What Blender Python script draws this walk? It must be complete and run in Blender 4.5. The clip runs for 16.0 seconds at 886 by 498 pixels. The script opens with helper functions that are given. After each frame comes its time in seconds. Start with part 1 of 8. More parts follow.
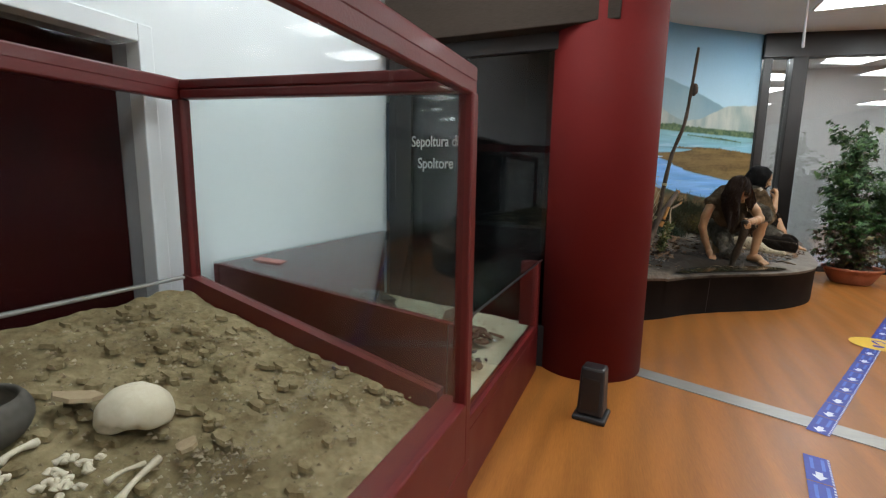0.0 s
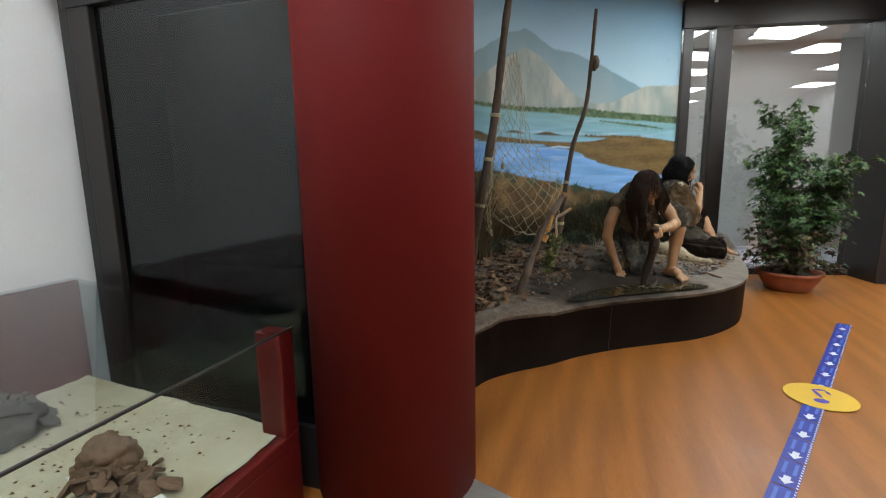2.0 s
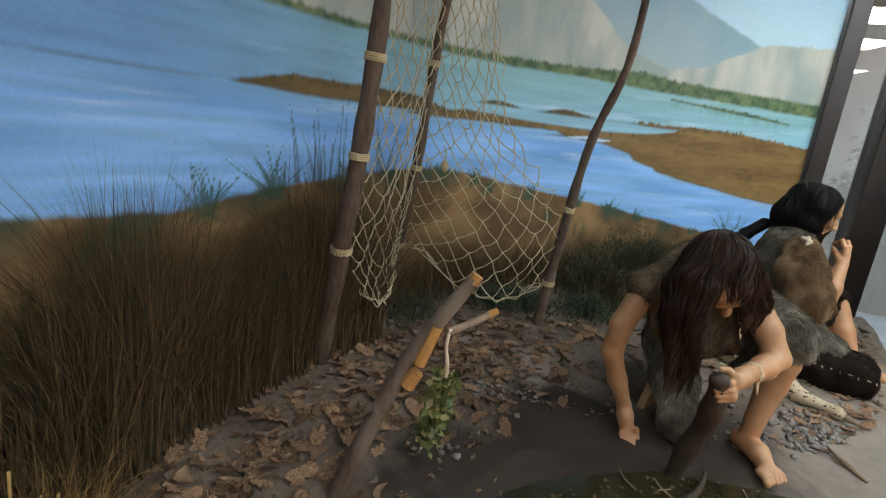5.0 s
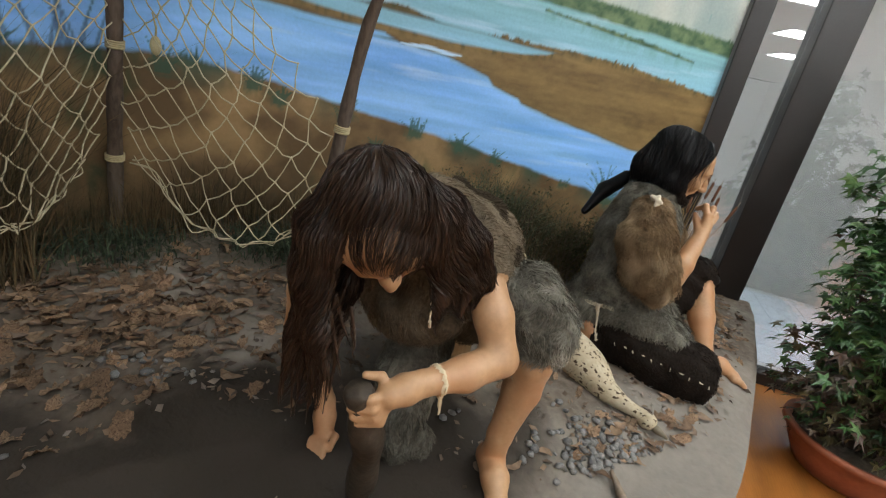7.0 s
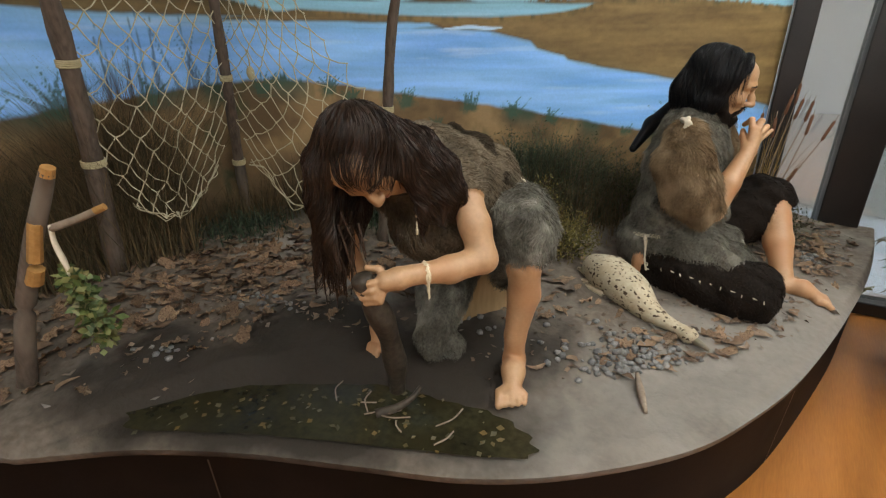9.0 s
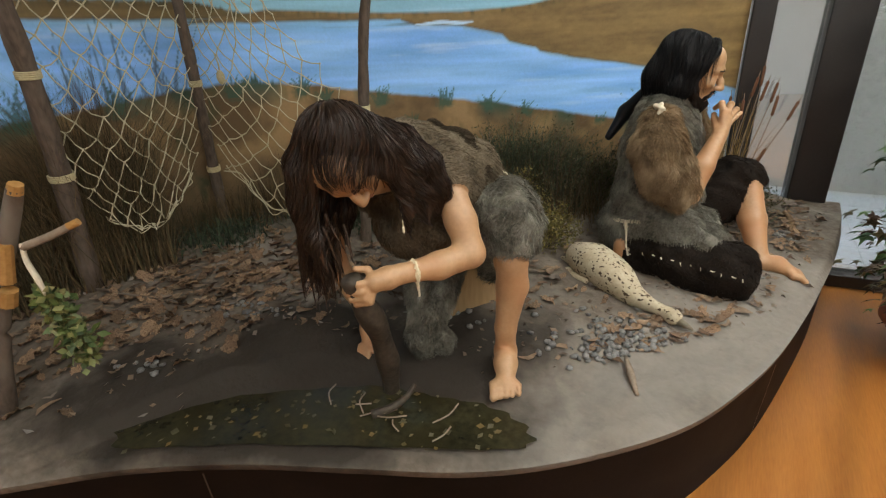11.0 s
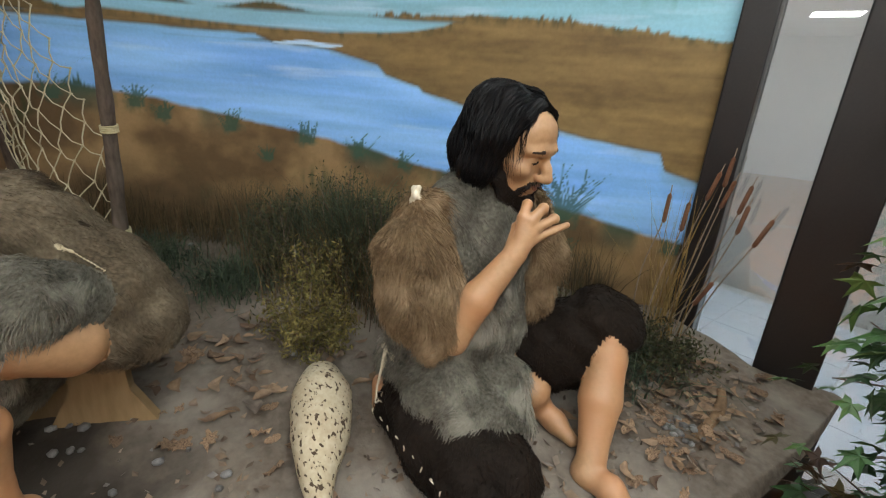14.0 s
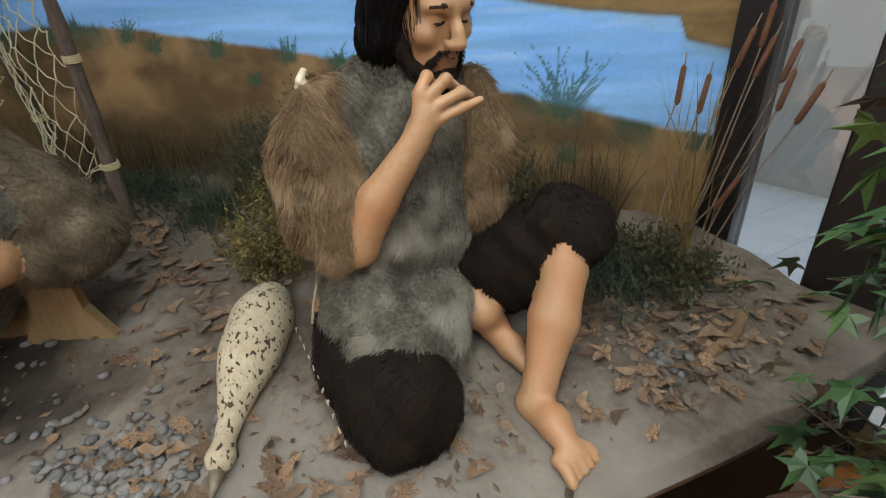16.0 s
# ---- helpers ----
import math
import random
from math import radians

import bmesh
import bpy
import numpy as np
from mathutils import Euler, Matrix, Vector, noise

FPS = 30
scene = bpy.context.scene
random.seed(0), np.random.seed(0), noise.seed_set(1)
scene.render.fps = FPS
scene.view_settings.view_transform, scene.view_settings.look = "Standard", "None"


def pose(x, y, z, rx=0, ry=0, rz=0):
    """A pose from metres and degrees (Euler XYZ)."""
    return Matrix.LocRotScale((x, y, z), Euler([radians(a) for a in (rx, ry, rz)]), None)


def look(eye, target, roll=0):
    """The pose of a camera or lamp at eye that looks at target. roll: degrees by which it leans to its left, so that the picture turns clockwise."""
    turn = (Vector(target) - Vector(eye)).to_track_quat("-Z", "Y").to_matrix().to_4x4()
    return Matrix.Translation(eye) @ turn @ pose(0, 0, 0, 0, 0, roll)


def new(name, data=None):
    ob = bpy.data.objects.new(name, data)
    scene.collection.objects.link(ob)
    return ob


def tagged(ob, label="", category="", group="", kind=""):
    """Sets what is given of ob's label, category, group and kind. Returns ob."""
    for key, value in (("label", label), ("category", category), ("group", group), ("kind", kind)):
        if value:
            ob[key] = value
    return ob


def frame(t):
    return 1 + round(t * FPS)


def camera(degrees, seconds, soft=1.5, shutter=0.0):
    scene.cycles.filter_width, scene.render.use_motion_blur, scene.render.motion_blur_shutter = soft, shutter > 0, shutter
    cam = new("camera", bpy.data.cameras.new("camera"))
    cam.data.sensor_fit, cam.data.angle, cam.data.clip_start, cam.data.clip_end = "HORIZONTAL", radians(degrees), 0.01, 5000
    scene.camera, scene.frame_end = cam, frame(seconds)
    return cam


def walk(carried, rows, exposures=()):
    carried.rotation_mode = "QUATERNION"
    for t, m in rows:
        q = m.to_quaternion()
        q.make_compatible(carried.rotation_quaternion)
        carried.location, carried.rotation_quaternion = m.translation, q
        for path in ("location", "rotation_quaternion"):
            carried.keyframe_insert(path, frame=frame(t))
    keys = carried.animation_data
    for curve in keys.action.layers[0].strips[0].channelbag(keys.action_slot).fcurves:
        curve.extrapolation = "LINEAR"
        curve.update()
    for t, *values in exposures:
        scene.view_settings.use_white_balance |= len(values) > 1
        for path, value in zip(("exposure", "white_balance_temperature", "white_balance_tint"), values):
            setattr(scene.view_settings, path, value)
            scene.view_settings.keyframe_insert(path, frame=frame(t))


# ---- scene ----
cam = camera(87.9, 16.0, soft=1.2)
PATH = [
    (0, (1.051, -0.69, 1.114), (0.438, 1.188, 0.806), 0.9),
    (0.5, (1.276, -0.455, 1.157), (0.879, 1.483, 0.863), -0.4),
    (1, (1.473, -0.111, 1.171), (1.043, 1.818, 0.87), -0.0),
    (1.5, (1.625, 0.234, 1.164), (1.15, 2.151, 0.852), -0.3),
    (2, (1.648, 0.586, 1.169), (1.178, 2.502, 0.843), -0.9),
    (2.5, (1.81, 1.013, 1.224), (1.327, 2.924, 0.887), -1.3),
    (3, (1.866, 1.484, 1.2), (1.321, 3.381, 0.876), -0.7),
    (3.2, (1.853, 1.622, 1.21), (1.241, 3.498, 0.884), -0.1),
    (5.3, (2.113, 2.701, 1.357), (1.376, 4.488, 0.842), 6.0),
    (5.5, (2.18, 2.798, 1.357), (1.548, 4.618, 0.82), 5.1),
    (6, (2.36, 3.056, 1.326), (1.843, 4.892, 0.726), 2.4),
    (6.5, (2.466, 3.248, 1.29), (1.913, 5.039, 0.591), 3.6),
    (7, (2.602, 3.352, 1.283), (1.989, 5.133, 0.609), 11.6),
    (7.5, (2.769, 3.388, 1.277), (1.995, 5.114, 0.628), 11.3),
    (8, (2.961, 3.314, 1.277), (1.937, 4.896, 0.607), 6.9),
    (8.5, (3.047, 3.273, 1.256), (1.947, 4.793, 0.564), 2.0),
    (8.7, (3.051, 3.269, 1.24), (1.929, 4.76, 0.519), 0.1),
    (10.8, (3.014, 3.247, 1.246), (1.921, 4.73, 0.468), -3.7),
    (11, (3.034, 3.254, 1.241), (1.987, 4.777, 0.478), -3.1),
    (11.5, (3.094, 3.36, 1.249), (2.256, 5.03, 0.537), 1.5),
    (12, (3.176, 3.583, 1.249), (2.379, 5.251, 0.487), 3.3),
    (12.5, (3.297, 3.794, 1.207), (2.349, 5.362, 0.405), 3.5),
    (13, (3.475, 4.001, 1.196), (2.355, 5.431, 0.359), 3.9),
    (13.5, (3.528, 4.251, 1.207), (2.258, 5.561, 0.388), 4.4),
    (13.7, (3.568, 4.385, 1.233), (2.234, 5.658, 0.458), 3.4),
    (14, (3.541, 4.485, 1.26), (2.122, 5.738, 0.616), 4.3),
    (14.5, (3.611, 4.685, 1.282), (1.954, 5.676, 0.761), 3.4),
    (15, (3.638, 4.813, 1.226), (1.94, 5.698, 0.65), 2.1),
    (15.5, (3.661, 4.883, 1.145), (2.079, 5.785, 0.318), -2.4),
    (16, (3.669, 4.874, 1.122), (2.096, 5.742, 0.243), -3.0),
]
walk(cam, [(t, look(eye, target, roll)) for t, eye, target, roll in PATH], [(0.0, -0.22, 6500, 10), (2.4, -0.22, 6600, 10), (5.0, 0.0, 6550, 10), (8.0, 0.03, 6650, 10), (11.0, 0.04, 7000, 10), (13.0, 0.04, 7000, 10), (14.2, 0.0, 6600, 10), (15.0, -0.06, 6500, 10), (16.0, -0.02, 6550, 10)])

# ---------------------------------------------------------------- light
world = bpy.data.worlds.new("world")
scene.world = world
world.use_nodes = True
world.node_tree.nodes["Background"].inputs[0].default_value = (0.55, 0.65, 0.8, 1)
world.node_tree.nodes["Background"].inputs[1].default_value = 0.05
scene.view_settings.exposure = 0.0

CEIL = 2.9
LAMP_POWER = 25.0
rng = np.random.default_rng(7)


# ---------------------------------------------------------------- materials
def material(name, a, b, scale=8.0, fine=60.0, rough=0.6, bump=0.2, metal=0.0, stain=None, stain_scale=2.0, coat=0.0, obj_random=0.0, stretch=(1, 1, 1), bump_dist=0.004, sheen=0.0, spec=None):
    """A surface that goes from colour a to b by coarse and fine noise, with stains, relief and uneven gloss."""
    m = bpy.data.materials.new(name)
    m.use_nodes = True
    nt = m.node_tree
    n, l = nt.nodes, nt.links
    bs = n["Principled BSDF"]
    tc = n.new("ShaderNodeTexCoord")
    mp = n.new("ShaderNodeMapping")
    mp.inputs["Scale"].default_value = stretch
    l.new(tc.outputs["Object"], mp.inputs[0])
    n1, n2, n3 = (n.new("ShaderNodeTexNoise") for _ in range(3))
    for q, s, d in ((n1, scale, 5), (n2, fine, 4), (n3, stain_scale, 4)):
        q.inputs["Scale"].default_value = s
        q.inputs["Detail"].default_value = d
        l.new(mp.outputs[0], q.inputs["Vector"])
    mix = n.new("ShaderNodeMath")
    mix.operation = "MULTIPLY_ADD"
    l.new(n2.outputs["Fac"], mix.inputs[0])
    mix.inputs[1].default_value = 0.5
    half = n.new("ShaderNodeMath")
    half.operation = "MULTIPLY"
    half.inputs[1].default_value = 0.5
    l.new(n1.outputs["Fac"], half.inputs[0])
    l.new(half.outputs[0], mix.inputs[2])
    ramp = n.new("ShaderNodeValToRGB")
    ramp.color_ramp.elements[0].position, ramp.color_ramp.elements[1].position = 0.34, 0.66
    ramp.color_ramp.elements[0].color, ramp.color_ramp.elements[1].color = (*a, 1), (*b, 1)
    l.new(mix.outputs[0], ramp.inputs[0])
    col = ramp.outputs[0]
    if stain:
        r2 = n.new("ShaderNodeValToRGB")
        r2.color_ramp.elements[0].position, r2.color_ramp.elements[1].position = 0.5, 0.68
        r2.color_ramp.elements[0].color, r2.color_ramp.elements[1].color = (0, 0, 0, 1), (1, 1, 1, 1)
        l.new(n3.outputs["Fac"], r2.inputs[0])
        mc = n.new("ShaderNodeMix")
        mc.data_type = "RGBA"
        mc.inputs[7].default_value = (*stain, 1)
        l.new(r2.outputs[0], mc.inputs[0])
        l.new(col, mc.inputs[6])
        col = mc.outputs[2]
    if obj_random:
        oi = n.new("ShaderNodeObjectInfo")
        hs = n.new("ShaderNodeHueSaturation")
        mr = n.new("ShaderNodeMapRange")
        mr.inputs[3].default_value, mr.inputs[4].default_value = 1 - obj_random, 1 + obj_random
        l.new(oi.outputs["Random"], mr.inputs[0])
        l.new(mr.outputs[0], hs.inputs["Value"])
        l.new(col, hs.inputs["Color"])
        col = hs.outputs[0]
    l.new(col, bs.inputs["Base Color"])
    rr = n.new("ShaderNodeMapRange")
    rr.inputs[3].default_value, rr.inputs[4].default_value = max(rough - 0.12, 0.02), min(rough + 0.12, 1)
    l.new(n1.outputs["Fac"], rr.inputs[0])
    l.new(rr.outputs[0], bs.inputs["Roughness"])
    bs.inputs["Metallic"].default_value = metal
    bs.inputs["Specular IOR Level"].default_value = spec if spec is not None else (0.5 if rough < 0.6 else 0.22)
    bs.inputs["Coat Weight"].default_value = coat
    bs.inputs["Sheen Weight"].default_value = sheen
    if bump:
        bp = n.new("ShaderNodeBump")
        bp.inputs["Strength"].default_value = bump
        bp.inputs["Distance"].default_value = bump_dist
        l.new(mix.outputs[0], bp.inputs["Height"])
        l.new(bp.outputs[0], bs.inputs["Normal"])
    return m


def island_material(name, cols, rough=0.7, translucent=0.0, spec=0.5, stretch_noise=30.0):
    """A colour of its own for each loose piece of a mesh."""
    m = bpy.data.materials.new(name)
    m.use_nodes = True
    nt = m.node_tree
    n, l = nt.nodes, nt.links
    bs = n["Principled BSDF"]
    ge = n.new("ShaderNodeNewGeometry")
    ramp = n.new("ShaderNodeValToRGB")
    e = ramp.color_ramp.elements
    e[0].color, e[1].color = (*cols[0], 1), (*cols[-1], 1)
    for i, c in enumerate(cols[1:-1], 1):
        e.new(i / (len(cols) - 1)).color = (*c, 1)
    l.new(ge.outputs["Random Per Island"], ramp.inputs[0])
    tc = n.new("ShaderNodeTexCoord")
    ns = n.new("ShaderNodeTexNoise")
    ns.inputs["Scale"].default_value = stretch_noise
    ns.inputs["Detail"].default_value = 4
    l.new(tc.outputs["Object"], ns.inputs["Vector"])
    mr = n.new("ShaderNodeMapRange")
    mr.inputs[1].default_value, mr.inputs[2].default_value = 0.3, 0.7
    mr.inputs[3].default_value, mr.inputs[4].default_value = 0.65, 1.25
    l.new(ns.outputs["Fac"], mr.inputs[0])
    hs = n.new("ShaderNodeHueSaturation")
    l.new(ramp.outputs[0], hs.inputs["Color"])
    l.new(mr.outputs[0], hs.inputs["Value"])
    l.new(hs.outputs[0], bs.inputs["Base Color"])
    bs.inputs["Roughness"].default_value = rough
    bs.inputs["Specular IOR Level"].default_value = spec
    bs.inputs["Subsurface Weight"].default_value = 0
    return m


def glass_material(name, tint=(0.9, 0.95, 0.95), rough=0.0, gloss=0.04, graze=0.8):
    """Clear sheet glass: mostly seen through, with a mirror coat that grows at grazing view."""
    m = bpy.data.materials.new(name)
    m.use_nodes = True
    n, l = m.node_tree.nodes, m.node_tree.links
    n.clear()
    out = n.new("ShaderNodeOutputMaterial")
    tr = n.new("ShaderNodeBsdfTransparent")
    tr.inputs[0].default_value = (*tint, 1)
    gl = n.new("ShaderNodeBsdfGlossy")
    gl.inputs["Roughness"].default_value = rough
    lw = n.new("ShaderNodeLayerWeight")
    lw.inputs["Blend"].default_value = 0.5
    fr = n.new("ShaderNodeMath")
    fr.operation = "POWER"
    fr.inputs[1].default_value = 4.0
    l.new(lw.outputs["Facing"], fr.inputs[0])
    mx = n.new("ShaderNodeMixShader")
    ad = n.new("ShaderNodeMath")
    ad.operation = "MULTIPLY_ADD"
    ad.inputs[1].default_value, ad.inputs[2].default_value = graze, gloss
    l.new(fr.outputs[0], ad.inputs[0])
    l.new(ad.outputs[0], mx.inputs[0])
    l.new(tr.outputs[0], mx.inputs[1])
    l.new(gl.outputs[0], mx.inputs[2])
    l.new(mx.outputs[0], out.inputs[0])
    return m


def glow_material(name, color, strength):
    m = bpy.data.materials.new(name)
    m.use_nodes = True
    bs = m.node_tree.nodes["Principled BSDF"]
    bs.inputs["Base Color"].default_value = (0.9, 0.9, 0.9, 1)
    bs.inputs["Emission Color"].default_value = (*color, 1)
    bs.inputs["Emission Strength"].default_value = strength
    return m


M_WHITE = material("white_paint", (0.78, 0.81, 0.83), (0.83, 0.86, 0.88), 3, 120, 0.7, 0.08, stain=(0.76, 0.79, 0.81))
M_CEIL = material("ceiling_paint", (0.70, 0.70, 0.68), (0.76, 0.76, 0.74), 2, 90, 0.85, 0.1)
M_CORR = material("corridor_plaster", (0.50, 0.49, 0.475), (0.55, 0.54, 0.525), 2, 90, 0.8, 0.05)
# Pale tile; the blue of reflected daylight is mixed into its base colour.
M_CORRF = material("corridor_tile_daylight_tint", (0.68, 0.75, 0.87), (0.74, 0.80, 0.90), 3, 60, 0.18, 0.03)
M_JOINT = material("tile_joint", (0.50, 0.52, 0.55), (0.56, 0.58, 0.60), 6, 60, 0.6, 0.05)
M_RED = material("red_lacquer", (0.092, 0.0045, 0.0045), (0.118, 0.0065, 0.006), 5, 160, 0.46, 0.1, stain=(0.082, 0.004, 0.004), coat=0.03)
M_COLUMN = material("red_column_paint", (0.108, 0.0053, 0.0048), (0.136, 0.0073, 0.0062), 4, 220, 0.72, 0.3, stain=(0.112, 0.0065, 0.006), bump_dist=0.002, spec=0.22)
M_BLACK = material("black_paint", (0.010, 0.010, 0.011), (0.018, 0.018, 0.020), 6, 140, 0.45, 0.1)
M_BROWNSIDE = material("dark_brown_plinth", (0.007, 0.0050, 0.0045), (0.013, 0.0095, 0.0085), 5, 120, 0.68, 0.1, stain=(0.005, 0.004, 0.0036), spec=0.10)
M_DARKWOOD = material("dark_brown_lintel", (0.028, 0.020, 0.015), (0.044, 0.032, 0.024), 3, 90, 0.7, 0.1, stretch=(0.3, 2, 2), spec=0.15)
M_FRAME = material("dark_bronze_metal", (0.010, 0.0085, 0.008), (0.017, 0.014, 0.013), 6, 160, 0.38, 0.05)
M_STEEL = material("brushed_floor_metal", (0.30, 0.30, 0.29), (0.42, 0.42, 0.40), 6, 200, 0.42, 0.05, metal=0.7, stretch=(1, 8, 1))
M_BLUETAPE = material("blue_tape", (0.010, 0.025, 0.26), (0.016, 0.04, 0.34), 9, 90, 0.4, 0.03)
M_WHITEINK = material("white_print", (0.62, 0.65, 0.75), (0.72, 0.75, 0.82), 20, 90, 0.5, 0)
M_YELLOW = material("yellow_sticker", (0.62, 0.40, 0.035), (0.70, 0.47, 0.05), 12, 90, 0.4, 0.02)
M_GLASS = glass_material("case_glass", (0.90, 0.94, 0.94), gloss=0.012)
M_FRONTGLASS = glass_material("front_glass", (0.92, 0.95, 0.95), gloss=0.002, graze=0.35)
M_WINGLASS = glass_material("window_glass", (0.86, 0.88, 0.88), gloss=0.20)
M_DARKGLASS = glass_material("smoked_glass", (0.35, 0.41, 0.42), gloss=0.055, graze=0.5)
M_PANEL = glow_material("lamp_diffuser", (0.93, 0.985, 1.0), LAMP_POWER)


# ---------------------------------------------------------------- mesh helpers
def link(name, mesh, mats, parent=None, label="", smooth=False):
    ob = new(name, mesh)
    for m in (mats if isinstance(mats, (list, tuple)) else [mats]):
        mesh.materials.append(m)
    if smooth:
        mesh.polygons.foreach_set("use_smooth", [True] * len(mesh.polygons))
    if parent is not None:
        ob.parent = parent
    if label:
        ob["label"] = label
    return ob


def part(name, bm, mats, parent=None, label="", smooth=False):
    mesh = bpy.data.meshes.new(name)
    bm.normal_update()
    bm.to_mesh(mesh)
    bm.free()
    return link(name, mesh, mats, parent, label, smooth)


def raw(name, verts, faces, mats, parent=None, label="", smooth=False):
    mesh = bpy.data.meshes.new(name)
    mesh.from_pydata([tuple(map(float, v)) for v in verts], [], [tuple(map(int, f)) for f in faces])
    mesh.update()
    return link(name, mesh, mats, parent, label, smooth)


def thing(name, label, category, m=None, group="", kind=""):
    ob = new(name)
    ob.empty_display_size = 0.05
    if m is not None:
        ob.matrix_basis = m
    return tagged(ob, label, category, group, kind)


def add_box(bm, x0, x1, y0, y1, z0, z1, bevel=0.0, m=None, mat=0):
    vs = [bm.verts.new(Vector(p)) for p in ((x0, y0, z0), (x1, y0, z0), (x1, y1, z0), (x0, y1, z0), (x0, y0, z1), (x1, y0, z1), (x1, y1, z1), (x0, y1, z1))]
    fs = [bm.faces.new([vs[i] for i in f]) for f in ((3, 2, 1, 0), (4, 5, 6, 7), (0, 1, 5, 4), (1, 2, 6, 5), (2, 3, 7, 6), (3, 0, 4, 7))]
    for f in fs:
        f.material_index = mat
    geom = vs
    if bevel:
        es = list({e for f in fs for e in f.edges})
        r = bmesh.ops.bevel(bm, geom=es, offset=bevel, segments=2, affect="EDGES", profile=0.5)
        geom = list({v for f in r["faces"] for v in f.verts} | {v for v in vs if v.is_valid})
    if m is not None:
        bmesh.ops.transform(bm, matrix=m, verts=[v for v in geom if v.is_valid])


def box_part(name, dims, mats, parent=None, label="", bevel=0.004, m=None):
    bm = bmesh.new()
    add_box(bm, *dims, bevel=bevel)
    if m is not None:
        bmesh.ops.transform(bm, matrix=m, verts=bm.verts)
    return part(name, bm, mats, parent, label)


def beam(name, p, q, w, h, mats, parent=None, label="", bevel=0.004):
    """A squared bar from p to q."""
    p, q = Vector(p), Vector(q)
    d = q - p
    bm = bmesh.new()
    add_box(bm, -w / 2, w / 2, -h / 2, h / 2, 0, d.length, bevel=bevel)
    bmesh.ops.transform(bm, matrix=Matrix.Translation(p) @ d.to_track_quat("Z", "Y").to_matrix().to_4x4(), verts=bm.verts)
    return part(name, bm, mats, parent, label)


def catmull(points, n=16):
    P = [np.array(p, float) for p in points]
    P = [2 * P[0] - P[1], *P, 2 * P[-1] - P[-2]]
    out = []
    for i in range(1, len(P) - 2):
        a, b, c, d = P[i - 1:i + 3]
        for k in range(n):
            t = k / n
            out.append(0.5 * (2 * b + (c - a) * t + (2 * a - 5 * b + 4 * c - d) * t * t + (3 * b - a - 3 * c + d) * t ** 3))
    out.append(P[-2])
    return np.array(out)


def resample(curve, n):
    s = np.concatenate([[0], np.cumsum(np.linalg.norm(np.diff(curve, axis=0), axis=1))])
    t = np.linspace(0, s[-1], n)
    return np.stack([np.interp(t, s, curve[:, k]) for k in range(curve.shape[1])], 1), s[-1]


def slab(name, outline, z0, z1, mats, parent=None, label=""):
    """An upright prism on an outline given counter-clockwise."""
    n = len(outline)
    vs = [(x, y, z0) for x, y in outline] + [(x, y, z1) for x, y in outline]
    fs = [tuple(range(n - 1, -1, -1)), tuple(range(n, 2 * n))] + [(i, (i + 1) % n, n + (i + 1) % n, n + i) for i in range(n)]
    return raw(name, vs, fs, mats, parent, label)


def wall(name, p, q, z0, z1, thick, mats, label="", parent=None):
    """A wall whose visible face runs from p to q, with its thickness to the left of that line."""
    p, q = np.array(p, float), np.array(q, float)
    d = (q - p) / np.linalg.norm(q - p)
    nrm = np.array([-d[1], d[0]]) * thick
    ob = slab(name, [tuple(p), tuple(q), tuple(q + nrm), tuple(p + nrm)], z0, z1, mats, parent)
    if parent is None:
        tagged(ob, label or name.replace("_", " "), "wall", kind="structure")
    return ob


def tube(verts, faces, path, radii, sides=8, flat=None, close=True, base=None):
    """Adds a tapered tube along a path to lists of corners and faces. flat: a second radius for each place; base: a side direction."""
    P = [Vector(p) for p in path]
    n0 = len(verts)
    up = Vector(base) if base is not None else Vector((0.31, 0.17, 0.93))
    for i, p in enumerate(P):
        d = (P[min(i + 1, len(P) - 1)] - P[max(i - 1, 0)]).normalized()
        a = d.cross(up)
        if a.length < 0.05:
            a = d.cross(Vector((1, 0.2, 0)))
        a.normalize()
        b = d.cross(a)
        r = radii[i] if hasattr(radii, "__len__") else radii
        r2 = (flat[i] if flat is not None else r)
        for k in range(sides):
            th = 2 * math.pi * k / sides
            v = p + a * (r * math.cos(th)) + b * (r2 * math.sin(th))
            verts.append((v.x, v.y, v.z))
    for i in range(len(P) - 1):
        for k in range(sides):
            j = (k + 1) % sides
            faces.append((n0 + i * sides + k, n0 + i * sides + j, n0 + (i + 1) * sides + j, n0 + (i + 1) * sides + k))
    if close:
        faces.append(tuple(n0 + k for k in range(sides))[::-1])
        faces.append(tuple(n0 + (len(P) - 1) * sides + k for k in range(sides)))


def hall(x, y, z=0.0):
    """From the hall's own axes, turned five degrees, into the world."""
    c, s = math.cos(radians(-5)), math.sin(radians(-5))
    return (c * x - s * y, s * x + c * y, z)


HALL = Matrix.Rotation(radians(-5), 4, "Z")

# ---------------------------------------------------------------- floor, ceiling, walls
MURAL = catmull([(0.70, 2.40), (0.69, 2.9), (0.72, 3.4), (0.83, 3.95), (1.06, 4.52), (1.392, 5.042), (1.86, 5.49), (2.264, 5.763), (2.60, 5.985), (2.91, 6.205)], 24)
FRONT = catmull([(1.22, 2.53), (1.22, 2.73), (1.29, 2.98), (1.43, 3.14), (1.63, 3.29), (1.85, 3.49), (2.10, 3.66), (2.36, 3.80), (2.60, 3.93), (2.80, 4.09), (3.0, 4.32), (3.12, 4.55), (3.24, 4.89), (3.39, 5.54), (3.45, 5.95), (3.46, 6.235)], 16)
WIN_A, WIN_B = np.array([2.93, 6.215]), np.array([4.86, 6.46])
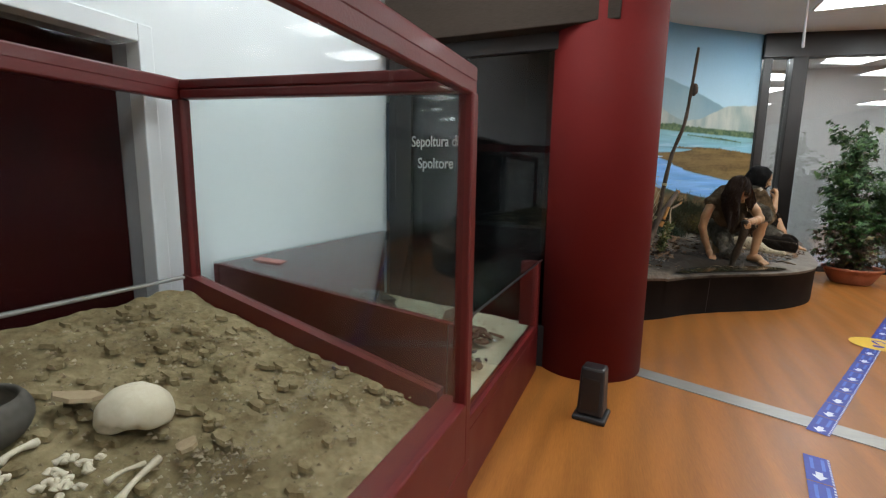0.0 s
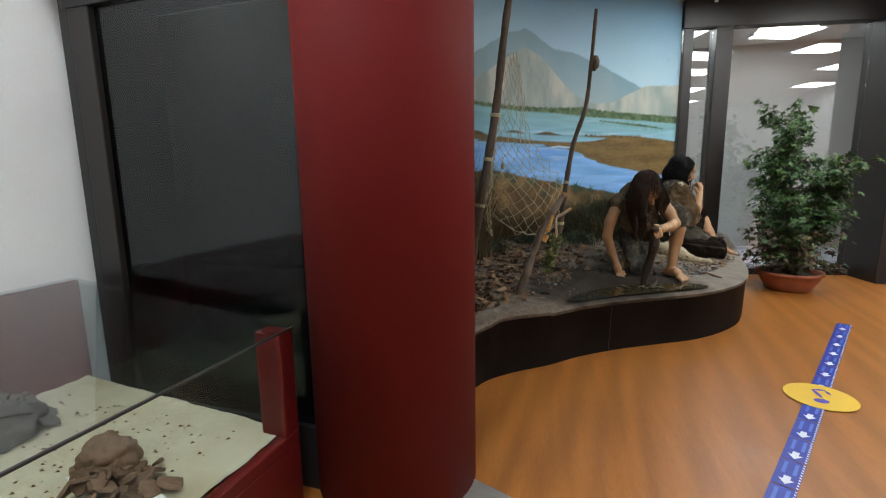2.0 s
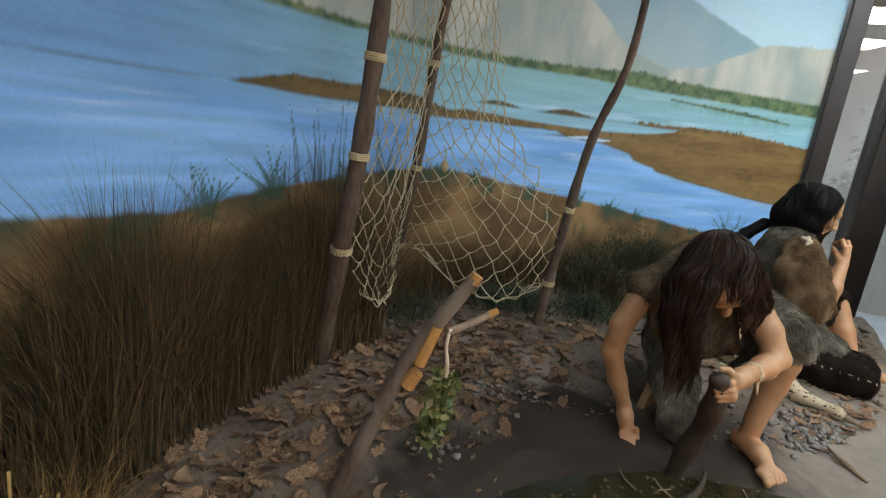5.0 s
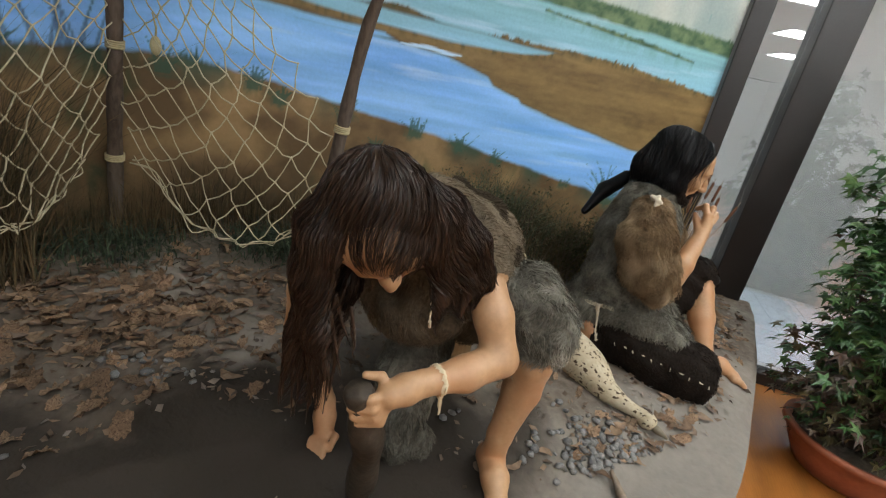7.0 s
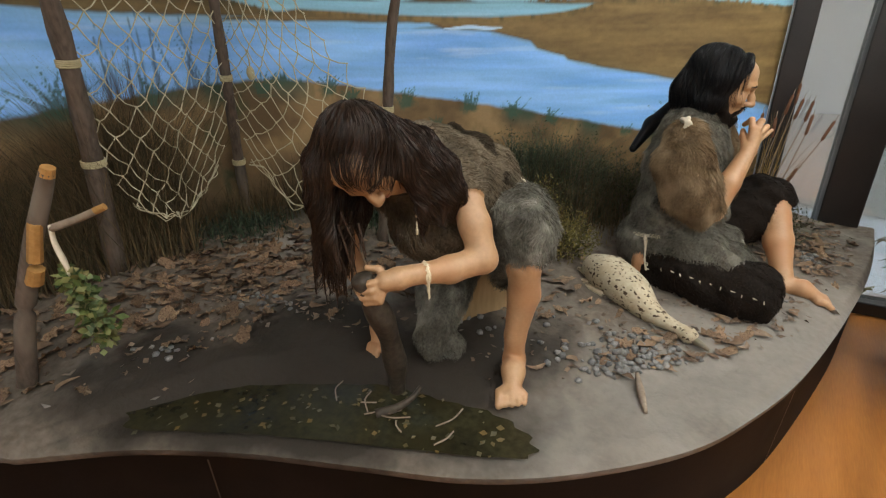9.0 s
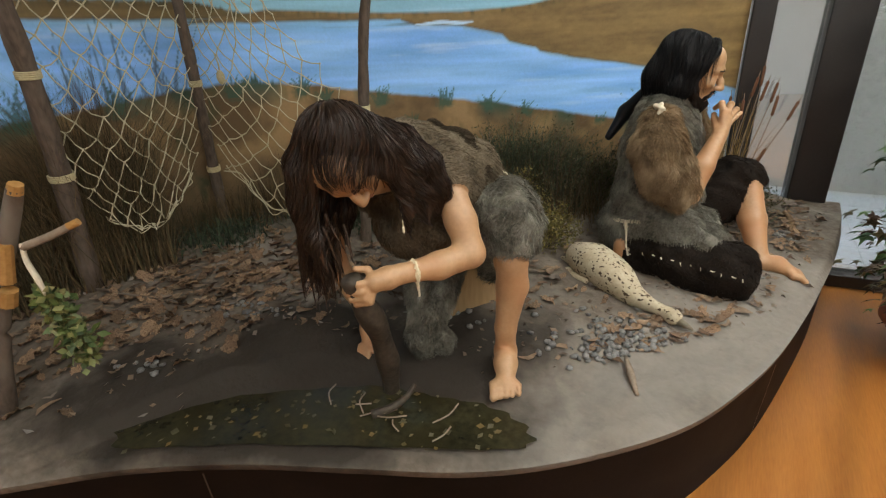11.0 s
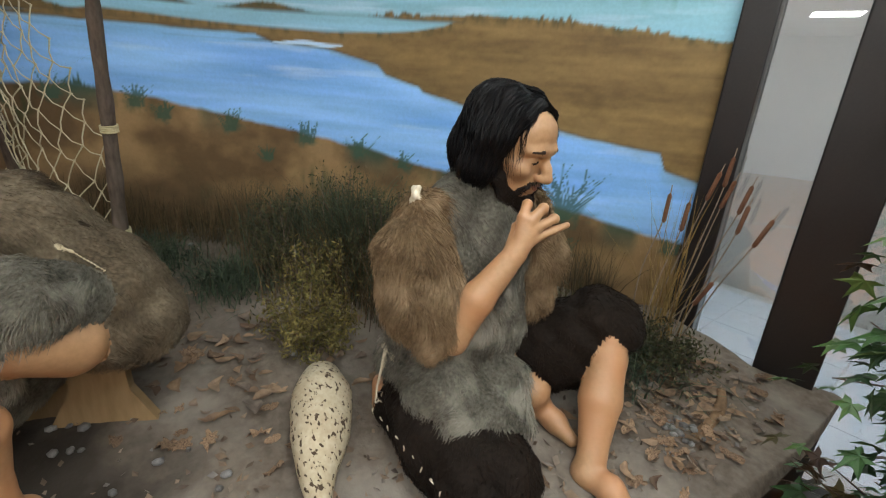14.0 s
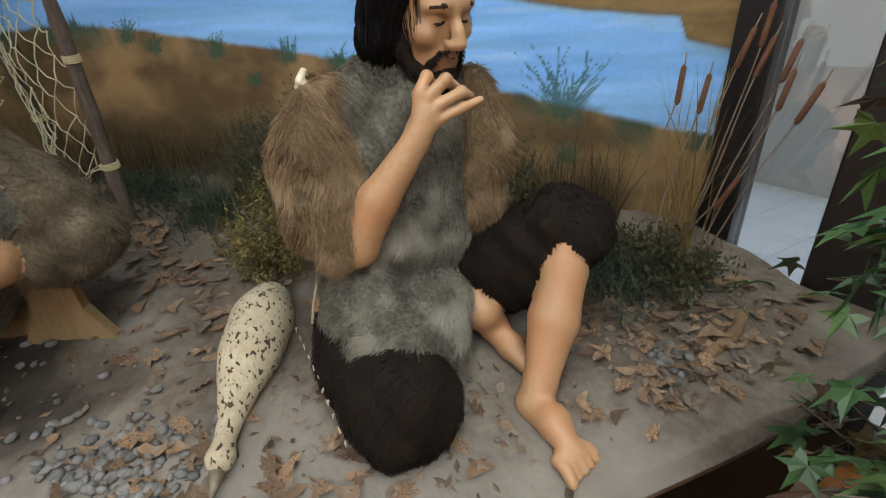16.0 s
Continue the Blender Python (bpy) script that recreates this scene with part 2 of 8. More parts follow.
WIN_D = (WIN_B - WIN_A) / np.linalg.norm(WIN_B - WIN_A)


def floor_material():
    """Orange laminate with boards, figure and a satin finish."""
    m = material("orange_laminate", (0.275, 0.096, 0.0185), (0.380, 0.147, 0.030), 5, 50, 0.38, 0.04, stretch=(4.0, 0.35, 1), coat=0.03)
    n, l = m.node_tree.nodes, m.node_tree.links
    mp = next(q for q in n if q.type == "MAPPING")
    mp.inputs["Rotation"].default_value = (0, 0, radians(62))
    bs = n["Principled BSDF"]
    old = bs.inputs["Base Color"].links[0].from_socket
    wv = n.new("ShaderNodeTexWave")
    wv.wave_type = "BANDS"
    wv.inputs["Scale"].default_value = 0.9
    wv.inputs["Distortion"].default_value = 6.0
    wv.inputs["Detail"].default_value = 3.0
    l.new(mp.outputs[0], wv.inputs["Vector"])
    mx = n.new("ShaderNodeMix")
    mx.data_type = "RGBA"
    mx.blend_type = "MULTIPLY"
    mx.inputs[0].default_value = 0.22
    l.new(old, mx.inputs[6])
    l.new(wv.outputs["Color"], mx.inputs[7])
    l.new(mx.outputs[2], bs.inputs["Base Color"])
    return m


M_FLOOR = floor_material()
tagged(slab("floor", [(-4, -5), (10.5, -5), (10.5, 10), (-4, 10)], -0.12, 0.0, M_FLOOR), "orange wood laminate floor with a satin sheen", "floor", kind="structure")
tagged(slab("ceiling", [(-4, -5), (10.5, -5), (10.5, 10), (-4, 10)], CEIL, CEIL + 0.15, M_CEIL), "plain off-white plaster ceiling", "ceiling", kind="structure")

# outer walls, which close the hall
wall("wall_south", hall(-1.2, -4.5)[:2], hall(9.2, -4.5)[:2], 0, CEIL, -0.15, M_WHITE, "white painted wall")
wall("wall_east", hall(8.9, -4.6)[:2], hall(8.9, 10.5)[:2], 0, CEIL, -0.15, M_WHITE, "white painted wall")

# west wall: white, with a dark red showcase niche in a pale surround
WX = -0.47
NICHE_Y1 = 0.527
wall("wall_west", hall(WX, 2.12)[:2], hall(WX, NICHE_Y1)[:2], 0, CEIL, -0.2, M_WHITE, "white painted wall beside the display cases")
wall("wall_west_over_door", hall(WX, NICHE_Y1)[:2], hall(WX, -1.1)[:2], 1.60, CEIL, -0.2, M_WHITE, "white painted wall over the wall showcase")
wall("wall_west_south", hall(WX, -1.1)[:2], hall(WX, -4.6)[:2], 0, CEIL, -0.2, M_WHITE, "white painted wall")

# back corridor behind the window
wall("wall_corridor", (7.5, 8.35), (-1.0, 8.35), 0, CEIL, -0.12, M_CORR, "pale grey corridor wall behind the window")
corridor = tagged(slab("floor_corridor", [(1.0, 6.30), (2.93, 6.30), (4.86, 6.55), (7.2, 6.62), (7.2, 8.35), (1.0, 8.35)], 0.0005, 0.006, M_JOINT), "pale glossy tiled corridor floor", "floor", kind="structure")
tile_mesh = bpy.data.meshes.new("tile")
tile_mesh.from_pydata([(-0.163, -0.163, 0), (0.163, -0.163, 0), (0.163, 0.163, 0), (-0.163, 0.163, 0), (-0.161, -0.161, 0.004), (0.161, -0.161, 0.004), (0.161, 0.161, 0.004), (-0.161, 0.161, 0.004)], [], [(4, 5, 6, 7), (0, 1, 5, 4), (1, 2, 6, 5), (2, 3, 7, 6), (3, 0, 4, 7)])
tile_mesh.materials.append(M_CORRF)
for i in range(18):
    for j in range(5):
        tx, ty = 1.22 + 0.33 * i, 6.74 + 0.33 * j
        if j == 0 and tx > 4.2:
            continue
        tl = new("tile", tile_mesh)
        tl.parent = corridor
        tl.matrix_basis = pose(tx, ty, 0.006)
wall("wall_corridor_west", (1.0, 8.4), (1.0, 6.5), 0, CEIL, -0.1, M_CORR, "pale grey corridor wall")

# round red column
bm = bmesh.new()
bmesh.ops.create_cone(bm, cap_ends=True, segments=96, radius1=0.31, radius2=0.31, depth=CEIL, matrix=Matrix.Translation((1.06, 2.175, CEIL / 2)))
column = part("column", bm, M_COLUMN, smooth=True)
tagged(column, "round column painted dark red, standing on the wooden floor", "column", kind="structure")

# window wall: posts, header, sill, panes
window = thing("window_1", "tall dark-framed glass partition towards the corridor", "window", kind="structure")


def on_window(s, off=0.0):
    p = WIN_A + WIN_D * s + np.array([-WIN_D[1], WIN_D[0]]) * off
    return float(p[0]), float(p[1])


def window_bar(name, s0, s1, z0, z1, depth=0.10, front=0.05):
    bm = bmesh.new()
    add_box(bm, s0, s1, -front, depth - front, z0, z1, bevel=0.006)
    ang = math.atan2(WIN_D[1], WIN_D[0])
    bmesh.ops.transform(bm, matrix=Matrix.Translation((*WIN_A, 0)) @ Matrix.Rotation(ang, 4, "Z"), verts=bm.verts)
    return part(name, bm, M_FRAME, window)


WLEN = float(np.linalg.norm(WIN_B - WIN_A))
HEAD = 2.62
window_bar("window_frame", -0.015, 0.085, 0, HEAD)
window_bar("window_frame", 0.29, 0.455, 0, HEAD, 0.16, 0.09)
window_bar("window_frame", WLEN - 0.12, WLEN + 0.12, 0, HEAD, 0.55, 0.45)
window_bar("window_header", -0.03, WLEN + 0.12, HEAD, CEIL, 0.14, 0.07)
window_bar("window_sill", 0.456, WLEN - 0.121, 0, 0.07, 0.12, 0.06)
for s0, s1 in ((0.086, 0.289), (0.456, WLEN - 0.121)):
    bm = bmesh.new()
    add_box(bm, s0, s1, -0.004, 0.004, 0.0701, HEAD)
    bmesh.ops.transform(bm, matrix=Matrix.Translation((*WIN_A, 0)) @ Matrix.Rotation(math.atan2(WIN_D[1], WIN_D[0]), 4, "Z"), verts=bm.verts)
    part("pane", bm, M_WINGLASS, window, "clear reflecting glass pane").visible_shadow = False

# red board wall with yellow sheets
RED_A, RED_B = np.array([4.86, 6.02]), np.array([6.30, 5.32])
wall("wall_red", RED_B, RED_A, 0, CEIL, -0.12, M_RED, "dark red panelled wall with yellow information sheets")

# ---------------------------------------------------------------- diorama platform
NS, ND = 300, 110
front, FRONT_LEN = resample(FRONT, NS)
back_line = np.vstack([MURAL, [[2.935, 6.16], [3.10, 6.17], [3.24, 6.14], [3.44, 6.235]]])
back, _ = resample(back_line, NS)


def lumps(x, y, s=1.0, seed=0.0):
    return noise.fractal(Vector((x * s + seed, y * s - seed, seed)), 0.6, 2.0, 4)


def pool_bank(x):
    """The landward edge of the pool."""
    return float(np.interp(x, [1.55, 1.72, 1.82, 1.957, 2.189, 2.305, 2.443, 2.53, 2.62, 2.69, 2.80], [3.0, 3.5, 3.69, 3.857, 4.021, 4.089, 4.125, 4.138, 4.115, 4.03, 3.6]))


def ground_height(x, y):
    slope = 0.20917 - 0.139 * x + 0.11774 * y
    return max(min(slope, 0.350 + max(0.0, y - pool_bank(x)) * 0.4), 0.345)


def ground(x, y):
    """The height of the modelled soil."""
    wet = min(1.0, 0.25 + max(0.0, y - pool_bank(x)) * 5)
    return ground_height(x, y) + 0.010 * wet * lumps(x, y, 5.0)


def build_platform():
    plat = thing("diorama_platform", "curved dark-sided platform covered with grey-brown modelled soil", "platform")
    vs, fs = [], []
    for j in range(ND):
        v = j / (ND - 1)
        for i in range(NS):
            x, y = front[i] * (1 - v) + back[i] * v
            z = ground(x, y)
            edge = min(v / 0.03, 1)
            z = z * edge + (0.335 + max(ground_height(x, y) - 0.36, 0) * 0.9) * (1 - edge)
            vs.append((x, y, z))
    for j in range(ND - 1):
        for i in range(NS - 1):
            a = j * NS + i
            fs.append((a, a + 1, a + NS + 1, a + NS))
    soil = raw("soil", vs, fs, M_SOIL, plat, "grey-brown modelled soil", smooth=True)
    # side board, leaning in towards the floor
    d = np.gradient(front, axis=0)
    d /= np.linalg.norm(d, axis=1)[:, None]
    inward = np.stack([-d[:, 1], d[:, 0]], 1)
    vs, fs = [], []
    rings = ((0.000, None), (0.004, -0.022), (0.012, -0.026), (0.02, "floor"))
    for off, dz in rings:
        for i in range(NS):
            p = front[i] + inward[i] * off
            top = vs[i][2] if len(vs) >= NS else 0.335 + max(ground_height(*front[i]) - 0.36, 0) * 0.9
            z = top if dz is None else (0.0 if dz == "floor" else top + dz)
            vs.append((p[0], p[1], z))
    for r in range(len(rings) - 1):
        for i in range(NS - 1):
            a = r * NS + i
            fs.append((a, a + NS, a + NS + 1, a + 1))
    side = raw("side_board", vs, fs, [M_SOIL, M_BROWNSIDE], plat, "dark brown side board", smooth=True)
    idx = np.ones(len(side.data.polygons), dtype=int)
    idx[:NS - 1] = 0
    side.data.polygons.foreach_set("material_index", idx)
    for i in (92, 205):
        p, q, t = front[i], inward[i], d[i]
        o = p + q * 0.004
        top = 0.335 + max(ground_height(*p) - 0.36, 0) * 0.9 - 0.03
        raw("seam", [(*(o - t * 0.0025 - q * 0.003), top), (*(o + t * 0.0025 - q * 0.003), top), (*(o + t * 0.0025 + q * 0.014), 0.002), (*(o - t * 0.0025 + q * 0.014), 0.002)], [(0, 1, 2, 3)], M_FRAME, plat, "thin vertical board joint")
    return plat


def soil_material():
    """Modelled soil: grey-brown, with a dark wet patch round the pool."""
    m = material("modelled_soil", (0.070, 0.055, 0.042), (0.155, 0.129, 0.101), 6, 45, 0.8, 0.9, stain=(0.215, 0.190, 0.160), stain_scale=2.2, bump_dist=0.01)
    n, l = m.node_tree.nodes, m.node_tree.links
    bs = n["Principled BSDF"]
    old = bs.inputs["Base Color"].links[0].from_socket
    tc = n.new("ShaderNodeTexCoord")
    mp = n.new("ShaderNodeMapping")
    mp.vector_type = "TEXTURE"
    mp.inputs["Location"].default_value = (2.09, 3.97, 0.38)
    mp.inputs["Rotation"].default_value = (0, 0, radians(38))
    mp.inputs["Scale"].default_value = (0.80, 0.37, 1)
    l.new(tc.outputs["Object"], mp.inputs[0])
    ln = n.new("ShaderNodeVectorMath")
    ln.operation = "LENGTH"
    l.new(mp.outputs[0], ln.inputs[0])
    ns = n.new("ShaderNodeTexNoise")
    ns.inputs["Scale"].default_value, ns.inputs["Detail"].default_value = 4, 5
    l.new(tc.outputs["Object"], ns.inputs["Vector"])
    ad = n.new("ShaderNodeMath")
    ad.operation = "MULTIPLY_ADD"
    ad.inputs[1].default_value = 1.3
    l.new(ns.outputs["Fac"], ad.inputs[0])
    l.new(ln.outputs["Value"], ad.inputs[2])
    mr = n.new("ShaderNodeMapRange")
    mr.inputs[1].default_value, mr.inputs[2].default_value = 1.35, 1.70
    mr.inputs[3].default_value, mr.inputs[4].default_value = 1.0, 0.0
    l.new(ad.outputs[0], mr.inputs[0])
    mx = n.new("ShaderNodeMix")
    mx.data_type = "RGBA"
    mx.inputs[7].default_value = (0.028, 0.0222, 0.017, 1)
    l.new(mr.outputs[0], mx.inputs[0])
    l.new(mx.outputs[2], bs.inputs["Base Color"])
    # pale dried mud along the outer end
    mp2 = n.new("ShaderNodeMapping")
    mp2.vector_type = "TEXTURE"
    mp2.inputs["Location"].default_value = (3.02, 4.72, 0.36)
    mp2.inputs["Rotation"].default_value = (0, 0, radians(62))
    mp2.inputs["Scale"].default_value = (0.75, 0.24, 1)
    l.new(tc.outputs["Object"], mp2.inputs[0])
    ln2 = n.new("ShaderNodeVectorMath")
    ln2.operation = "LENGTH"
    l.new(mp2.outputs[0], ln2.inputs[0])
    ad2 = n.new("ShaderNodeMath")
    ad2.operation = "MULTIPLY_ADD"
    ad2.inputs[1].default_value = 1.2
    l.new(ns.outputs["Fac"], ad2.inputs[0])
    l.new(ln2.outputs["Value"], ad2.inputs[2])
    mr2 = n.new("ShaderNodeMapRange")
    mr2.inputs[1].default_value, mr2.inputs[2].default_value = 1.2, 1.9
    mr2.inputs[3].default_value, mr2.inputs[4].default_value = 0.46, 0.0
    l.new(ad2.outputs[0], mr2.inputs[0])
    dry = n.new("ShaderNodeMix")
    dry.data_type = "RGBA"
    dry.inputs[7].default_value = (0.275, 0.258, 0.228, 1)
    l.new(mr2.outputs[0], dry.inputs[0])
    l.new(old, dry.inputs[6])
    l.new(dry.outputs[2], mx.inputs[6])
    return m


M_SOIL = soil_material()
platform = build_platform()

# ---------------------------------------------------------------- painted backdrop


def build_mural():
    step = 0.006
    n = int(4.72 / step)
    curve, length = resample(MURAL, n)
    rows = int((CEIL - 0.36) / step)
    s = np.linspace(0, length, n)
    z = np.linspace(0.36, CEIL, rows)
    S, Z = np.meshgrid(s, z)
    xyz = np.stack([np.broadcast_to(curve[:, 0], S.shape), np.broadcast_to(curve[:, 1], S.shape), Z], -1).reshape(-1, 3)
    a = (np.arange(rows - 1)[:, None] * n + np.arange(n - 1)[None]).reshape(-1)
    quads = np.stack([a, a + n, a + n + 1, a + 1], 1)
    mesh = bpy.data.meshes.new("mural")
    mesh.vertices.add(len(xyz))
    mesh.vertices.foreach_set("co", xyz.ravel())
    mesh.loops.add(len(quads) * 4)
    mesh.loops.foreach_set("vertex_index", quads.ravel())
    mesh.polygons.add(len(quads))
    mesh.polygons.foreach_set("loop_start", np.arange(len(quads)) * 4)
    mesh.polygons.foreach_set("loop_total", np.full(len(quads), 4))
    mesh.update()
    col = mesh.color_attributes.new("paint", "FLOAT_COLOR", "POINT")
    rgb = paint_landscape(S, Z)
    col.data.foreach_set("color", np.concatenate([rgb, np.ones((*rgb.shape[:2], 1))], -1).astype(np.float32).ravel())
    m = bpy.data.materials.new("painted_landscape")
    m.use_nodes = True
    nt, l = m.node_tree.nodes, m.node_tree.links
    at = nt.new("ShaderNodeAttribute")
    at.attribute_name = "paint"
    tc = nt.new("ShaderNodeTexCoord")
    ns = nt.new("ShaderNodeTexNoise")
    ns.inputs["Scale"].default_value, ns.inputs["Detail"].default_value = 90, 5
    l.new(tc.outputs["Object"], ns.inputs["Vector"])
    mr = nt.new("ShaderNodeMapRange")
    mr.inputs[1].default_value, mr.inputs[2].default_value = 0.3, 0.7
    mr.inputs[3].default_value, mr.inputs[4].default_value = 0.95, 1.05
    l.new(ns.outputs["Fac"], mr.inputs[0])
    hs = nt.new("ShaderNodeHueSaturation")
    l.new(at.outputs["Color"], hs.inputs["Color"])
    l.new(mr.outputs[0], hs.inputs["Value"])
    bs = nt["Principled BSDF"]
    l.new(hs.outputs[0], bs.inputs["Base Color"])
    bs.inputs["Roughness"].default_value = 0.55
    bs.inputs["Specular IOR Level"].default_value = 0.25
    ob = link("mural", mesh, m)
    return tagged(ob, "curved painted backdrop of a lake, islets, reeds and mountains", "mural", kind="structure")


def value_noise(S, Z, fs, fz, seed):
    """Smooth random field with so many cells a metre along each axis."""
    r = np.random.default_rng(seed)
    g = r.random((int(3.2 * fz) + 4, int(5.0 * fs) + 4))
    x, y = S * fs, Z * fz
    i, j = np.floor(x).astype(int), np.floor(y).astype(int)
    u, v = x - i, y - j
    u, v = u * u * (3 - 2 * u), v * v * (3 - 2 * v)
    return (g[j, i] * (1 - u) + g[j, i + 1] * u) * (1 - v) + (g[j + 1, i] * (1 - u) + g[j + 1, i + 1] * u) * v


def fractal(S, Z, fs, fz, seed, octaves=4):
    return sum(value_noise(S, Z, fs * 2 ** k, fz * 2 ** k, seed + k) / 2 ** k for k in range(octaves)) / sum(1 / 2 ** k for k in range(octaves))


def paint_landscape(S, Z):
    def mixc(a, b, f):
        return a * (1 - f[..., None]) + b * f[..., None]

    def colour(*c):
        return np.broadcast_to(np.array(c, float), (*S.shape, 3))

    def line(*pts):
        xs, ys = zip(*pts)
        return np.interp(S, xs, ys)

    def step_at(d, soft=0.008):
        return np.clip(d / soft * 0.5 + 0.5, 0, 1)

    nz = lambda fs, fz, seed, o=4: fractal(S, Z, fs, fz, seed, o) - 0.5
    # sky
    rgb = mixc(colour(0.42, 0.60, 0.68), colour(0.20, 0.40, 0.58), np.clip((Z - 1.9) / 0.9, 0, 1))
    rgb = rgb * (1 + 0.10 * nz(1.5, 2.5, 3))[..., None]
    # far blue mountain, then pale hills
    far = line((0, 1.8), (1.4, 1.86), (2.0, 2.10), (2.42, 2.32), (2.72, 2.42), (2.85, 2.40), (3.08, 2.315), (3.4, 2.28), (3.63, 2.228), (4.025, 2.08), (4.3, 1.98), (4.72, 1.9)) + 0.05 * nz(6, 0.3, 11)
    rgb = mixc(rgb, mixc(colour(0.20, 0.33, 0.40), colour(0.33, 0.44, 0.46), np.clip((far - Z) / 0.6 + 0.6 * nz(5, 3, 12), 0, 1)), step_at(far - Z))
    hill = line((0, 1.80), (1.2, 1.74), (1.57, 1.80), (1.82, 1.89), (2.0, 1.91), (2.19, 1.99), (2.47, 2.13), (2.74, 2.265), (2.95, 2.20), (3.09, 2.115), (3.32, 1.93), (3.5, 1.86), (3.65, 1.83), (3.87, 1.866), (4.05, 1.95), (4.26, 2.02), (4.5, 2.04), (4.72, 2.07)) + 0.05 * nz(5, 0.3, 21)
    rock = np.clip(0.5 + 2.6 * nz(7, 3, 22), 0, 1)
    rgb = mixc(rgb, mixc(colour(0.26, 0.33, 0.32), colour(0.44, 0.47, 0.42), rock), step_at(hill - Z))
    # tree line at the far bank
    tree = line((0, 1.74), (1.2, 1.735), (2.2, 1.74), (3.0, 1.76), (3.5, 1.79), (3.75, 1.76), (4.72, 1.73)) + 0.05 * np.abs(nz(40, 0.3, 31))
    rgb = mixc(rgb, mixc(colour(0.05, 0.10, 0.055), colour(0.13, 0.19, 0.09), np.clip(0.5 + 2.5 * nz(30, 30, 32), 0, 1)), step_at(tree - Z) * step_at(Z - 1.60))
    # water: pale teal far off, deep blue nearer
    bank = line((0, 1.73), (1.5, 1.715), (2.3, 1.71), (3.1, 1.72), (3.9, 1.69), (4.72, 1.66)) + 0.012 * nz(12, 0.3, 33)
    depth = np.clip((bank - Z) / 0.33, 0, 1)
    water = mixc(colour(0.20, 0.40, 0.44), colour(0.23, 0.46, 0.62), depth)
    west = np.clip((2.2 - S) / 1.2, 0, 1)
    water = mixc(water, colour(0.11, 0.26, 0.55), west * 0.8)
    near = step_at(line((0, 1.40), (2.2, 1.42), (4.72, 1.4)) - Z, 0.05)
    blue = mixc(colour(0.14, 0.33, 0.68), colour(0.24, 0.48, 0.82), np.clip(0.45 + 2.2 * nz(1.6, 14, 34) + (1.42 - Z) * 0.4, 0, 1))
    water = mixc(water, blue, near)
    ripple = nz(3, 40, 35)
    water = water * (1 + 0.35 * np.clip(ripple, -0.3, 0.5))[..., None]
    white = np.clip(nz(2.2, 26, 36) * 5 - 0.85, 0, 1) * 0.5
    water = mixc(water, colour(0.50, 0.66, 0.78), white)
    rgb = mixc(rgb, water, step_at(bank - Z))
    # low wooded point before the far bank
    point_top = line((0, 0), (3.69, 0), (3.70, 1.668), (4.07, 1.648), (4.3, 1.632), (4.54, 1.604), (4.55, 0), (4.72, 0)) + 0.035 * np.abs(nz(34, 0.3, 37))
    point_low = line((0, 3), (3.69, 3), (3.70, 1.662), (4.07, 1.630), (4.526, 1.598), (4.56, 3), (4.72, 3))
    leafy = mixc(colour(0.045, 0.095, 0.055), colour(0.12, 0.19, 0.10), np.clip(0.5 + 2.5 * nz(40, 40, 38), 0, 1))
    rgb = mixc(rgb, leafy, step_at(point_top - Z, 0.006) * step_at(Z - point_low, 0.006))
    mirror = np.clip(1 - (point_low - Z) / 0.05, 0, 1) * step_at(point_low - Z, 0.004) * (S > 3.70) * (S < 4.55)
    rgb = mixc(rgb, colour(0.13, 0.28, 0.27), mirror * np.clip(0.35 + 2 * nz(40, 4, 39), 0, 0.7))
    # islets and the great brown marsh
    reed = 0.030 * np.abs(nz(55, 0.3, 41))
    low = 0.012 * nz(9, 0.3, 42)

    def land(top, bottom, seed, dark=0.0):
        nonlocal rgb
        ok = step_at(top - Z, 0.006) * step_at(Z - bottom, 0.006)
        tone = np.clip(0.48 + 1.1 * nz(3, 30, seed) + 0.5 * nz(30, 60, seed + 7), 0, 1)
        brown = mixc(colour(0.105, 0.067, 0.026), colour(0.235, 0.155, 0.062), tone)
        crest = np.clip(1 - (top - Z) / 0.035, 0, 1) * np.clip(0.3 + 3 * nz(60, 20, seed + 1), 0, 1)
        brown = mixc(brown, colour(0.065, 0.060, 0.025), np.clip(crest + dark, 0, 1))
        rim = np.clip(1 - (Z - bottom) / 0.012, 0, 1) * 0.7
        brown = mixc(brown, colour(0.05, 0.045, 0.03), rim)
        rgb = mixc(rgb, brown, ok)

    def taper(a, b, soft=0.12):
        return np.clip((S - a) / soft, 0, 1) * np.clip((b - S) / soft, 0, 1)

    land(1.452 + 0.055 * taper(1.28, 2.35, 0.25) + reed * taper(1.28, 2.35), 1.452 - 0.012 * taper(1.28, 2.35, 0.3) + low, 50, 0.35)
    land(1.508 + 0.030 * taper(2.42, 2.79, 0.15) + reed * taper(2.42, 2.79), 1.517 + low * 0.3, 70, 0.4)
    land(1.502 + 0.038 * taper(2.81, 3.28, 0.2) + reed * taper(2.81, 3.28), 1.513 + low * 0.3, 80, 0.4)
    land(1.40 + 0.03 * taper(2.9, 3.9, 0.4), 1.405 + low, 90, 0.1)
    marsh_top = line((0, 0), (3.39, 0), (3.40, 1.505), (3.55, 1.515), (3.9, 1.524), (4.2, 1.514), (4.35, 1.498), (4.52, 1.483), (4.72, 1.468)) + reed * 1.6 * (0.5 + np.clip(nz(5, 0.3, 43, 2) * 6, 0, 1.2))
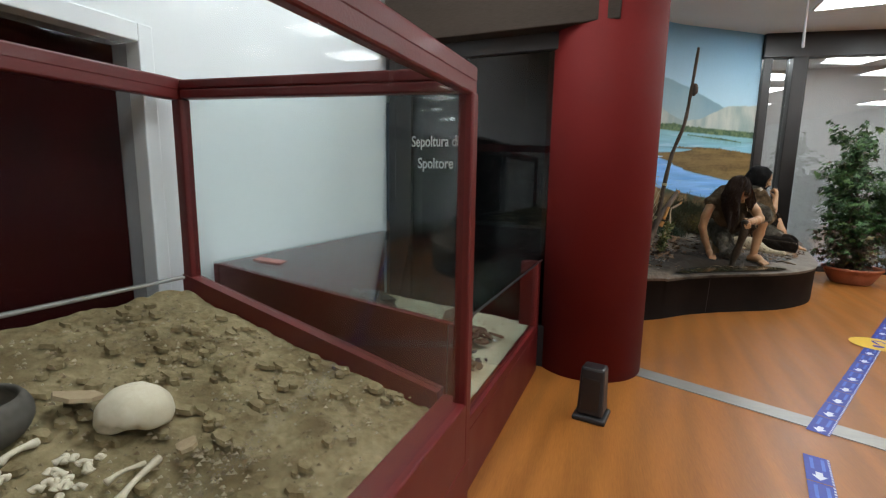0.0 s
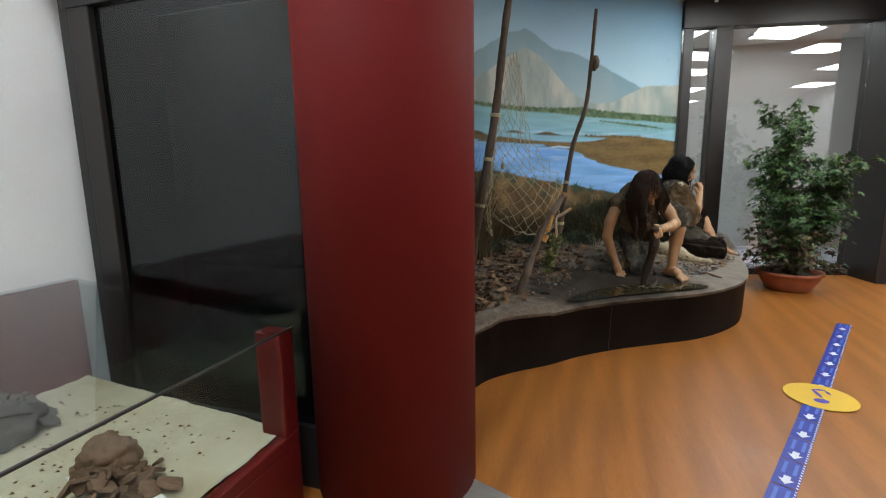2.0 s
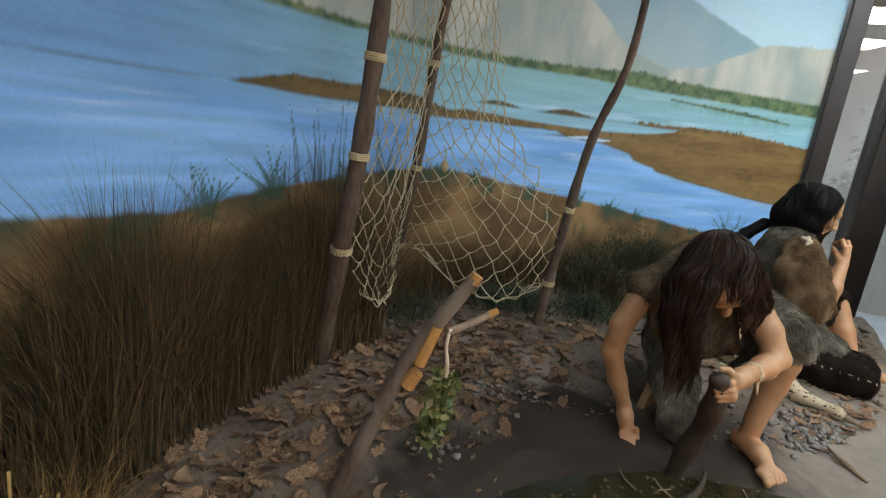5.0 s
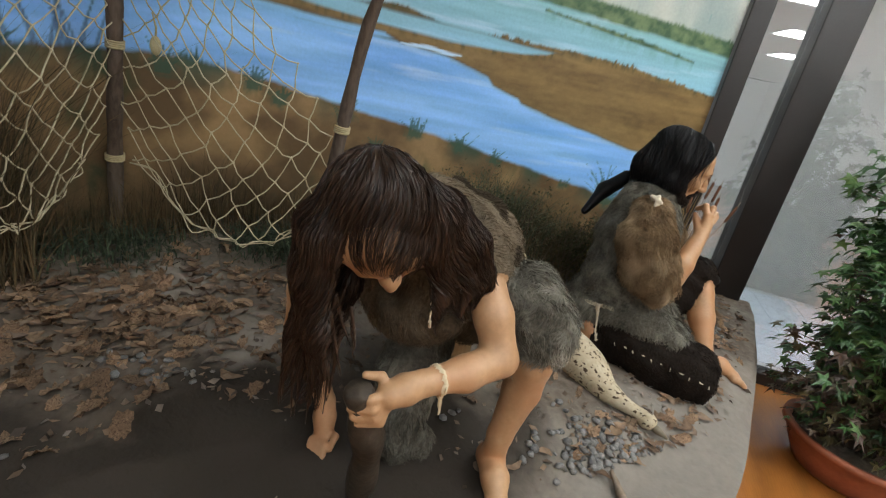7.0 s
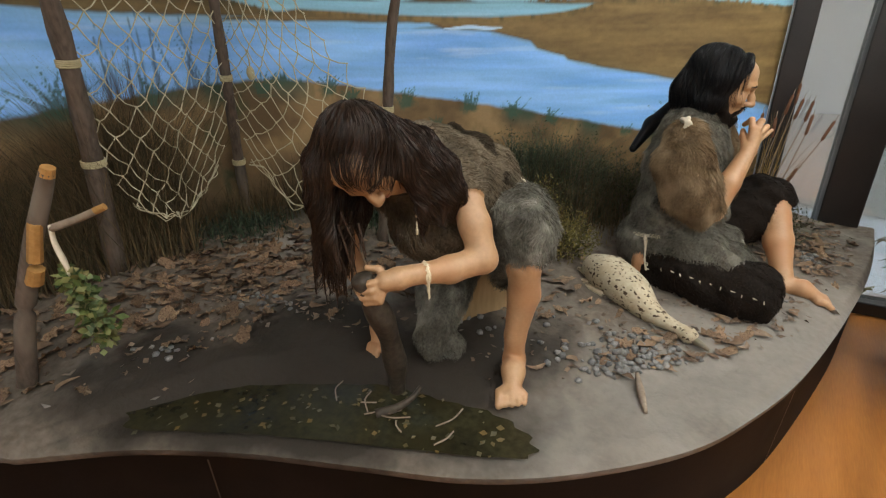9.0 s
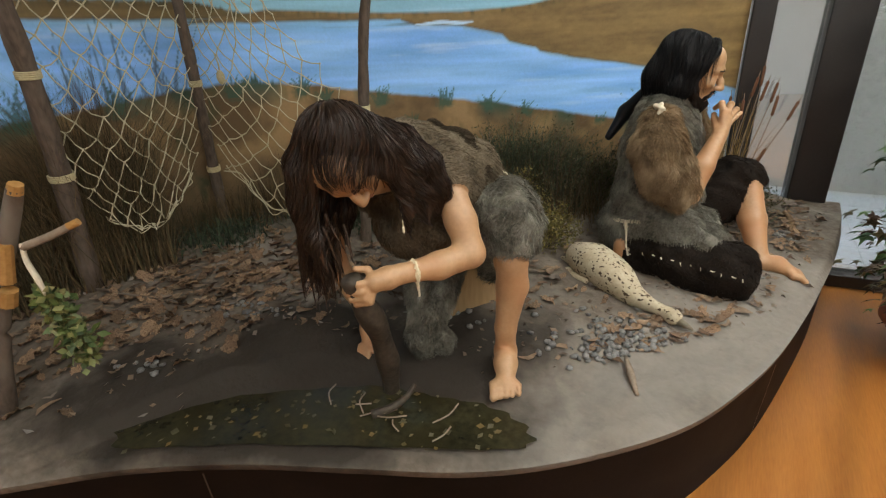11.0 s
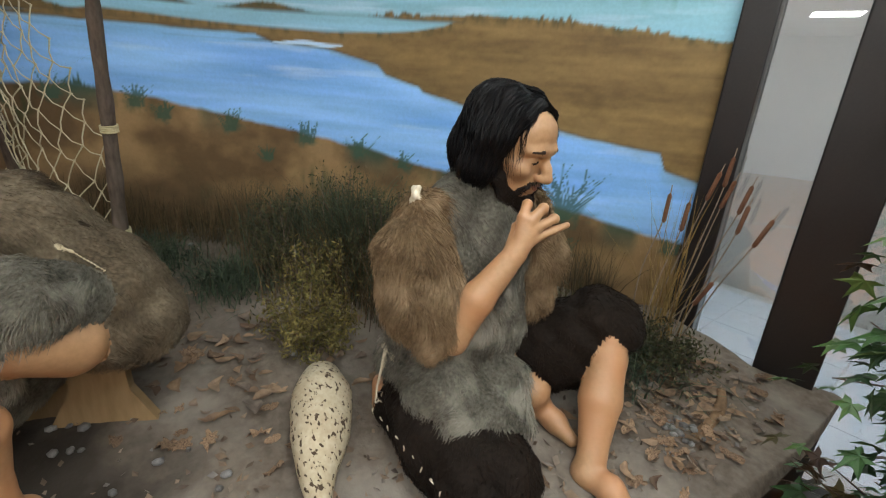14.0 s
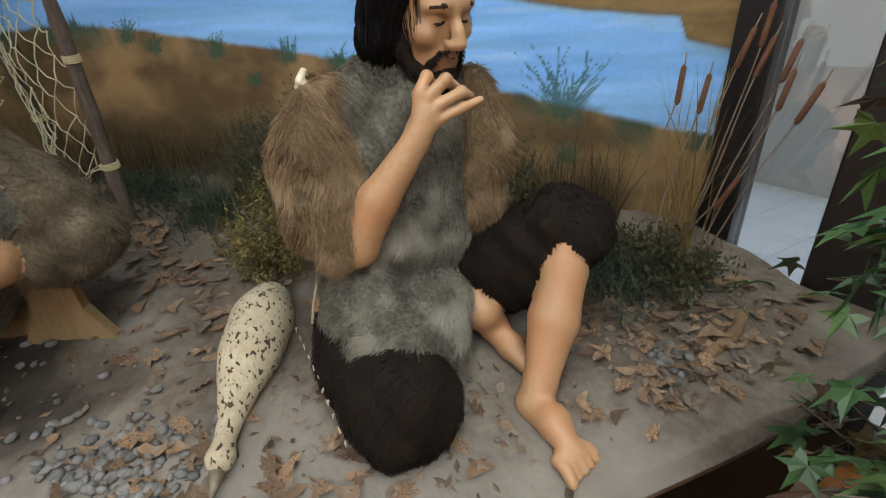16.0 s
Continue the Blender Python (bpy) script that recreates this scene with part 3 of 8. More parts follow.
    marsh_low = line((0, 3), (2.95, 3), (3.0, 1.424), (3.08, 1.398), (3.28, 1.388), (3.50, 1.338), (3.535, 1.306), (3.67, 1.270), (3.69, 1.252), (3.76, 1.237), (4.126, 1.176), (4.318, 1.140), (4.575, 1.110), (4.60, 1.052), (4.72, 1.02)) + low * 0.9
    spit = line((0, 0), (1.95, 1.40), (2.1, 1.44), (2.4, 1.478), (2.9, 1.458), (3.3, 1.448), (3.52, 1.458), (3.66, 1.470), (3.76, 1.488), (3.84, 1.525), (3.90, 1.6), (4.72, 1.6))
    low_bank = np.where(S < 3.0, 1.428 + low, marsh_low)
    land(np.minimum(spit + 0.5 * low, np.where(S < 3.7, 3, marsh_top)), low_bank, 100)
    inlet = np.clip(0.5 + (0.0085 * np.sqrt(np.clip((S - 3.07) * (3.36 - S), 0, 1)) / 0.145 - np.abs(Z - 1.403 - 0.003 * np.sin(30 * S))) / 0.004, 0, 1) * (S > 3.07) * (S < 3.36)
    rgb = mixc(rgb, colour(0.42, 0.60, 0.76), inlet)
    tip = np.clip((S - 3.43) / 0.10, 0, 1) ** 0.6
    land(1.512 + (marsh_top - 1.512) * tip, np.maximum(marsh_low, 1.512 - 0.012 * tip * np.clip((S - 3.43) / 0.25, 0, 1) - 0.6 * (S > 3.83) + 0.4 * low), 100)
    # shade of the bank mirrored in the water
    shade = np.clip(1 - (marsh_low - Z) / (0.02 + 0.05 * np.clip((S - 4.2) / 0.5, 0, 1)), 0, 1) * step_at(marsh_low - Z, 0.004) * (S > 3.3)
    rgb = mixc(rgb, colour(0.17, 0.26, 0.30), shade * 0.7 * (0.6 + nz(20, 20, 111)))
    # dark bare stems painted against the lake
    st = np.random.default_rng(15)
    for _ in range(26):
        s0, h, bend = st.uniform(1.52, 2.02), st.uniform(0.16, 0.34), st.normal() * 0.05
        t = (Z - 1.12) / h
        x = s0 + bend * np.clip(t, 0, 1) ** 1.5
        line_w = np.clip(1.5 - np.abs(S - x) / (0.0045 * (1.2 - np.clip(t, 0, 1))), 0, 1) * (t > 0) * (t < 1)
        rgb = mixc(rgb, colour(0.045, 0.075, 0.12), line_w * 0.7)
    # near shore: ochre grass, tufts of dark green
    shore = line((0, 1.10), (1.1, 1.04), (1.4, 1.10), (1.75, 1.14), (2.0, 1.175), (2.25, 1.192), (2.45, 1.170), (2.63, 1.145), (2.9, 1.098), (3.23, 1.050), (3.45, 1.018), (4.16, 0.898), (4.36, 0.860), (4.54, 0.824), (4.72, 0.798)) + 0.02 * nz(14, 0.3, 121)
    tuft = np.clip(nz(5, 0.3, 122, 2) * 5 - 0.3, 0, 1) * 0.09 * np.abs(nz(70, 0.3, 123) * 2)
    tone = np.clip(0.5 + 2.3 * nz(7, 9, 124), 0, 1)
    grass = mixc(colour(0.095, 0.060, 0.028), colour(0.245, 0.160, 0.075), tone)
    green = np.clip(nz(4, 4, 125, 3) * 6 - 0.5, 0, 1) * np.clip(0.5 + 3 * nz(50, 18, 126), 0, 1)
    grass = mixc(grass, colour(0.035, 0.060, 0.025), green)
    grass = mixc(grass, colour(0.055, 0.038, 0.020), np.clip((shore - 0.22 - Z) / 0.2, 0, 1) * 0.6)
    rgb = mixc(rgb, grass, step_at(shore - Z))
    rgb = mixc(rgb, colour(0.030, 0.065, 0.045), step_at(shore + tuft - Z, 0.01) * step_at(Z - shore + 0.05, 0.06) * np.clip(nz(6, 0.3, 122, 2) * 7, 0, 1))
    # fans of painted grass on the near shore
    gr = np.random.default_rng(5)
    for s0, z0, h, nblade in ((4.28, 0.835, 0.20, 34), (4.02, 0.89, 0.05, 10), (3.42, 0.985, 0.09, 16), (3.20, 1.02, 0.09, 22), (3.02, 0.935, 0.06, 16), (2.87, 1.045, 0.09, 22), (2.60, 1.075, 0.07, 20), (2.50, 1.115, 0.09, 22), (4.68, 0.755, 0.06, 18), (4.30, 0.69, 0.08, 20), (3.62, 0.95, 0.08, 12), (1.45, 1.08, 0.16, 22), (1.2, 1.02, 0.16, 22), (1.75, 1.10, 0.12, 18), (2.2, 1.13, 0.10, 18)):
        m = np.zeros_like(S)
        for _ in range(nblade):
            a, b, hh = gr.normal() * 0.06, gr.normal() * 0.30, h * gr.uniform(0.5, 1.1)
            t = (Z - z0) / hh
            x = s0 + gr.normal() * 0.012 + a * t * h * 6 + b * h * np.abs(t) ** 2
            m = np.maximum(m, np.clip(1.6 - np.abs(S - x) / (0.0042 * (1.2 - np.clip(t, 0, 1))), 0, 1) * (t > 0) * (t < 1))
        heart = np.clip(1.3 - np.hypot((S - s0) / (0.32 * h + 0.012), (Z - z0 - 0.16 * h) / (0.24 * h + 0.008)) + 1.6 * nz(60, 60, 131, 2), 0, 1)
        rgb = mixc(rgb, colour(0.030, 0.075, 0.050), np.maximum(m * 0.85, heart * 0.75))
    return np.clip(rgb * 1.12, 0, 1)


build_mural()
# black end jamb between the smoked-glass showcase and the backdrop
wall("wall_diorama_end", (0.60, 2.34), (1.235, 2.47), 0, CEIL, 0.06, M_BLACK, "black end panel of the diorama")

# ---------------------------------------------------------------- lamps
# Lamps at (1.2, 0.3) and (0.35, 1.15) are added fill for the white wall.
# The two at y 7.4 are unseen fill added to brighten the corridor.
for x, y in ((3.40, 5.05), (4.83, 5.1), (4.42, 3.92), (4.95, 2.75), (5.8, 0.9), (6.65, -0.97), (6.0, 4.3), (7.4, 3.06), (8.3, 1.3), (3.0, 2.6), (3.0, 0.4), (1.2, 0.3), (0.35, 1.15), (1.3, -2.0), (3.4, -2.2), (4.4, 7.4), (2.4, 7.4)):
    lamp = thing("ceiling_lamp", "flat rectangular white panel lamp set in the ceiling", "ceiling lamp", pose(x, y, CEIL, 0, 0, -5), "panel lamps of the ceiling")
    bm = bmesh.new()
    add_box(bm, -0.36, 0.36, -0.30, -0.27, -0.02, 0.0)
    add_box(bm, -0.36, 0.36, 0.27, 0.30, -0.02, 0.0)
    add_box(bm, -0.36, -0.33, -0.27, 0.27, -0.02, 0.0)
    add_box(bm, 0.33, 0.36, -0.27, 0.27, -0.02, 0.0)
    part("frame", bm, M_WHITE, lamp)
    bm = bmesh.new()
    add_box(bm, -0.33, 0.33, -0.27, 0.27, -0.012, -0.002)
    part("diffuser", bm, M_PANEL, lamp)

# ---------------------------------------------------------------- mannequins, modelled as blended solids


class Clay:
    """Rounded solids in groups, blended inside a group, meshed together as one skin."""

    def __init__(self, lo, hi, cell):
        self.lo, self.cell = np.array(lo, float), cell
        self.n = np.ceil((np.array(hi, float) - self.lo) / cell).astype(int) + 1
        self.field = {}

    def grid(self, a, b):
        i0 = np.clip(np.floor((a - self.lo) / self.cell).astype(int), 0, self.n - 1)
        i1 = np.clip(np.ceil((b - self.lo) / self.cell).astype(int) + 1, 1, self.n)
        ax = [self.lo[k] + self.cell * np.arange(i0[k], i1[k]) for k in range(3)]
        return tuple(slice(i0[k], i1[k]) for k in range(3)), np.stack(np.meshgrid(*ax, indexing="ij"), -1)

    def merge(self, g, sl, d, k):
        if g not in self.field:
            self.field[g] = np.full(tuple(self.n), 0.06, np.float32)
        old = self.field[g][sl]
        if k < 0:
            self.field[g][sl] = np.maximum(old, -d)
            return
        h = np.clip(0.5 + 0.5 * (old - d) / k, 0, 1)
        self.field[g][sl] = np.where(d > 0.06 + k, old, old * (1 - h) + d * h - k * h * (1 - h))

    def limb(self, g, pts, radii, k=0.02):
        """Round cones through points."""
        pts = [np.array(p, float) for p in pts]
        for p, q, r, s in zip(pts, pts[1:], radii, radii[1:]):
            pad = max(r, s) + 0.06 + k
            sl, X = self.grid(np.minimum(p, q) - pad, np.maximum(p, q) + pad)
            if 0 in X.shape:
                continue
            d = q - p
            t = np.clip(((X - p) @ d) / (d @ d), 0, 1)
            dist = np.linalg.norm(X - p - t[..., None] * d, axis=-1) - (r + (s - r) * t)
            self.merge(g, sl, dist.astype(np.float32), k)

    def egg(self, g, c, r, axes=None, k=0.02):
        """An ellipsoid with its own axes; k below zero cuts it away."""
        c, r = np.array(c, float), np.array(r, float)
        pad = max(r) + 0.06 + abs(k)
        sl, X = self.grid(c - pad, c + pad)
        Y = X - c
        if axes is not None:
            Y = Y @ np.array(axes, float).T
        k0 = np.linalg.norm(Y / r, axis=-1)
        k1 = np.linalg.norm(Y / (r * r), axis=-1) + 1e-6
        self.merge(g, sl, (k0 * (k0 - 1) / k1).astype(np.float32), k)

    def mesh(self):
        names = list(self.field)
        F = np.stack([self.field[g] for g in names])
        D = F.min(0)
        S = D < 0
        c = S[:-1, :-1, :-1].astype(np.int8)
        for dx in (0, 1):
            for dy in (0, 1):
                for dz in (0, 1):
                    if dx + dy + dz:
                        c = c + S[dx:S.shape[0] - 1 + dx, dy:S.shape[1] - 1 + dy, dz:S.shape[2] - 1 + dz]
        act = (c > 0) & (c < 8)
        idx = np.full(act.shape, -1)
        cells = np.argwhere(act)
        idx[act] = np.arange(len(cells))
        pos, cnt = np.zeros((len(cells), 3)), np.zeros(len(cells))
        corners = [(x, y, z) for x in (0, 1) for y in (0, 1) for z in (0, 1)]
        for a in corners:
            for ax in range(3):
                if a[ax] == 0:
                    b = list(a)
                    b[ax] = 1
                    da = D[tuple((cells + a).T)]
                    db = D[tuple((cells + b).T)]
                    m = (da < 0) != (db < 0)
                    t = da[m] / (da[m] - db[m])
                    p = np.tile(np.array(a, float), (m.sum(), 1))
                    p[:, ax] = t
                    pos[m] += p
                    cnt[m] += 1
        verts = self.lo + self.cell * (cells + pos / cnt[:, None])
        quads = []
        for ax in range(3):
            u, v = [(1, 2), (2, 0), (0, 1)][ax]
            s0 = [slice(None)] * 3
            s1 = [slice(None)] * 3
            s0[ax], s1[ax] = slice(0, -1), slice(1, None)
            flip = S[tuple(s0)] != S[tuple(s1)]
            e = np.argwhere(flip)
            ok = (e[:, u] > 0) & (e[:, v] > 0) & (e[:, u] < self.n[u] - 1) & (e[:, v] < self.n[v] - 1)
            e = e[ok]
            inside = S[tuple(e.T)]
            du, dv = np.zeros(3, int), np.zeros(3, int)
            du[u], dv[v] = 1, 1
            q = np.stack([idx[tuple((e - du - dv).T)], idx[tuple((e - dv).T)], idx[tuple(e.T)], idx[tuple((e - du).T)]], 1)
            q[~inside] = q[~inside][:, ::-1]
            quads.append(q)
        quads = np.concatenate(quads)
        quads = quads[(quads >= 0).all(1)]
        mid = np.clip(((verts[quads].mean(1) - self.lo) / self.cell).round().astype(int), 0, self.n - 1)
        group = F[:, mid[:, 0], mid[:, 1], mid[:, 2]].argmin(0)
        nr = np.cross(verts[quads[:, 2]] - verts[quads[:, 0]], verts[quads[:, 3]] - verts[quads[:, 1]])
        area = np.linalg.norm(nr, axis=1)
        nr = nr / (area[:, None] + 1e-12)
        self.D = D
        return verts, quads, group, nr, area / 2, names

    def push_out(self, p, gap):
        """Moves points to a gap off the skin."""
        i = np.clip(((p - self.lo) / self.cell), 1, self.n - 2.001)
        b = i.round().astype(int)
        b = np.clip(b, 1, self.n - 2)
        d = self.D[tuple(b.T)]
        g = np.stack([self.D[tuple((b + e).T)] - self.D[tuple((b - e).T)] for e in np.eye(3, dtype=int)], 1)
        g = g / (np.linalg.norm(g, axis=1)[:, None] + 1e-9)
        push = np.clip(gap - d, -0.012, 0.03)
        return p + g * np.where(d < 0.035, push, 0)[:, None]


def ribbons(start, steps, width, rnd):
    """Tapered flat hairs through rows of points: corners and faces."""
    n, k = len(start), len(steps)
    P = np.stack([start, *steps], 1)
    T = np.gradient(P, axis=1)
    side = np.cross(T, rnd.normal(size=(n, 1, 3)))
    side /= np.linalg.norm(side, axis=-1, keepdims=True) + 1e-9
    w = width * np.linspace(1, 0.25, k + 1)[None, :, None]
    V = np.stack([P - side * w, P + side * w], 2).reshape(-1, 3)
    base = (np.arange(n) * (k + 1) * 2)[:, None] + (np.arange(k) * 2)[None]
    q = np.stack([base, base + 1, base + 3, base + 2], -1).reshape(-1, 4)
    return V, q


def figure(name, label, sets, mats, seed):
    """One mesh from clay bodies, with short fur and long hairs grown on the groups named. sets: rows of clay, fur (group -> count, length, comb direction), hair (group -> count, steps, step length, flow, gap, width) and a test for the hairs' roots."""
    r = np.random.default_rng(seed)
    keys = list(mats)
    V, Q, G, nv = [], [], [], 0

    def add(v, q, g):
        nonlocal nv
        V.append(v)
        Q.append(q + nv)
        G.append(g)
        nv += len(v)

    for clay, fur, hair, free in sets:
        verts, quads, group, nr, area, names = clay.mesh()
        # uneven lie of the pelts
        soft = np.zeros(len(verts))
        vn = np.zeros_like(verts)
        for k in range(4):
            np.add.at(vn, quads[:, k], nr)
            np.maximum.at(soft, quads[:, k], np.isin(group, [names.index(g) for g in fur if g != "beard"]).astype(float))
        vn /= np.linalg.norm(vn, axis=1)[:, None] + 1e-9
        x, y, z = (verts * 2 * math.pi).T
        wave = np.sin(5.1 * x + 3.3 * y + 2 * np.sin(4.3 * z)) + np.sin(6.7 * y - 4.1 * z + 2 * np.sin(3.9 * x)) + 0.6 * np.sin(13.1 * z + 9.7 * x) + 0.5 * np.sin(17.3 * y + 11.9 * z)
        verts = verts + vn * (soft * wave * 0.0038)[:, None]
        own = np.array([keys.index(g) for g in names])
        add(verts, quads, own[group])
        for g, (count, length, comb) in fur.items():
            gi = names.index(g)
            f = np.flatnonzero(group == gi)
            pick = r.choice(f, count, p=area[f] / area[f].sum())
            w = r.dirichlet((1, 1, 1, 1), count)
            p = (verts[quads[pick]] * w[..., None]).sum(1)
            n = nr[pick]
            flow = np.array(comb, float) + 0.5 * np.stack([np.sin(9 * p[:, 1] + 5 * p[:, 2]), np.sin(8 * p[:, 2]), np.sin(11 * p[:, 0])], 1) * 0.6
            # tufts: neighbouring hairs lie the same way
            flow = flow + 0.45 * np.stack([np.sin(61 * p[:, 1] + 47 * p[:, 2]), np.sin(53 * p[:, 2] + 67 * p[:, 0]), np.sin(71 * p[:, 0] + 59 * p[:, 1])], 1) + r.normal(size=(count, 3)) * 0.2
            flow -= n * (flow * n).sum(1)[:, None]
            flow /= np.linalg.norm(flow, axis=1)[:, None] + 1e-9
            L = (length * r.uniform(0.6, 1.3, count))[:, None]
            a = p + (n * 0.36 + flow * 0.60) * L * 0.5
            b = p + (n * 0.40 + flow * 1.05 + np.array([0, 0, -0.12])) * L
            rv, rq = ribbons(p, [a, b], 0.0011, r)
            add(rv, rq, np.full(len(rq), own[gi]))
        for g, (count, k, step, flow, gap, width) in hair.items():
            gi = names.index(g)
            f = np.flatnonzero(group == gi)
            pick = r.choice(f, count, p=area[f] / area[f].sum())
            p = verts[quads[pick]].mean(1)
            if free is not None:
                p = p[free(p)]
                count = len(p)
            p = clay.push_out(p, gap)
            rows, cur = [], p
            wob = r.normal(size=(count, 3)) * 0.25
            for _ in range(k):
                cur = cur + step * flow(cur, wob)
                cur = clay.push_out(cur, gap * r.uniform(0.4, 1.6))
                rows.append(cur)
            rv, rq = ribbons(p, rows, width, r)
            add(rv, rq, np.full(len(rq), own[gi]))
    V, Q, G = np.concatenate(V), np.concatenate(Q), np.concatenate(G)
    mesh = bpy.data.meshes.new(name)
    mesh.vertices.add(len(V))
    mesh.vertices.foreach_set("co", V.astype(np.float32).ravel())
    mesh.loops.add(len(Q) * 4)
    mesh.loops.foreach_set("vertex_index", Q.astype(np.int32).ravel())
    mesh.polygons.add(len(Q))
    mesh.polygons.foreach_set("loop_start", np.arange(len(Q)) * 4)
    mesh.polygons.foreach_set("loop_total", np.full(len(Q), 4))
    mesh.polygons.foreach_set("material_index", G.astype(np.int32))
    mesh.update()
    ob = link(name, mesh, [mats[g] for g in keys], smooth=True)
    return tagged(ob, label, "mannequin")


def axes_of(fwd, up):
    f = Vector(fwd).normalized()
    s = f.cross(Vector(up)).normalized()
    u = s.cross(f)
    return np.array([f, s, u])


def head(clay, c, fwd, up, size=1.0):
    """A plain head with brow, lids, nose, cheeks, smile folds, lips and chin; returns a placing function (forward, side, up)."""
    A = axes_of(fwd, up)
    at = lambda f, s, u: np.array(c) + size * (A[0] * f + A[1] * s + A[2] * u)
    e = lambda g, p, r, k=0.02: clay.egg(g, at(*p), np.array(r) * size, A, k)
    m = lambda g, P, r, k=0.01: clay.limb(g, [at(*p) for p in P], [q * size for q in r], k)
    e("skin", (-0.012, 0, 0.026), (0.096, 0.074, 0.092))
    e("skin", (0.028, 0, -0.030), (0.058, 0.060, 0.082), 0.03)
    e("skin", (0.050, 0, 0.052), (0.036, 0.054, 0.044), 0.03)
    e("skin", (0.066, 0, -0.094), (0.022, 0.027, 0.021), 0.025)
    e("skin", (0.072, 0, -0.056), (0.024, 0.034, 0.027), 0.02)
    m("skin", [(0.072, -0.048, 0.024), (0.083, -0.022, 0.029), (0.084, 0, 0.026), (0.083, 0.022, 0.029), (0.072, 0.048, 0.024)], [0.009, 0.011, 0.009, 0.011, 0.009], 0.016)
    for sd in (-1, 1):
        m("skin", [(0.0, 0.056 * sd, -0.055), (0.050, 0.026 * sd, -0.094)], [0.020, 0.019], 0.025)
        e("skin", (0.093, 0.031 * sd, 0.007), (0.014, 0.018, 0.011), -1)
        e("skin", (0.073, 0.031 * sd, 0.006), (0.0135, 0.016, 0.0125), 0.004)
        e("skin", (0.062, 0.043 * sd, -0.022), (0.025, 0.021, 0.022), 0.018)
        m("skin", [(0.101, 0.022 * sd, -0.028), (0.093, 0.036 * sd, -0.050), (0.080, 0.043 * sd, -0.072)], [0.0022, 0.003, 0.002], -1)
        m("skin", [(0.088, 0.020 * sd, -0.008), (0.0865, 0.034 * sd, -0.011), (0.077, 0.046 * sd, -0.006)], [0.0018, 0.0022, 0.0016], -1)
        for du in (0.016, 0.006, -0.004):
            m("skin", [(0.071, 0.052 * sd, 0.004 + 0.3 * du), (0.052, 0.066 * sd, du * 1.4)], [0.0014, 0.0024], -1)
        m("brow", [(0.0945, 0.015 * sd, 0.0255), (0.0945, 0.030 * sd, 0.031), (0.081, 0.050 * sd, 0.026)], [0.0030, 0.0040, 0.0026], 0.003)
        m("brow", [(0.0855, 0.019 * sd, 0.0015), (0.0872, 0.026 * sd, -0.0008), (0.0868, 0.034 * sd, -0.001), (0.0805, 0.043 * sd, 0.001)], [0.0018, 0.0022, 0.0022, 0.0018], 0.001)
        e("skin", (0.0, 0.074 * sd, -0.005), (0.016, 0.010, 0.028), 0.008)
        e("skin", (0.101, 0.0125 * sd, -0.034), (0.012, 0.0075, 0.008), 0.006)
    m("skin", [(0.088, 0, 0.018), (0.105, 0, -0.010), (0.115, 0, -0.029)], [0.008, 0.0095, 0.0125], 0.012)
    m("lips", [(0.084, -0.028, -0.054), (0.097, -0.008, -0.0555), (0.097, 0.008, -0.0555), (0.084, 0.028, -0.054)], [0.002, 0.0042, 0.0042, 0.002], 0.004)
    m("lips", [(0.084, -0.026, -0.057), (0.0945, 0, -0.0655), (0.084, 0.026, -0.057)], [0.002, 0.0052, 0.002], 0.003)
    m("brow", [(0.0875, -0.027, -0.0555), (0.1005, 0, -0.0603), (0.0875, 0.027, -0.0555)], [0.0009, 0.0012, 0.0009], 0.001)
    return at, A


def fist(clay, wrist, knuckle, tips, r=0.0095):
    """A hand with palm, thumb and curled fingers."""
    w, kn = np.array(wrist, float), np.array(knuckle, float)
    clay.limb("skin", [w, (w + kn) / 2, kn], [0.023, 0.027, 0.025], 0.012)
    for mid, tip in tips:
        clay.limb("skin", [kn, mid, tip], [r * 1.1, r, r * 0.82], 0.0025)


def foot(clay, heel, toe, side, r=0.034):
    h, t, s = np.array(heel, float), np.array(toe, float), np.array(side, float)
    d = (t - h) / np.linalg.norm(t - h)
    ball = h + (t - h) * 0.72
    clay.limb("skin", [h, h + (t - h) * 0.4 + np.array([0, 0, 0.018]), ball], [r, r * 0.92, r * 0.66], 0.015)
    clay.limb("skin", [ball - s * 0.022, ball + s * 0.026], [r * 0.55, r * 0.46], 0.012)
    for i in range(5):
        o = ball + s * (-0.034 + 0.0175 * i)
        L = (0.042, 0.037, 0.034, 0.030, 0.025)[i]
        rr = (0.0135, 0.0105, 0.010, 0.0095, 0.009)[i]
        clay.limb("skin", [o, o + d * L * 0.6 + np.array([0, 0, 0.004]), o + d * L - np.array([0, 0, 0.006])], [rr * 1.05, rr * 0.85, rr * 0.85], 0.0025)


def skin_material(name, a, b):
    m = material(name, a, b, 7, 90, 0.48, 0.25, stain=(b[0] * 0.95, b[1] * 0.78, b[2] * 0.70), stain_scale=5, bump_dist=0.0015)
    return m


M_SKIN = skin_material("wax_skin", (0.320, 0.182, 0.090), (0.415, 0.246, 0.128))
M_LIPS = material("wax_lips", (0.30, 0.13, 0.09), (0.36, 0.17, 0.12), 30, 120, 0.45, 0.1)
M_HAIRB = material("black_hair", (0.004, 0.004, 0.0045), (0.009, 0.0085, 0.009), 20, 160, 0.48, 0.3, stretch=(1, 1, 0.15), spec=0.18)
M_BROW = material("dark_brow", (0.020, 0.013, 0.010), (0.034, 0.022, 0.016), 30, 160, 0.8, 0.1)
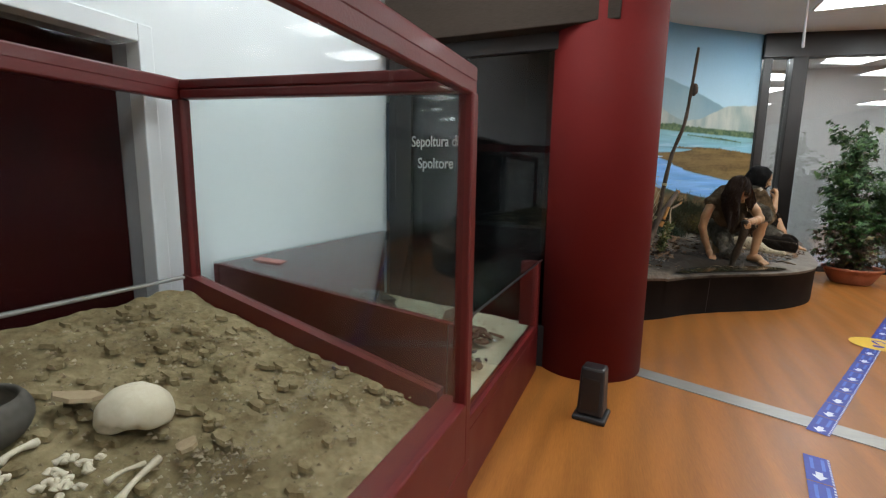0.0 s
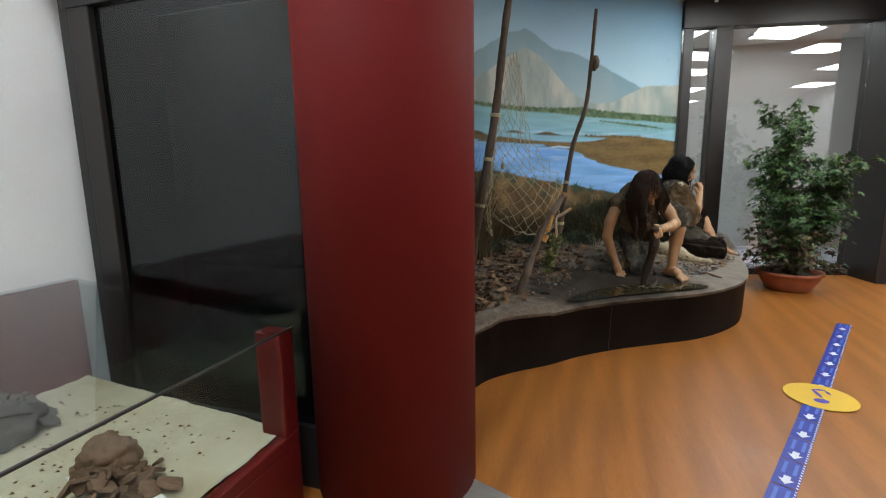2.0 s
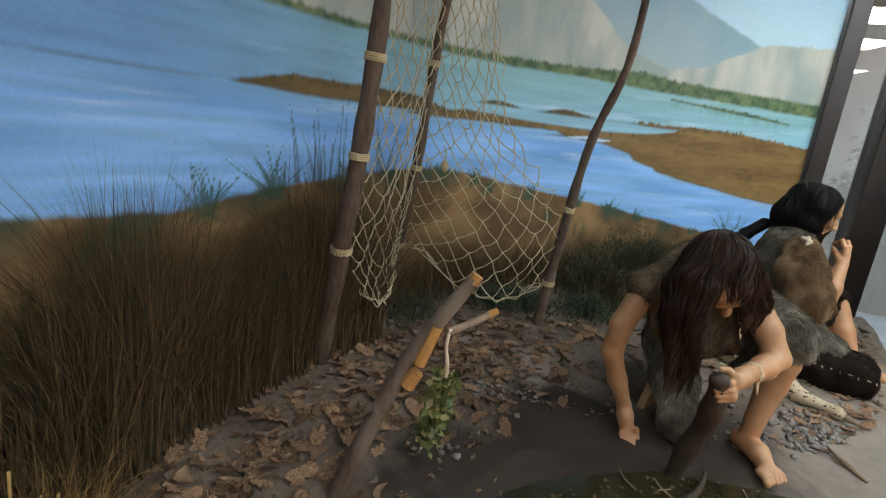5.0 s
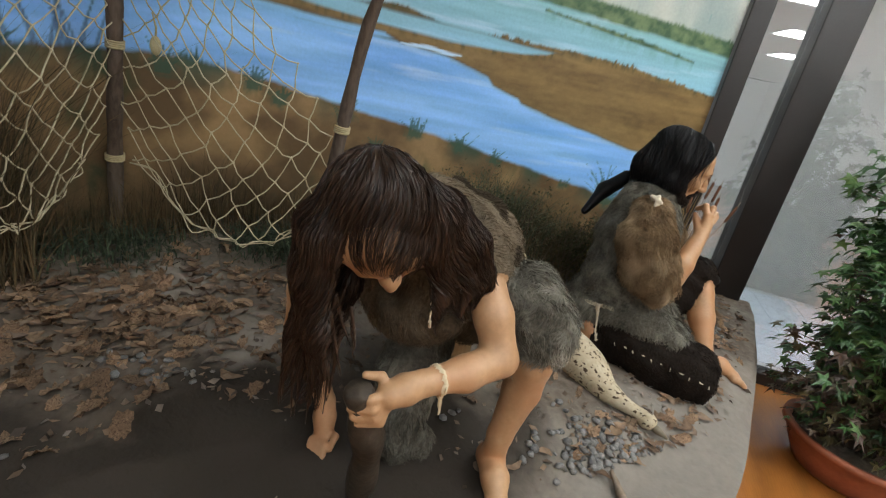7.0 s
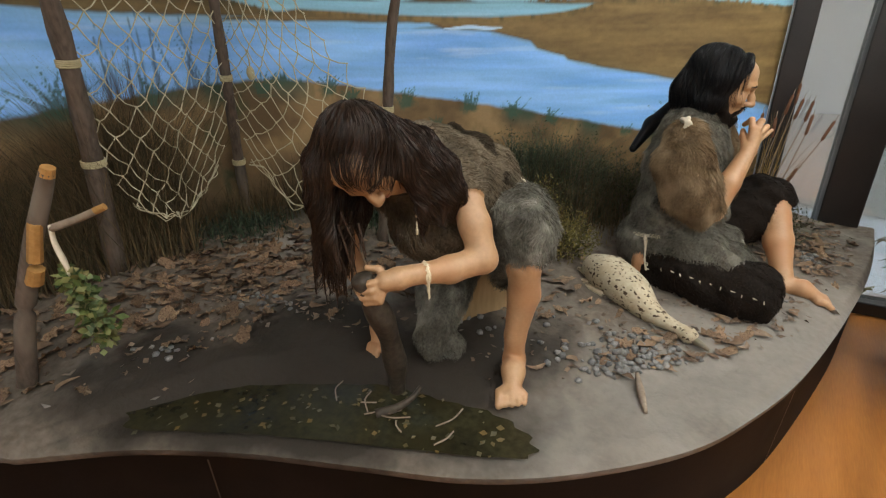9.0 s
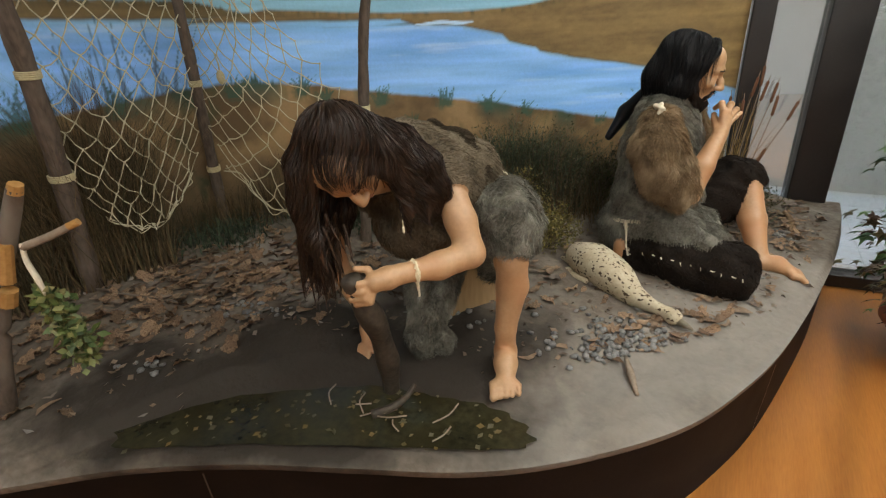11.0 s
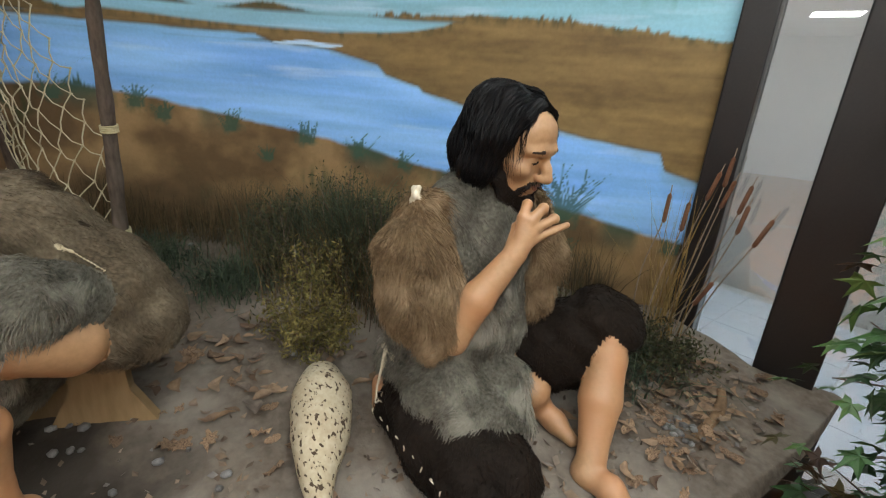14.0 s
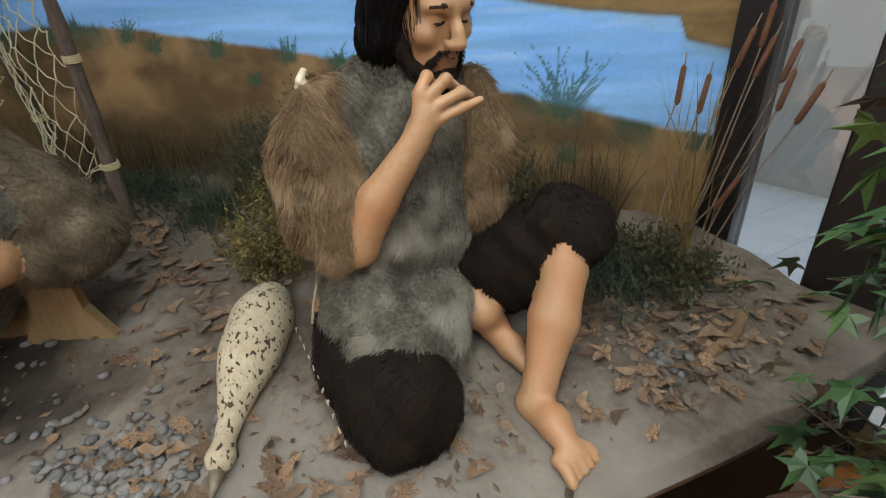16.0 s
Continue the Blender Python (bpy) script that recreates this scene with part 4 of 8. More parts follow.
M_BEARD = material("short_dark_beard", (0.014, 0.010, 0.008), (0.030, 0.021, 0.016), 40, 220, 0.75, 0.4, spec=0.15)
M_HAIRD = island_material("dark_brown_hair", [(0.010, 0.0058, 0.0036), (0.018, 0.0100, 0.0062), (0.028, 0.0155, 0.0095), (0.050, 0.028, 0.017)], 0.42, spec=0.25)
M_FURG = material("grey_fur", (0.046, 0.043, 0.034), (0.190, 0.178, 0.143), 14, 120, 0.9, 0.6, stain=(0.285, 0.268, 0.22), stain_scale=9, spec=0.1)
M_FURB = material("brown_fur", (0.085, 0.056, 0.030), (0.250, 0.172, 0.098), 16, 120, 0.9, 0.6, stain=(0.34, 0.245, 0.15), stain_scale=10, spec=0.1)
M_FURD = material("dark_fur", (0.007, 0.0050, 0.0038), (0.019, 0.0135, 0.0100), 14, 120, 0.85, 0.5, spec=0.1)
M_PELT = material("brown_pelt", (0.060, 0.046, 0.030), (0.180, 0.146, 0.100), 10, 120, 0.9, 0.6, stain=(0.055, 0.040, 0.026), stain_scale=6, spec=0.1)
M_STRIPE = material("dark_stripe_fur", (0.030, 0.022, 0.015), (0.070, 0.054, 0.036), 12, 120, 0.9, 0.5, spec=0.1)
M_CORD = material("cord", (0.48, 0.40, 0.26), (0.62, 0.54, 0.38), 40, 200, 0.85, 0.3)
M_BONE = material("bone", (0.52, 0.45, 0.33), (0.66, 0.60, 0.47), 14, 120, 0.6, 0.3, stain=(0.42, 0.34, 0.22))


def build_man():
    c = Clay((2.36, 4.90, 0.32), (3.40, 5.72, 1.10), 0.0050)
    h = Clay((2.55, 5.13, 0.92), (3.02, 5.55, 1.36), 0.0027)
    hc = (2.797, 5.340, 1.150)
    at, A = head(h, hc, (0.93, 0.16, -0.30), (0.3, 0, 1), 1.0)
    m = lambda g, P, r, k=0.02: h.limb(g, [at(*p) for p in P], r, k)
    # straight black hair to the jaw, parted over the forehead
    h.egg("hair", at(-0.034, 0, 0.032), (0.094, 0.085, 0.093), A, 0.02)
    for sd in (-1, 1):
        m("hair", [(0.030, 0.012 * sd, 0.110), (0.034, 0.050 * sd, 0.084), (0.014, 0.074 * sd, 0.034), (-0.006, 0.082 * sd, -0.045), (-0.012, 0.076 * sd, -0.150)], [0.014, 0.014, 0.018, 0.024, 0.009], 0.025)
        m("hair", [(-0.02, 0.05 * sd, 0.100), (-0.022, 0.080 * sd, 0.02), (-0.03, 0.084 * sd, -0.06), (-0.045, 0.072 * sd, -0.145)], [0.030, 0.032, 0.034, 0.016], 0.03)
    m("hair", [(-0.07, 0, 0.05), (-0.088, 0, -0.05), (-0.085, 0, -0.14)], [0.080, 0.074, 0.046], 0.03)
    c.limb("hair", [(2.62, 5.40, 1.06), (2.55, 5.41, 0.99), (2.50, 5.36, 0.89)], [0.03, 0.030, 0.016], 0.02)
    # short beard and moustache
    for sd in (-1, 1):
        m("beard", [(0.016, 0.064 * sd, -0.020), (0.022, 0.058 * sd, -0.060), (0.046, 0.036 * sd, -0.094), (0.062, 0.014 * sd, -0.108)], [0.011, 0.018, 0.021, 0.022], 0.015)
        m("beard", [(0.101, 0.005 * sd, -0.046), (0.091, 0.026 * sd, -0.050), (0.077, 0.037 * sd, -0.072), (0.062, 0.036 * sd, -0.096)], [0.0014, 0.0024, 0.0042, 0.010], 0.004)
    m("beard", [(0.070, 0, -0.096), (0.066, 0, -0.122)], [0.026, 0.018], 0.02)
    m("skin", [(-0.02, 0, -0.06), (-0.06, 0.0, -0.15)], [0.054, 0.060], 0.03)
    c.limb("skin", [at(-0.02, 0, -0.09), (2.72, 5.33, 1.0)], [0.050, 0.062], 0.03)
    # trunk in grey fur
    c.limb("grey", [(2.745, 5.16, 0.975), (2.72, 5.30, 1.0), (2.785, 5.43, 0.975)], [0.058, 0.085, 0.056], 0.05)
    c.egg("grey", (2.725, 5.29, 0.86), (0.150, 0.160, 0.17), None, 0.05)
    c.egg("grey", (2.735, 5.275, 0.70), (0.165, 0.185, 0.16), None, 0.05)
    c.egg("grey", (2.70, 5.26, 0.55), (0.175, 0.185, 0.13), None, 0.04)
    c.egg("grey", (2.70, 5.27, 0.47), (0.17, 0.17, 0.10), None, 0.03)
    # lap flap over the folded leg
    c.limb("grey", [(2.73, 5.165, 0.578), (2.85, 5.125, 0.580), (2.935, 5.105, 0.555)], [0.085, 0.078, 0.056], 0.03)
    c.limb("grey", [(2.80, 5.22, 0.56), (2.96, 5.17, 0.525)], [0.09, 0.075], 0.03)
    c.limb("grey", [(2.78, 5.29, 0.59), (2.90, 5.275, 0.565), (2.985, 5.245, 0.520)], [0.08, 0.066, 0.046], 0.03)
    # folded leg in dark fur
    c.limb("dark", [(2.72, 5.13, 0.485), (2.88, 5.105, 0.475), (3.025, 5.122, 0.455)], [0.085, 0.104, 0.116], 0.03)
    c.limb("dark", [(3.02, 5.10, 0.44), (2.85, 5.14, 0.42), (2.70, 5.10, 0.41)], [0.09, 0.07, 0.055], 0.04)
    c.limb("skin", [(2.85, 5.345, 0.585), (2.935, 5.372, 0.530), (2.935, 5.40, 0.485)], [0.052, 0.044, 0.034], 0.02)
    c.limb("skin", [(2.945, 5.402, 0.470), (3.00, 5.405, 0.455), (3.055, 5.405, 0.435)], [0.033, 0.027, 0.018], 0.02)
    c.limb("skin", [(2.66, 5.09, 0.50), (2.66, 5.085, 0.44)], [0.035, 0.03], 0.02)
    # raised leg: dark fur to the knee, bare shin and foot
    c.limb("dark", [(2.80, 5.38, 0.54), (2.93, 5.49, 0.64), (3.025, 5.545, 0.70)], [0.10, 0.098, 0.082], 0.04)
    c.limb("dark", [(2.95, 5.48, 0.60), (3.02, 5.50, 0.60)], [0.085, 0.055], 0.04)
    c.limb("dark", [(2.975, 5.555, 0.745), (3.035, 5.590, 0.715)], [0.060, 0.046], 0.03)
    c.limb("dark", [(2.99, 5.49, 0.70), (3.01, 5.50, 0.745), (3.03, 5.54, 0.765)], [0.050, 0.040, 0.030], 0.03)
    c.limb("skin", [(3.035, 5.520, 0.732), (3.060, 5.495, 0.65), (3.085, 5.45, 0.56), (3.125, 5.385, 0.45), (3.135, 5.36, 0.415)], [0.044, 0.047, 0.052, 0.034, 0.031], 0.012)
    foot(c, (3.125, 5.365, 0.412), (3.305, 5.352, 0.385), (0.07, 0.99, 0), 0.034)
    # sleeves in brown fur, bare forearm, hand at the mouth
    c.limb("brown", [(2.735, 5.135, 0.985), (2.745, 5.105, 0.90), (2.785, 5.105, 0.80), (2.835, 5.115, 0.745)], [0.062, 0.082, 0.088, 0.066], 0.04)
    c.limb("brown", [(2.80, 5.445, 0.985), (2.84, 5.455, 0.87), (2.85, 5.43, 0.74)], [0.052, 0.058, 0.050], 0.03)
    c.limb("skin", [(2.80, 5.12, 0.80), (2.868, 5.126, 0.733), (2.895, 5.168, 0.83), (2.926, 5.236, 0.930)], [0.037, 0.039, 0.038, 0.026], 0.012)
    # hand with its back outwards, fingers curled to the mouth, the little one stretched
    d = Clay((2.86, 5.19, 0.88), (3.01, 5.39, 1.08), 0.0025)
    d.limb("skin", [(2.921, 5.224, 0.912), (2.927, 5.240, 0.936), (2.934, 5.258, 0.975)], [0.0265, 0.024, 0.022], 0.012)
    fingers = (((2.924, 5.253, 1.014), (2.914, 5.276, 1.040), (2.893, 5.302, 1.021), 0.0105),
               ((2.938, 5.264, 1.010), (2.942, 5.298, 1.035), (2.922, 5.332, 1.016), 0.0108),
               ((2.947, 5.277, 0.995), (2.960, 5.318, 1.014), (2.946, 5.345, 1.004), 0.0100),
               ((2.950, 5.284, 0.974), (2.963, 5.317, 0.988), (2.976, 5.346, 1.000), 0.0086))
    for a, b, tip, r in fingers:
        d.limb("skin", [(2.932, 5.250, 0.955), a], [0.016, r * 1.18], 0.010)
        d.limb("skin", [a, b, tip], [r * 1.15, r, r * 0.80], 0.0025)
        d.egg("skin", np.array(b), (r * 1.12,) * 3, None, 0.004)
    d.limb("skin", [(2.916, 5.244, 0.955), (2.900, 5.268, 0.985), (2.893, 5.292, 1.000)], [0.017, 0.012, 0.009], 0.006)
    # cord at the waist and bone toggle at the shoulder
    ring = [(2.715 + 0.172 * math.cos(a), 5.265 + 0.180 * math.sin(a), 0.60 + 0.01 * math.sin(3 * a)) for a in np.linspace(0, 2 * math.pi, 25)]
    c.limb("cord", ring, [0.006] * 25, 0.003)
    c.limb("cord", [(2.665, 5.085, 0.60), (2.675, 5.066, 0.56), (2.682, 5.050, 0.52), (2.695, 5.040, 0.485)], [0.008, 0.0045, 0.004, 0.005], 0.003)
    c.limb("cord", [(2.718, 5.112, 1.048), (2.748, 5.094, 1.038)], [0.009, 0.008], 0.004)
    c.limb("cord", [(2.738, 5.108, 1.054), (2.735, 5.092, 1.024)], [0.008, 0.007], 0.004)
    for i in range(11):
        x = 2.755 + 0.033 * i
        c.limb("cord", [(x, 4.992 - 0.0006 * i, 0.527 - 0.0038 * i), (x + (0.013 if i % 2 else 0.003), 4.990 - 0.0006 * i, 0.527 - 0.0038 * i - (0.002 if i % 2 else 0.012))], [0.0034, 0.0026], 0.002)

    def flow(p, wob):
        rel = p - np.array(hc)
        d = np.stack([-0.05 + 0 * rel[:, 0], rel[:, 1] * 1.5, -1.0 + 0 * rel[:, 0]], 1) + wob * 0.22
        top = np.clip((rel[:, 2] - 0.02) / 0.08, 0, 1)[:, None]
        d = d * (1 - top) + top * np.stack([0.2 * np.sign(rel[:, 0]), np.sign(rel[:, 1]) * 1.0, -0.35 + 0 * rel[:, 0]], 1) + wob * 0.12
        return d / np.linalg.norm(d, axis=1)[:, None]

    mats = dict(skin=M_SKIN, hair=M_HAIRB, brow=M_BROW, lips=M_LIPS, beard=M_BEARD, grey=M_FURG, dark=M_FURD, brown=M_FURB, cord=M_BONE)
    return figure("mannequin", "bearded mannequin in grey and brown furs, seated, hand at mouth", [
        (c, dict(grey=(30000, 0.022, (0.1, -0.2, -1)), brown=(16000, 0.026, (0.25, -0.1, -1)), dark=(14000, 0.010, (0.6, -0.2, -0.5))), {}, None),
        (h, dict(beard=(5000, 0.009, (0.5, 0.0, -1))), dict(hair=(5200, 8, 0.013, flow, 0.0016, 0.0010)), lambda p: (p - np.array(hc)) @ A[2] > -0.06),
        (d, {}, {}, None)], mats, 21)


def build_woman():
    c = Clay((1.90, 3.78, 0.32), (2.78, 4.86, 1.24), 0.0050)
    h = Clay((2.08, 3.84, 0.66), (2.48, 4.28, 1.18), 0.0033)
    hc = (2.262, 4.012, 1.045)
    at, A = head(h, hc, (0.32, -0.30, -0.90), (-0.05, -0.85, 0.35), 0.93)
    h.egg("hair", at(-0.034, 0, 0.020), (0.090, 0.086, 0.102), A, 0.02)
    # locks falling round the face and over the shoulder
    locks = [
        [(2.225, 3.955, 1.095), (2.190, 3.930, 1.04), (2.190, 3.918, 0.97), (2.203, 3.912, 0.89), (2.228, 3.914, 0.82)],
        [(2.245, 3.945, 1.085), (2.222, 3.912, 1.02), (2.215, 3.902, 0.95), (2.228, 3.902, 0.87), (2.250, 3.912, 0.79)],
        [(2.205, 3.990, 1.09), (2.172, 3.965, 1.02), (2.170, 3.950, 0.94), (2.190, 3.938, 0.86), (2.212, 3.932, 0.74)],
        [(2.190, 4.025, 1.07), (2.158, 4.005, 0.99), (2.160, 3.990, 0.90), (2.182, 3.972, 0.81), (2.200, 3.962, 0.70)],
        [(2.195, 4.07, 1.05), (2.175, 4.07, 0.97), (2.185, 4.05, 0.89), (2.200, 4.03, 0.82)],
        [(2.280, 4.045, 1.10), (2.335, 4.085, 1.06), (2.380, 4.125, 1.005), (2.400, 4.135, 0.94), (2.398, 4.122, 0.87)],
        [(2.265, 4.080, 1.10), (2.325, 4.140, 1.065), (2.385, 4.165, 1.01), (2.415, 4.165, 0.955), (2.412, 4.148, 0.89)],
        [(2.295, 4.030, 1.085), (2.332, 4.068, 1.03), (2.352, 4.092, 0.97), (2.364, 4.095, 0.91), (2.360, 4.085, 0.85)],
        [(2.255, 4.09, 1.09), (2.250, 4.165, 1.075), (2.300, 4.195, 1.045), (2.360, 4.195, 1.015)],
    ]
    for L in locks:
        k = len(L)
        h.limb("hair", L, [0.032, 0.030, 0.024, 0.015, 0.004][:k - 1] + [0.004], 0.022)
    # fringe swept from the parting to the ear
    h.limb("hair", [(2.240, 3.960, 1.092), (2.285, 3.962, 1.050), (2.318, 4.000, 1.020), (2.345, 4.055, 1.0)], [0.020, 0.014, 0.013, 0.014], 0.02)
    h.limb("skin", [at(-0.04, 0, -0.02), (2.28, 4.13, 0.99)], [0.050, 0.054], 0.03)
    c.limb("skin", [(2.27, 4.09, 1.02), (2.28, 4.15, 0.99)], [0.050, 0.056], 0.03)
    # trunk in brown pelt, bent forward
    c.limb("pelt", [(2.09, 4.15, 0.93), (2.25, 4.20, 0.985), (2.385, 4.23, 0.945)], [0.062, 0.095, 0.062], 0.05)
    c.egg("pelt", (2.255, 4.27, 0.945), (0.155, 0.13, 0.135), None, 0.06)
    c.egg("pelt", (2.29, 4.40, 0.88), (0.155, 0.16, 0.165), None, 0.06)
    c.egg("pelt", (2.315, 4.525, 0.78), (0.145, 0.135, 0.140), None, 0.05)
    c.egg("pelt", (2.32, 4.555, 0.70), (0.155, 0.145, 0.10), None, 0.04)
    c.egg("pelt", (2.25, 4.25, 0.83), (0.13, 0.10, 0.13), None, 0.05)
    # stripes of darker fur across the back
    for t in (0.0, 0.34, 0.68):
        y = 4.34 + 0.13 * t / 0.68
        c.limb("stripe", [(2.15, y, 1.00 - 0.11 * t), (2.26, y + 0.02, 1.058 - 0.12 * t), (2.36, y + 0.03, 1.022 - 0.12 * t), (2.425, y + 0.03, 0.94 - 0.12 * t)], [0.010, 0.020, 0.020, 0.012], 0.02)
    # near leg: grey fur over the thigh, bare shin and foot
    c.limb("grey", [(2.39, 4.49, 0.80), (2.475, 4.385, 0.83), (2.53, 4.315, 0.83)], [0.088, 0.082, 0.066], 0.05)
    c.limb("grey", [(2.55, 4.30, 0.80), (2.50, 4.32, 0.73), (2.45, 4.35, 0.66)], [0.062, 0.05, 0.03], 0.03)
    c.limb("grey", [(2.545, 4.325, 0.825), (2.56, 4.305, 0.795)], [0.06, 0.048], 0.03)
    c.limb("skin", [(2.545, 4.305, 0.80), (2.545, 4.29, 0.735), (2.535, 4.315, 0.64), (2.517, 4.31, 0.50), (2.513, 4.318, 0.42)], [0.046, 0.043, 0.045, 0.031, 0.031], 0.012)
    c.limb("skin", [(2.53, 4.36, 0.79), (2.46, 4.46, 0.73)], [0.050, 0.066], 0.02)
    foot(c, (2.503, 4.338, 0.402), (2.592, 4.160, 0.372), (0.895, 0.445, 0), 0.036)
    # far leg knelt under grey fur
    c.limb("grey", [(2.22, 4.46, 0.68), (2.25, 4.32, 0.56), (2.285, 4.22, 0.455)], [0.092, 0.068, 0.050], 0.05)
    c.limb("grey", [(2.28, 4.23, 0.45), (2.32, 4.25, 0.43)], [0.052, 0.042], 0.03)
    # near arm
    c.limb("skin", [(2.395, 4.215, 0.945), (2.45, 4.19, 0.86), (2.487, 4.172, 0.785), (2.44, 4.095, 0.772), (2.385, 4.015, 0.772)], [0.043, 0.040, 0.036, 0.034, 0.023], 0.014)
    kn = np.array((2.352, 3.958, 0.768))
    fist(c, (2.385, 4.015, 0.772), kn, [(kn + (-0.018, -0.034, 0.004), kn + (-0.052, -0.040, -0.006)), (kn + (-0.012, -0.034, -0.014), kn + (-0.048, -0.044, -0.022)), (kn + (-0.006, -0.030, -0.030), kn + (-0.042, -0.042, -0.038)), (kn + (0.0, -0.022, -0.042), kn + (-0.034, -0.036, -0.052)), (kn + (-0.022, 0.004, 0.026), kn + (-0.044, -0.014, 0.030))])
    # far arm, hand propped on the soil
    c.limb("skin", [(2.085, 4.135, 0.92), (2.04, 4.12, 0.80), (2.025, 4.135, 0.69), (2.06, 4.16, 0.58), (2.098, 4.168, 0.49)], [0.041, 0.037, 0.034, 0.032, 0.023], 0.014)
    kn = np.array((2.118, 4.145, 0.425))
    fist(c, (2.098, 4.168, 0.49), kn, [(kn + (0.0 + 0.012 * i, -0.030, -0.012), kn + (0.004 + 0.014 * i, -0.046, -0.034)) for i in range(-1, 3)] + [(kn + (0.034, 0.0, 0.0), kn + (0.040, -0.03, -0.014))])
    # bracelet, necklace, belt
    br = np.array((2.405, 4.043, 0.772))
    ax = np.array((0.055, 0.08, 0.0))
    ax /= np.linalg.norm(ax)
    sd, up = np.array((ax[1], -ax[0], 0)), np.array((0, 0, 1.0))
    c.limb("cord", [br + 0.029 * (sd * math.cos(a) + up * math.sin(a)) for a in np.linspace(0, 2 * math.pi, 17)], [0.0032] * 17, 0.003)
    c.limb("cord", [br + sd * 0.02 - up * 0.03, br + sd * 0.025 - up * 0.055, br + sd * 0.028 - up * 0.06], [0.005, 0.0035, 0.003], 0.003)
    c.limb("cord", [(2.34, 4.09, 0.93), (2.355, 4.075, 0.88), (2.36, 4.07, 0.855)], [0.0025, 0.0025, 0.0045], 0.003)
    c.limb("cord", [(2.405, 4.43, 0.942), (2.43, 4.49, 0.915), (2.44, 4.54, 0.865)], [0.0038, 0.0036, 0.003], 0.003)

    def flow(p, wob):
        rel = p - np.array(hc)
        over = (rel[:, 1] > 0.05) & (rel[:, 2] > -0.12)
        curl = 0.26 * np.stack([np.sin(31 * p[:, 2] + 23 * p[:, 1]), np.sin(27 * p[:, 2] + 19 * p[:, 0] + 1), 0 * p[:, 0]], 1)
        d = curl + np.where(over[:, None], np.array([0.85, 0.25, -0.5]), np.stack([np.clip(rel[:, 0] * 6, -0.5, 0.5), np.clip(rel[:, 1] * 5, -0.4, 0.2), -1.0 + 0 * rel[:, 0]], 1)) + wob * 0.30
        return d / np.linalg.norm(d, axis=1)[:, None]

    # long strands that hang free below the curtain of hair
    sr = np.random.default_rng(8)
    for _ in range(46):
        x, y = sr.uniform(2.165, 2.235), sr.uniform(3.905, 4.0)
        b = np.array((x, y, sr.uniform(0.84, 0.92)))
        e = b + (sr.normal() * 0.012 + 0.012, sr.normal() * 0.012, -sr.uniform(0.08, 0.20))
        h.limb("hair", [b, (b + e) / 2 + sr.normal(size=3) * 0.006, e], [0.0045, 0.0034, 0.0017], 0.003)
    mats = dict(skin=M_SKIN, hair=M_HAIRD, brow=M_BROW, lips=M_LIPS, grey=M_FURG, pelt=M_PELT, stripe=M_STRIPE, cord=M_CORD)
    return figure("mannequin", "crouching long-haired mannequin in furs washing at the water's edge", [
        (c, dict(grey=(18000, 0.020, (0.3, -0.5, -0.8)), pelt=(22000, 0.014, (0.1, 0.5, -0.8)), stripe=(2500, 0.012, (0.1, 0.5, -0.8))), {}, None),
        (h, {}, dict(hair=(8000, 11, 0.014, flow, 0.0022, 0.0010)), lambda p: (p[:, 2] > 0.84) & ~((p[:, 0] > 2.36) & (p[:, 2] < 0.96)) & ~((p[:, 0] > 2.25) & (p[:, 1] < 4.05) & (p[:, 2] < 1.055)))], mats, 22)


build_man()
build_woman()

# ---------------------------------------------------------------- poles, net, branch
M_BARK = material("grey_brown_bark", (0.055, 0.040, 0.030), (0.13, 0.10, 0.078), 12, 90, 0.85, 0.7, stain=(0.17, 0.14, 0.11), stain_scale=7, stretch=(1, 1, 0.3))
M_CUTWOOD = material("fresh_cut_wood", (0.27, 0.135, 0.040), (0.40, 0.22, 0.075), 14, 90, 0.7, 0.3)
M_PALEBRANCH = material("pale_branch", (0.16, 0.12, 0.085), (0.28, 0.22, 0.165), 12, 90, 0.8, 0.5, stretch=(1, 1, 0.4))
M_OLDWOOD = material("old_split_wood", (0.11, 0.066, 0.034), (0.20, 0.125, 0.068), 14, 90, 0.75, 0.4, stretch=(1, 1, 0.4))
M_NET = material("net_twine", (0.34, 0.30, 0.19), (0.54, 0.49, 0.34), 30, 200, 0.9, 0.2)
M_TIE = material("pale_lashing", (0.34, 0.29, 0.16), (0.50, 0.44, 0.27), 40, 200, 0.9, 0.2)
M_DARKSTAKE = material("wet_dark_wood", (0.018, 0.014, 0.010), (0.060, 0.047, 0.034), 9, 70, 0.55, 0.9, spec=0.22)


def crooked(a, b, bends, n=14, seed=0):
    """A bent path from a to b."""
    r = np.random.default_rng(seed)
    a, b = np.array(a, float), np.array(b, float)
    t = np.linspace(0, 1, n)[:, None]
    off = np.zeros((n, 3))
    for k in range(1, 4):
        off += np.sin(np.pi * k * t) * r.normal(size=3) * bends / k
    return a + (b - a) * t + off


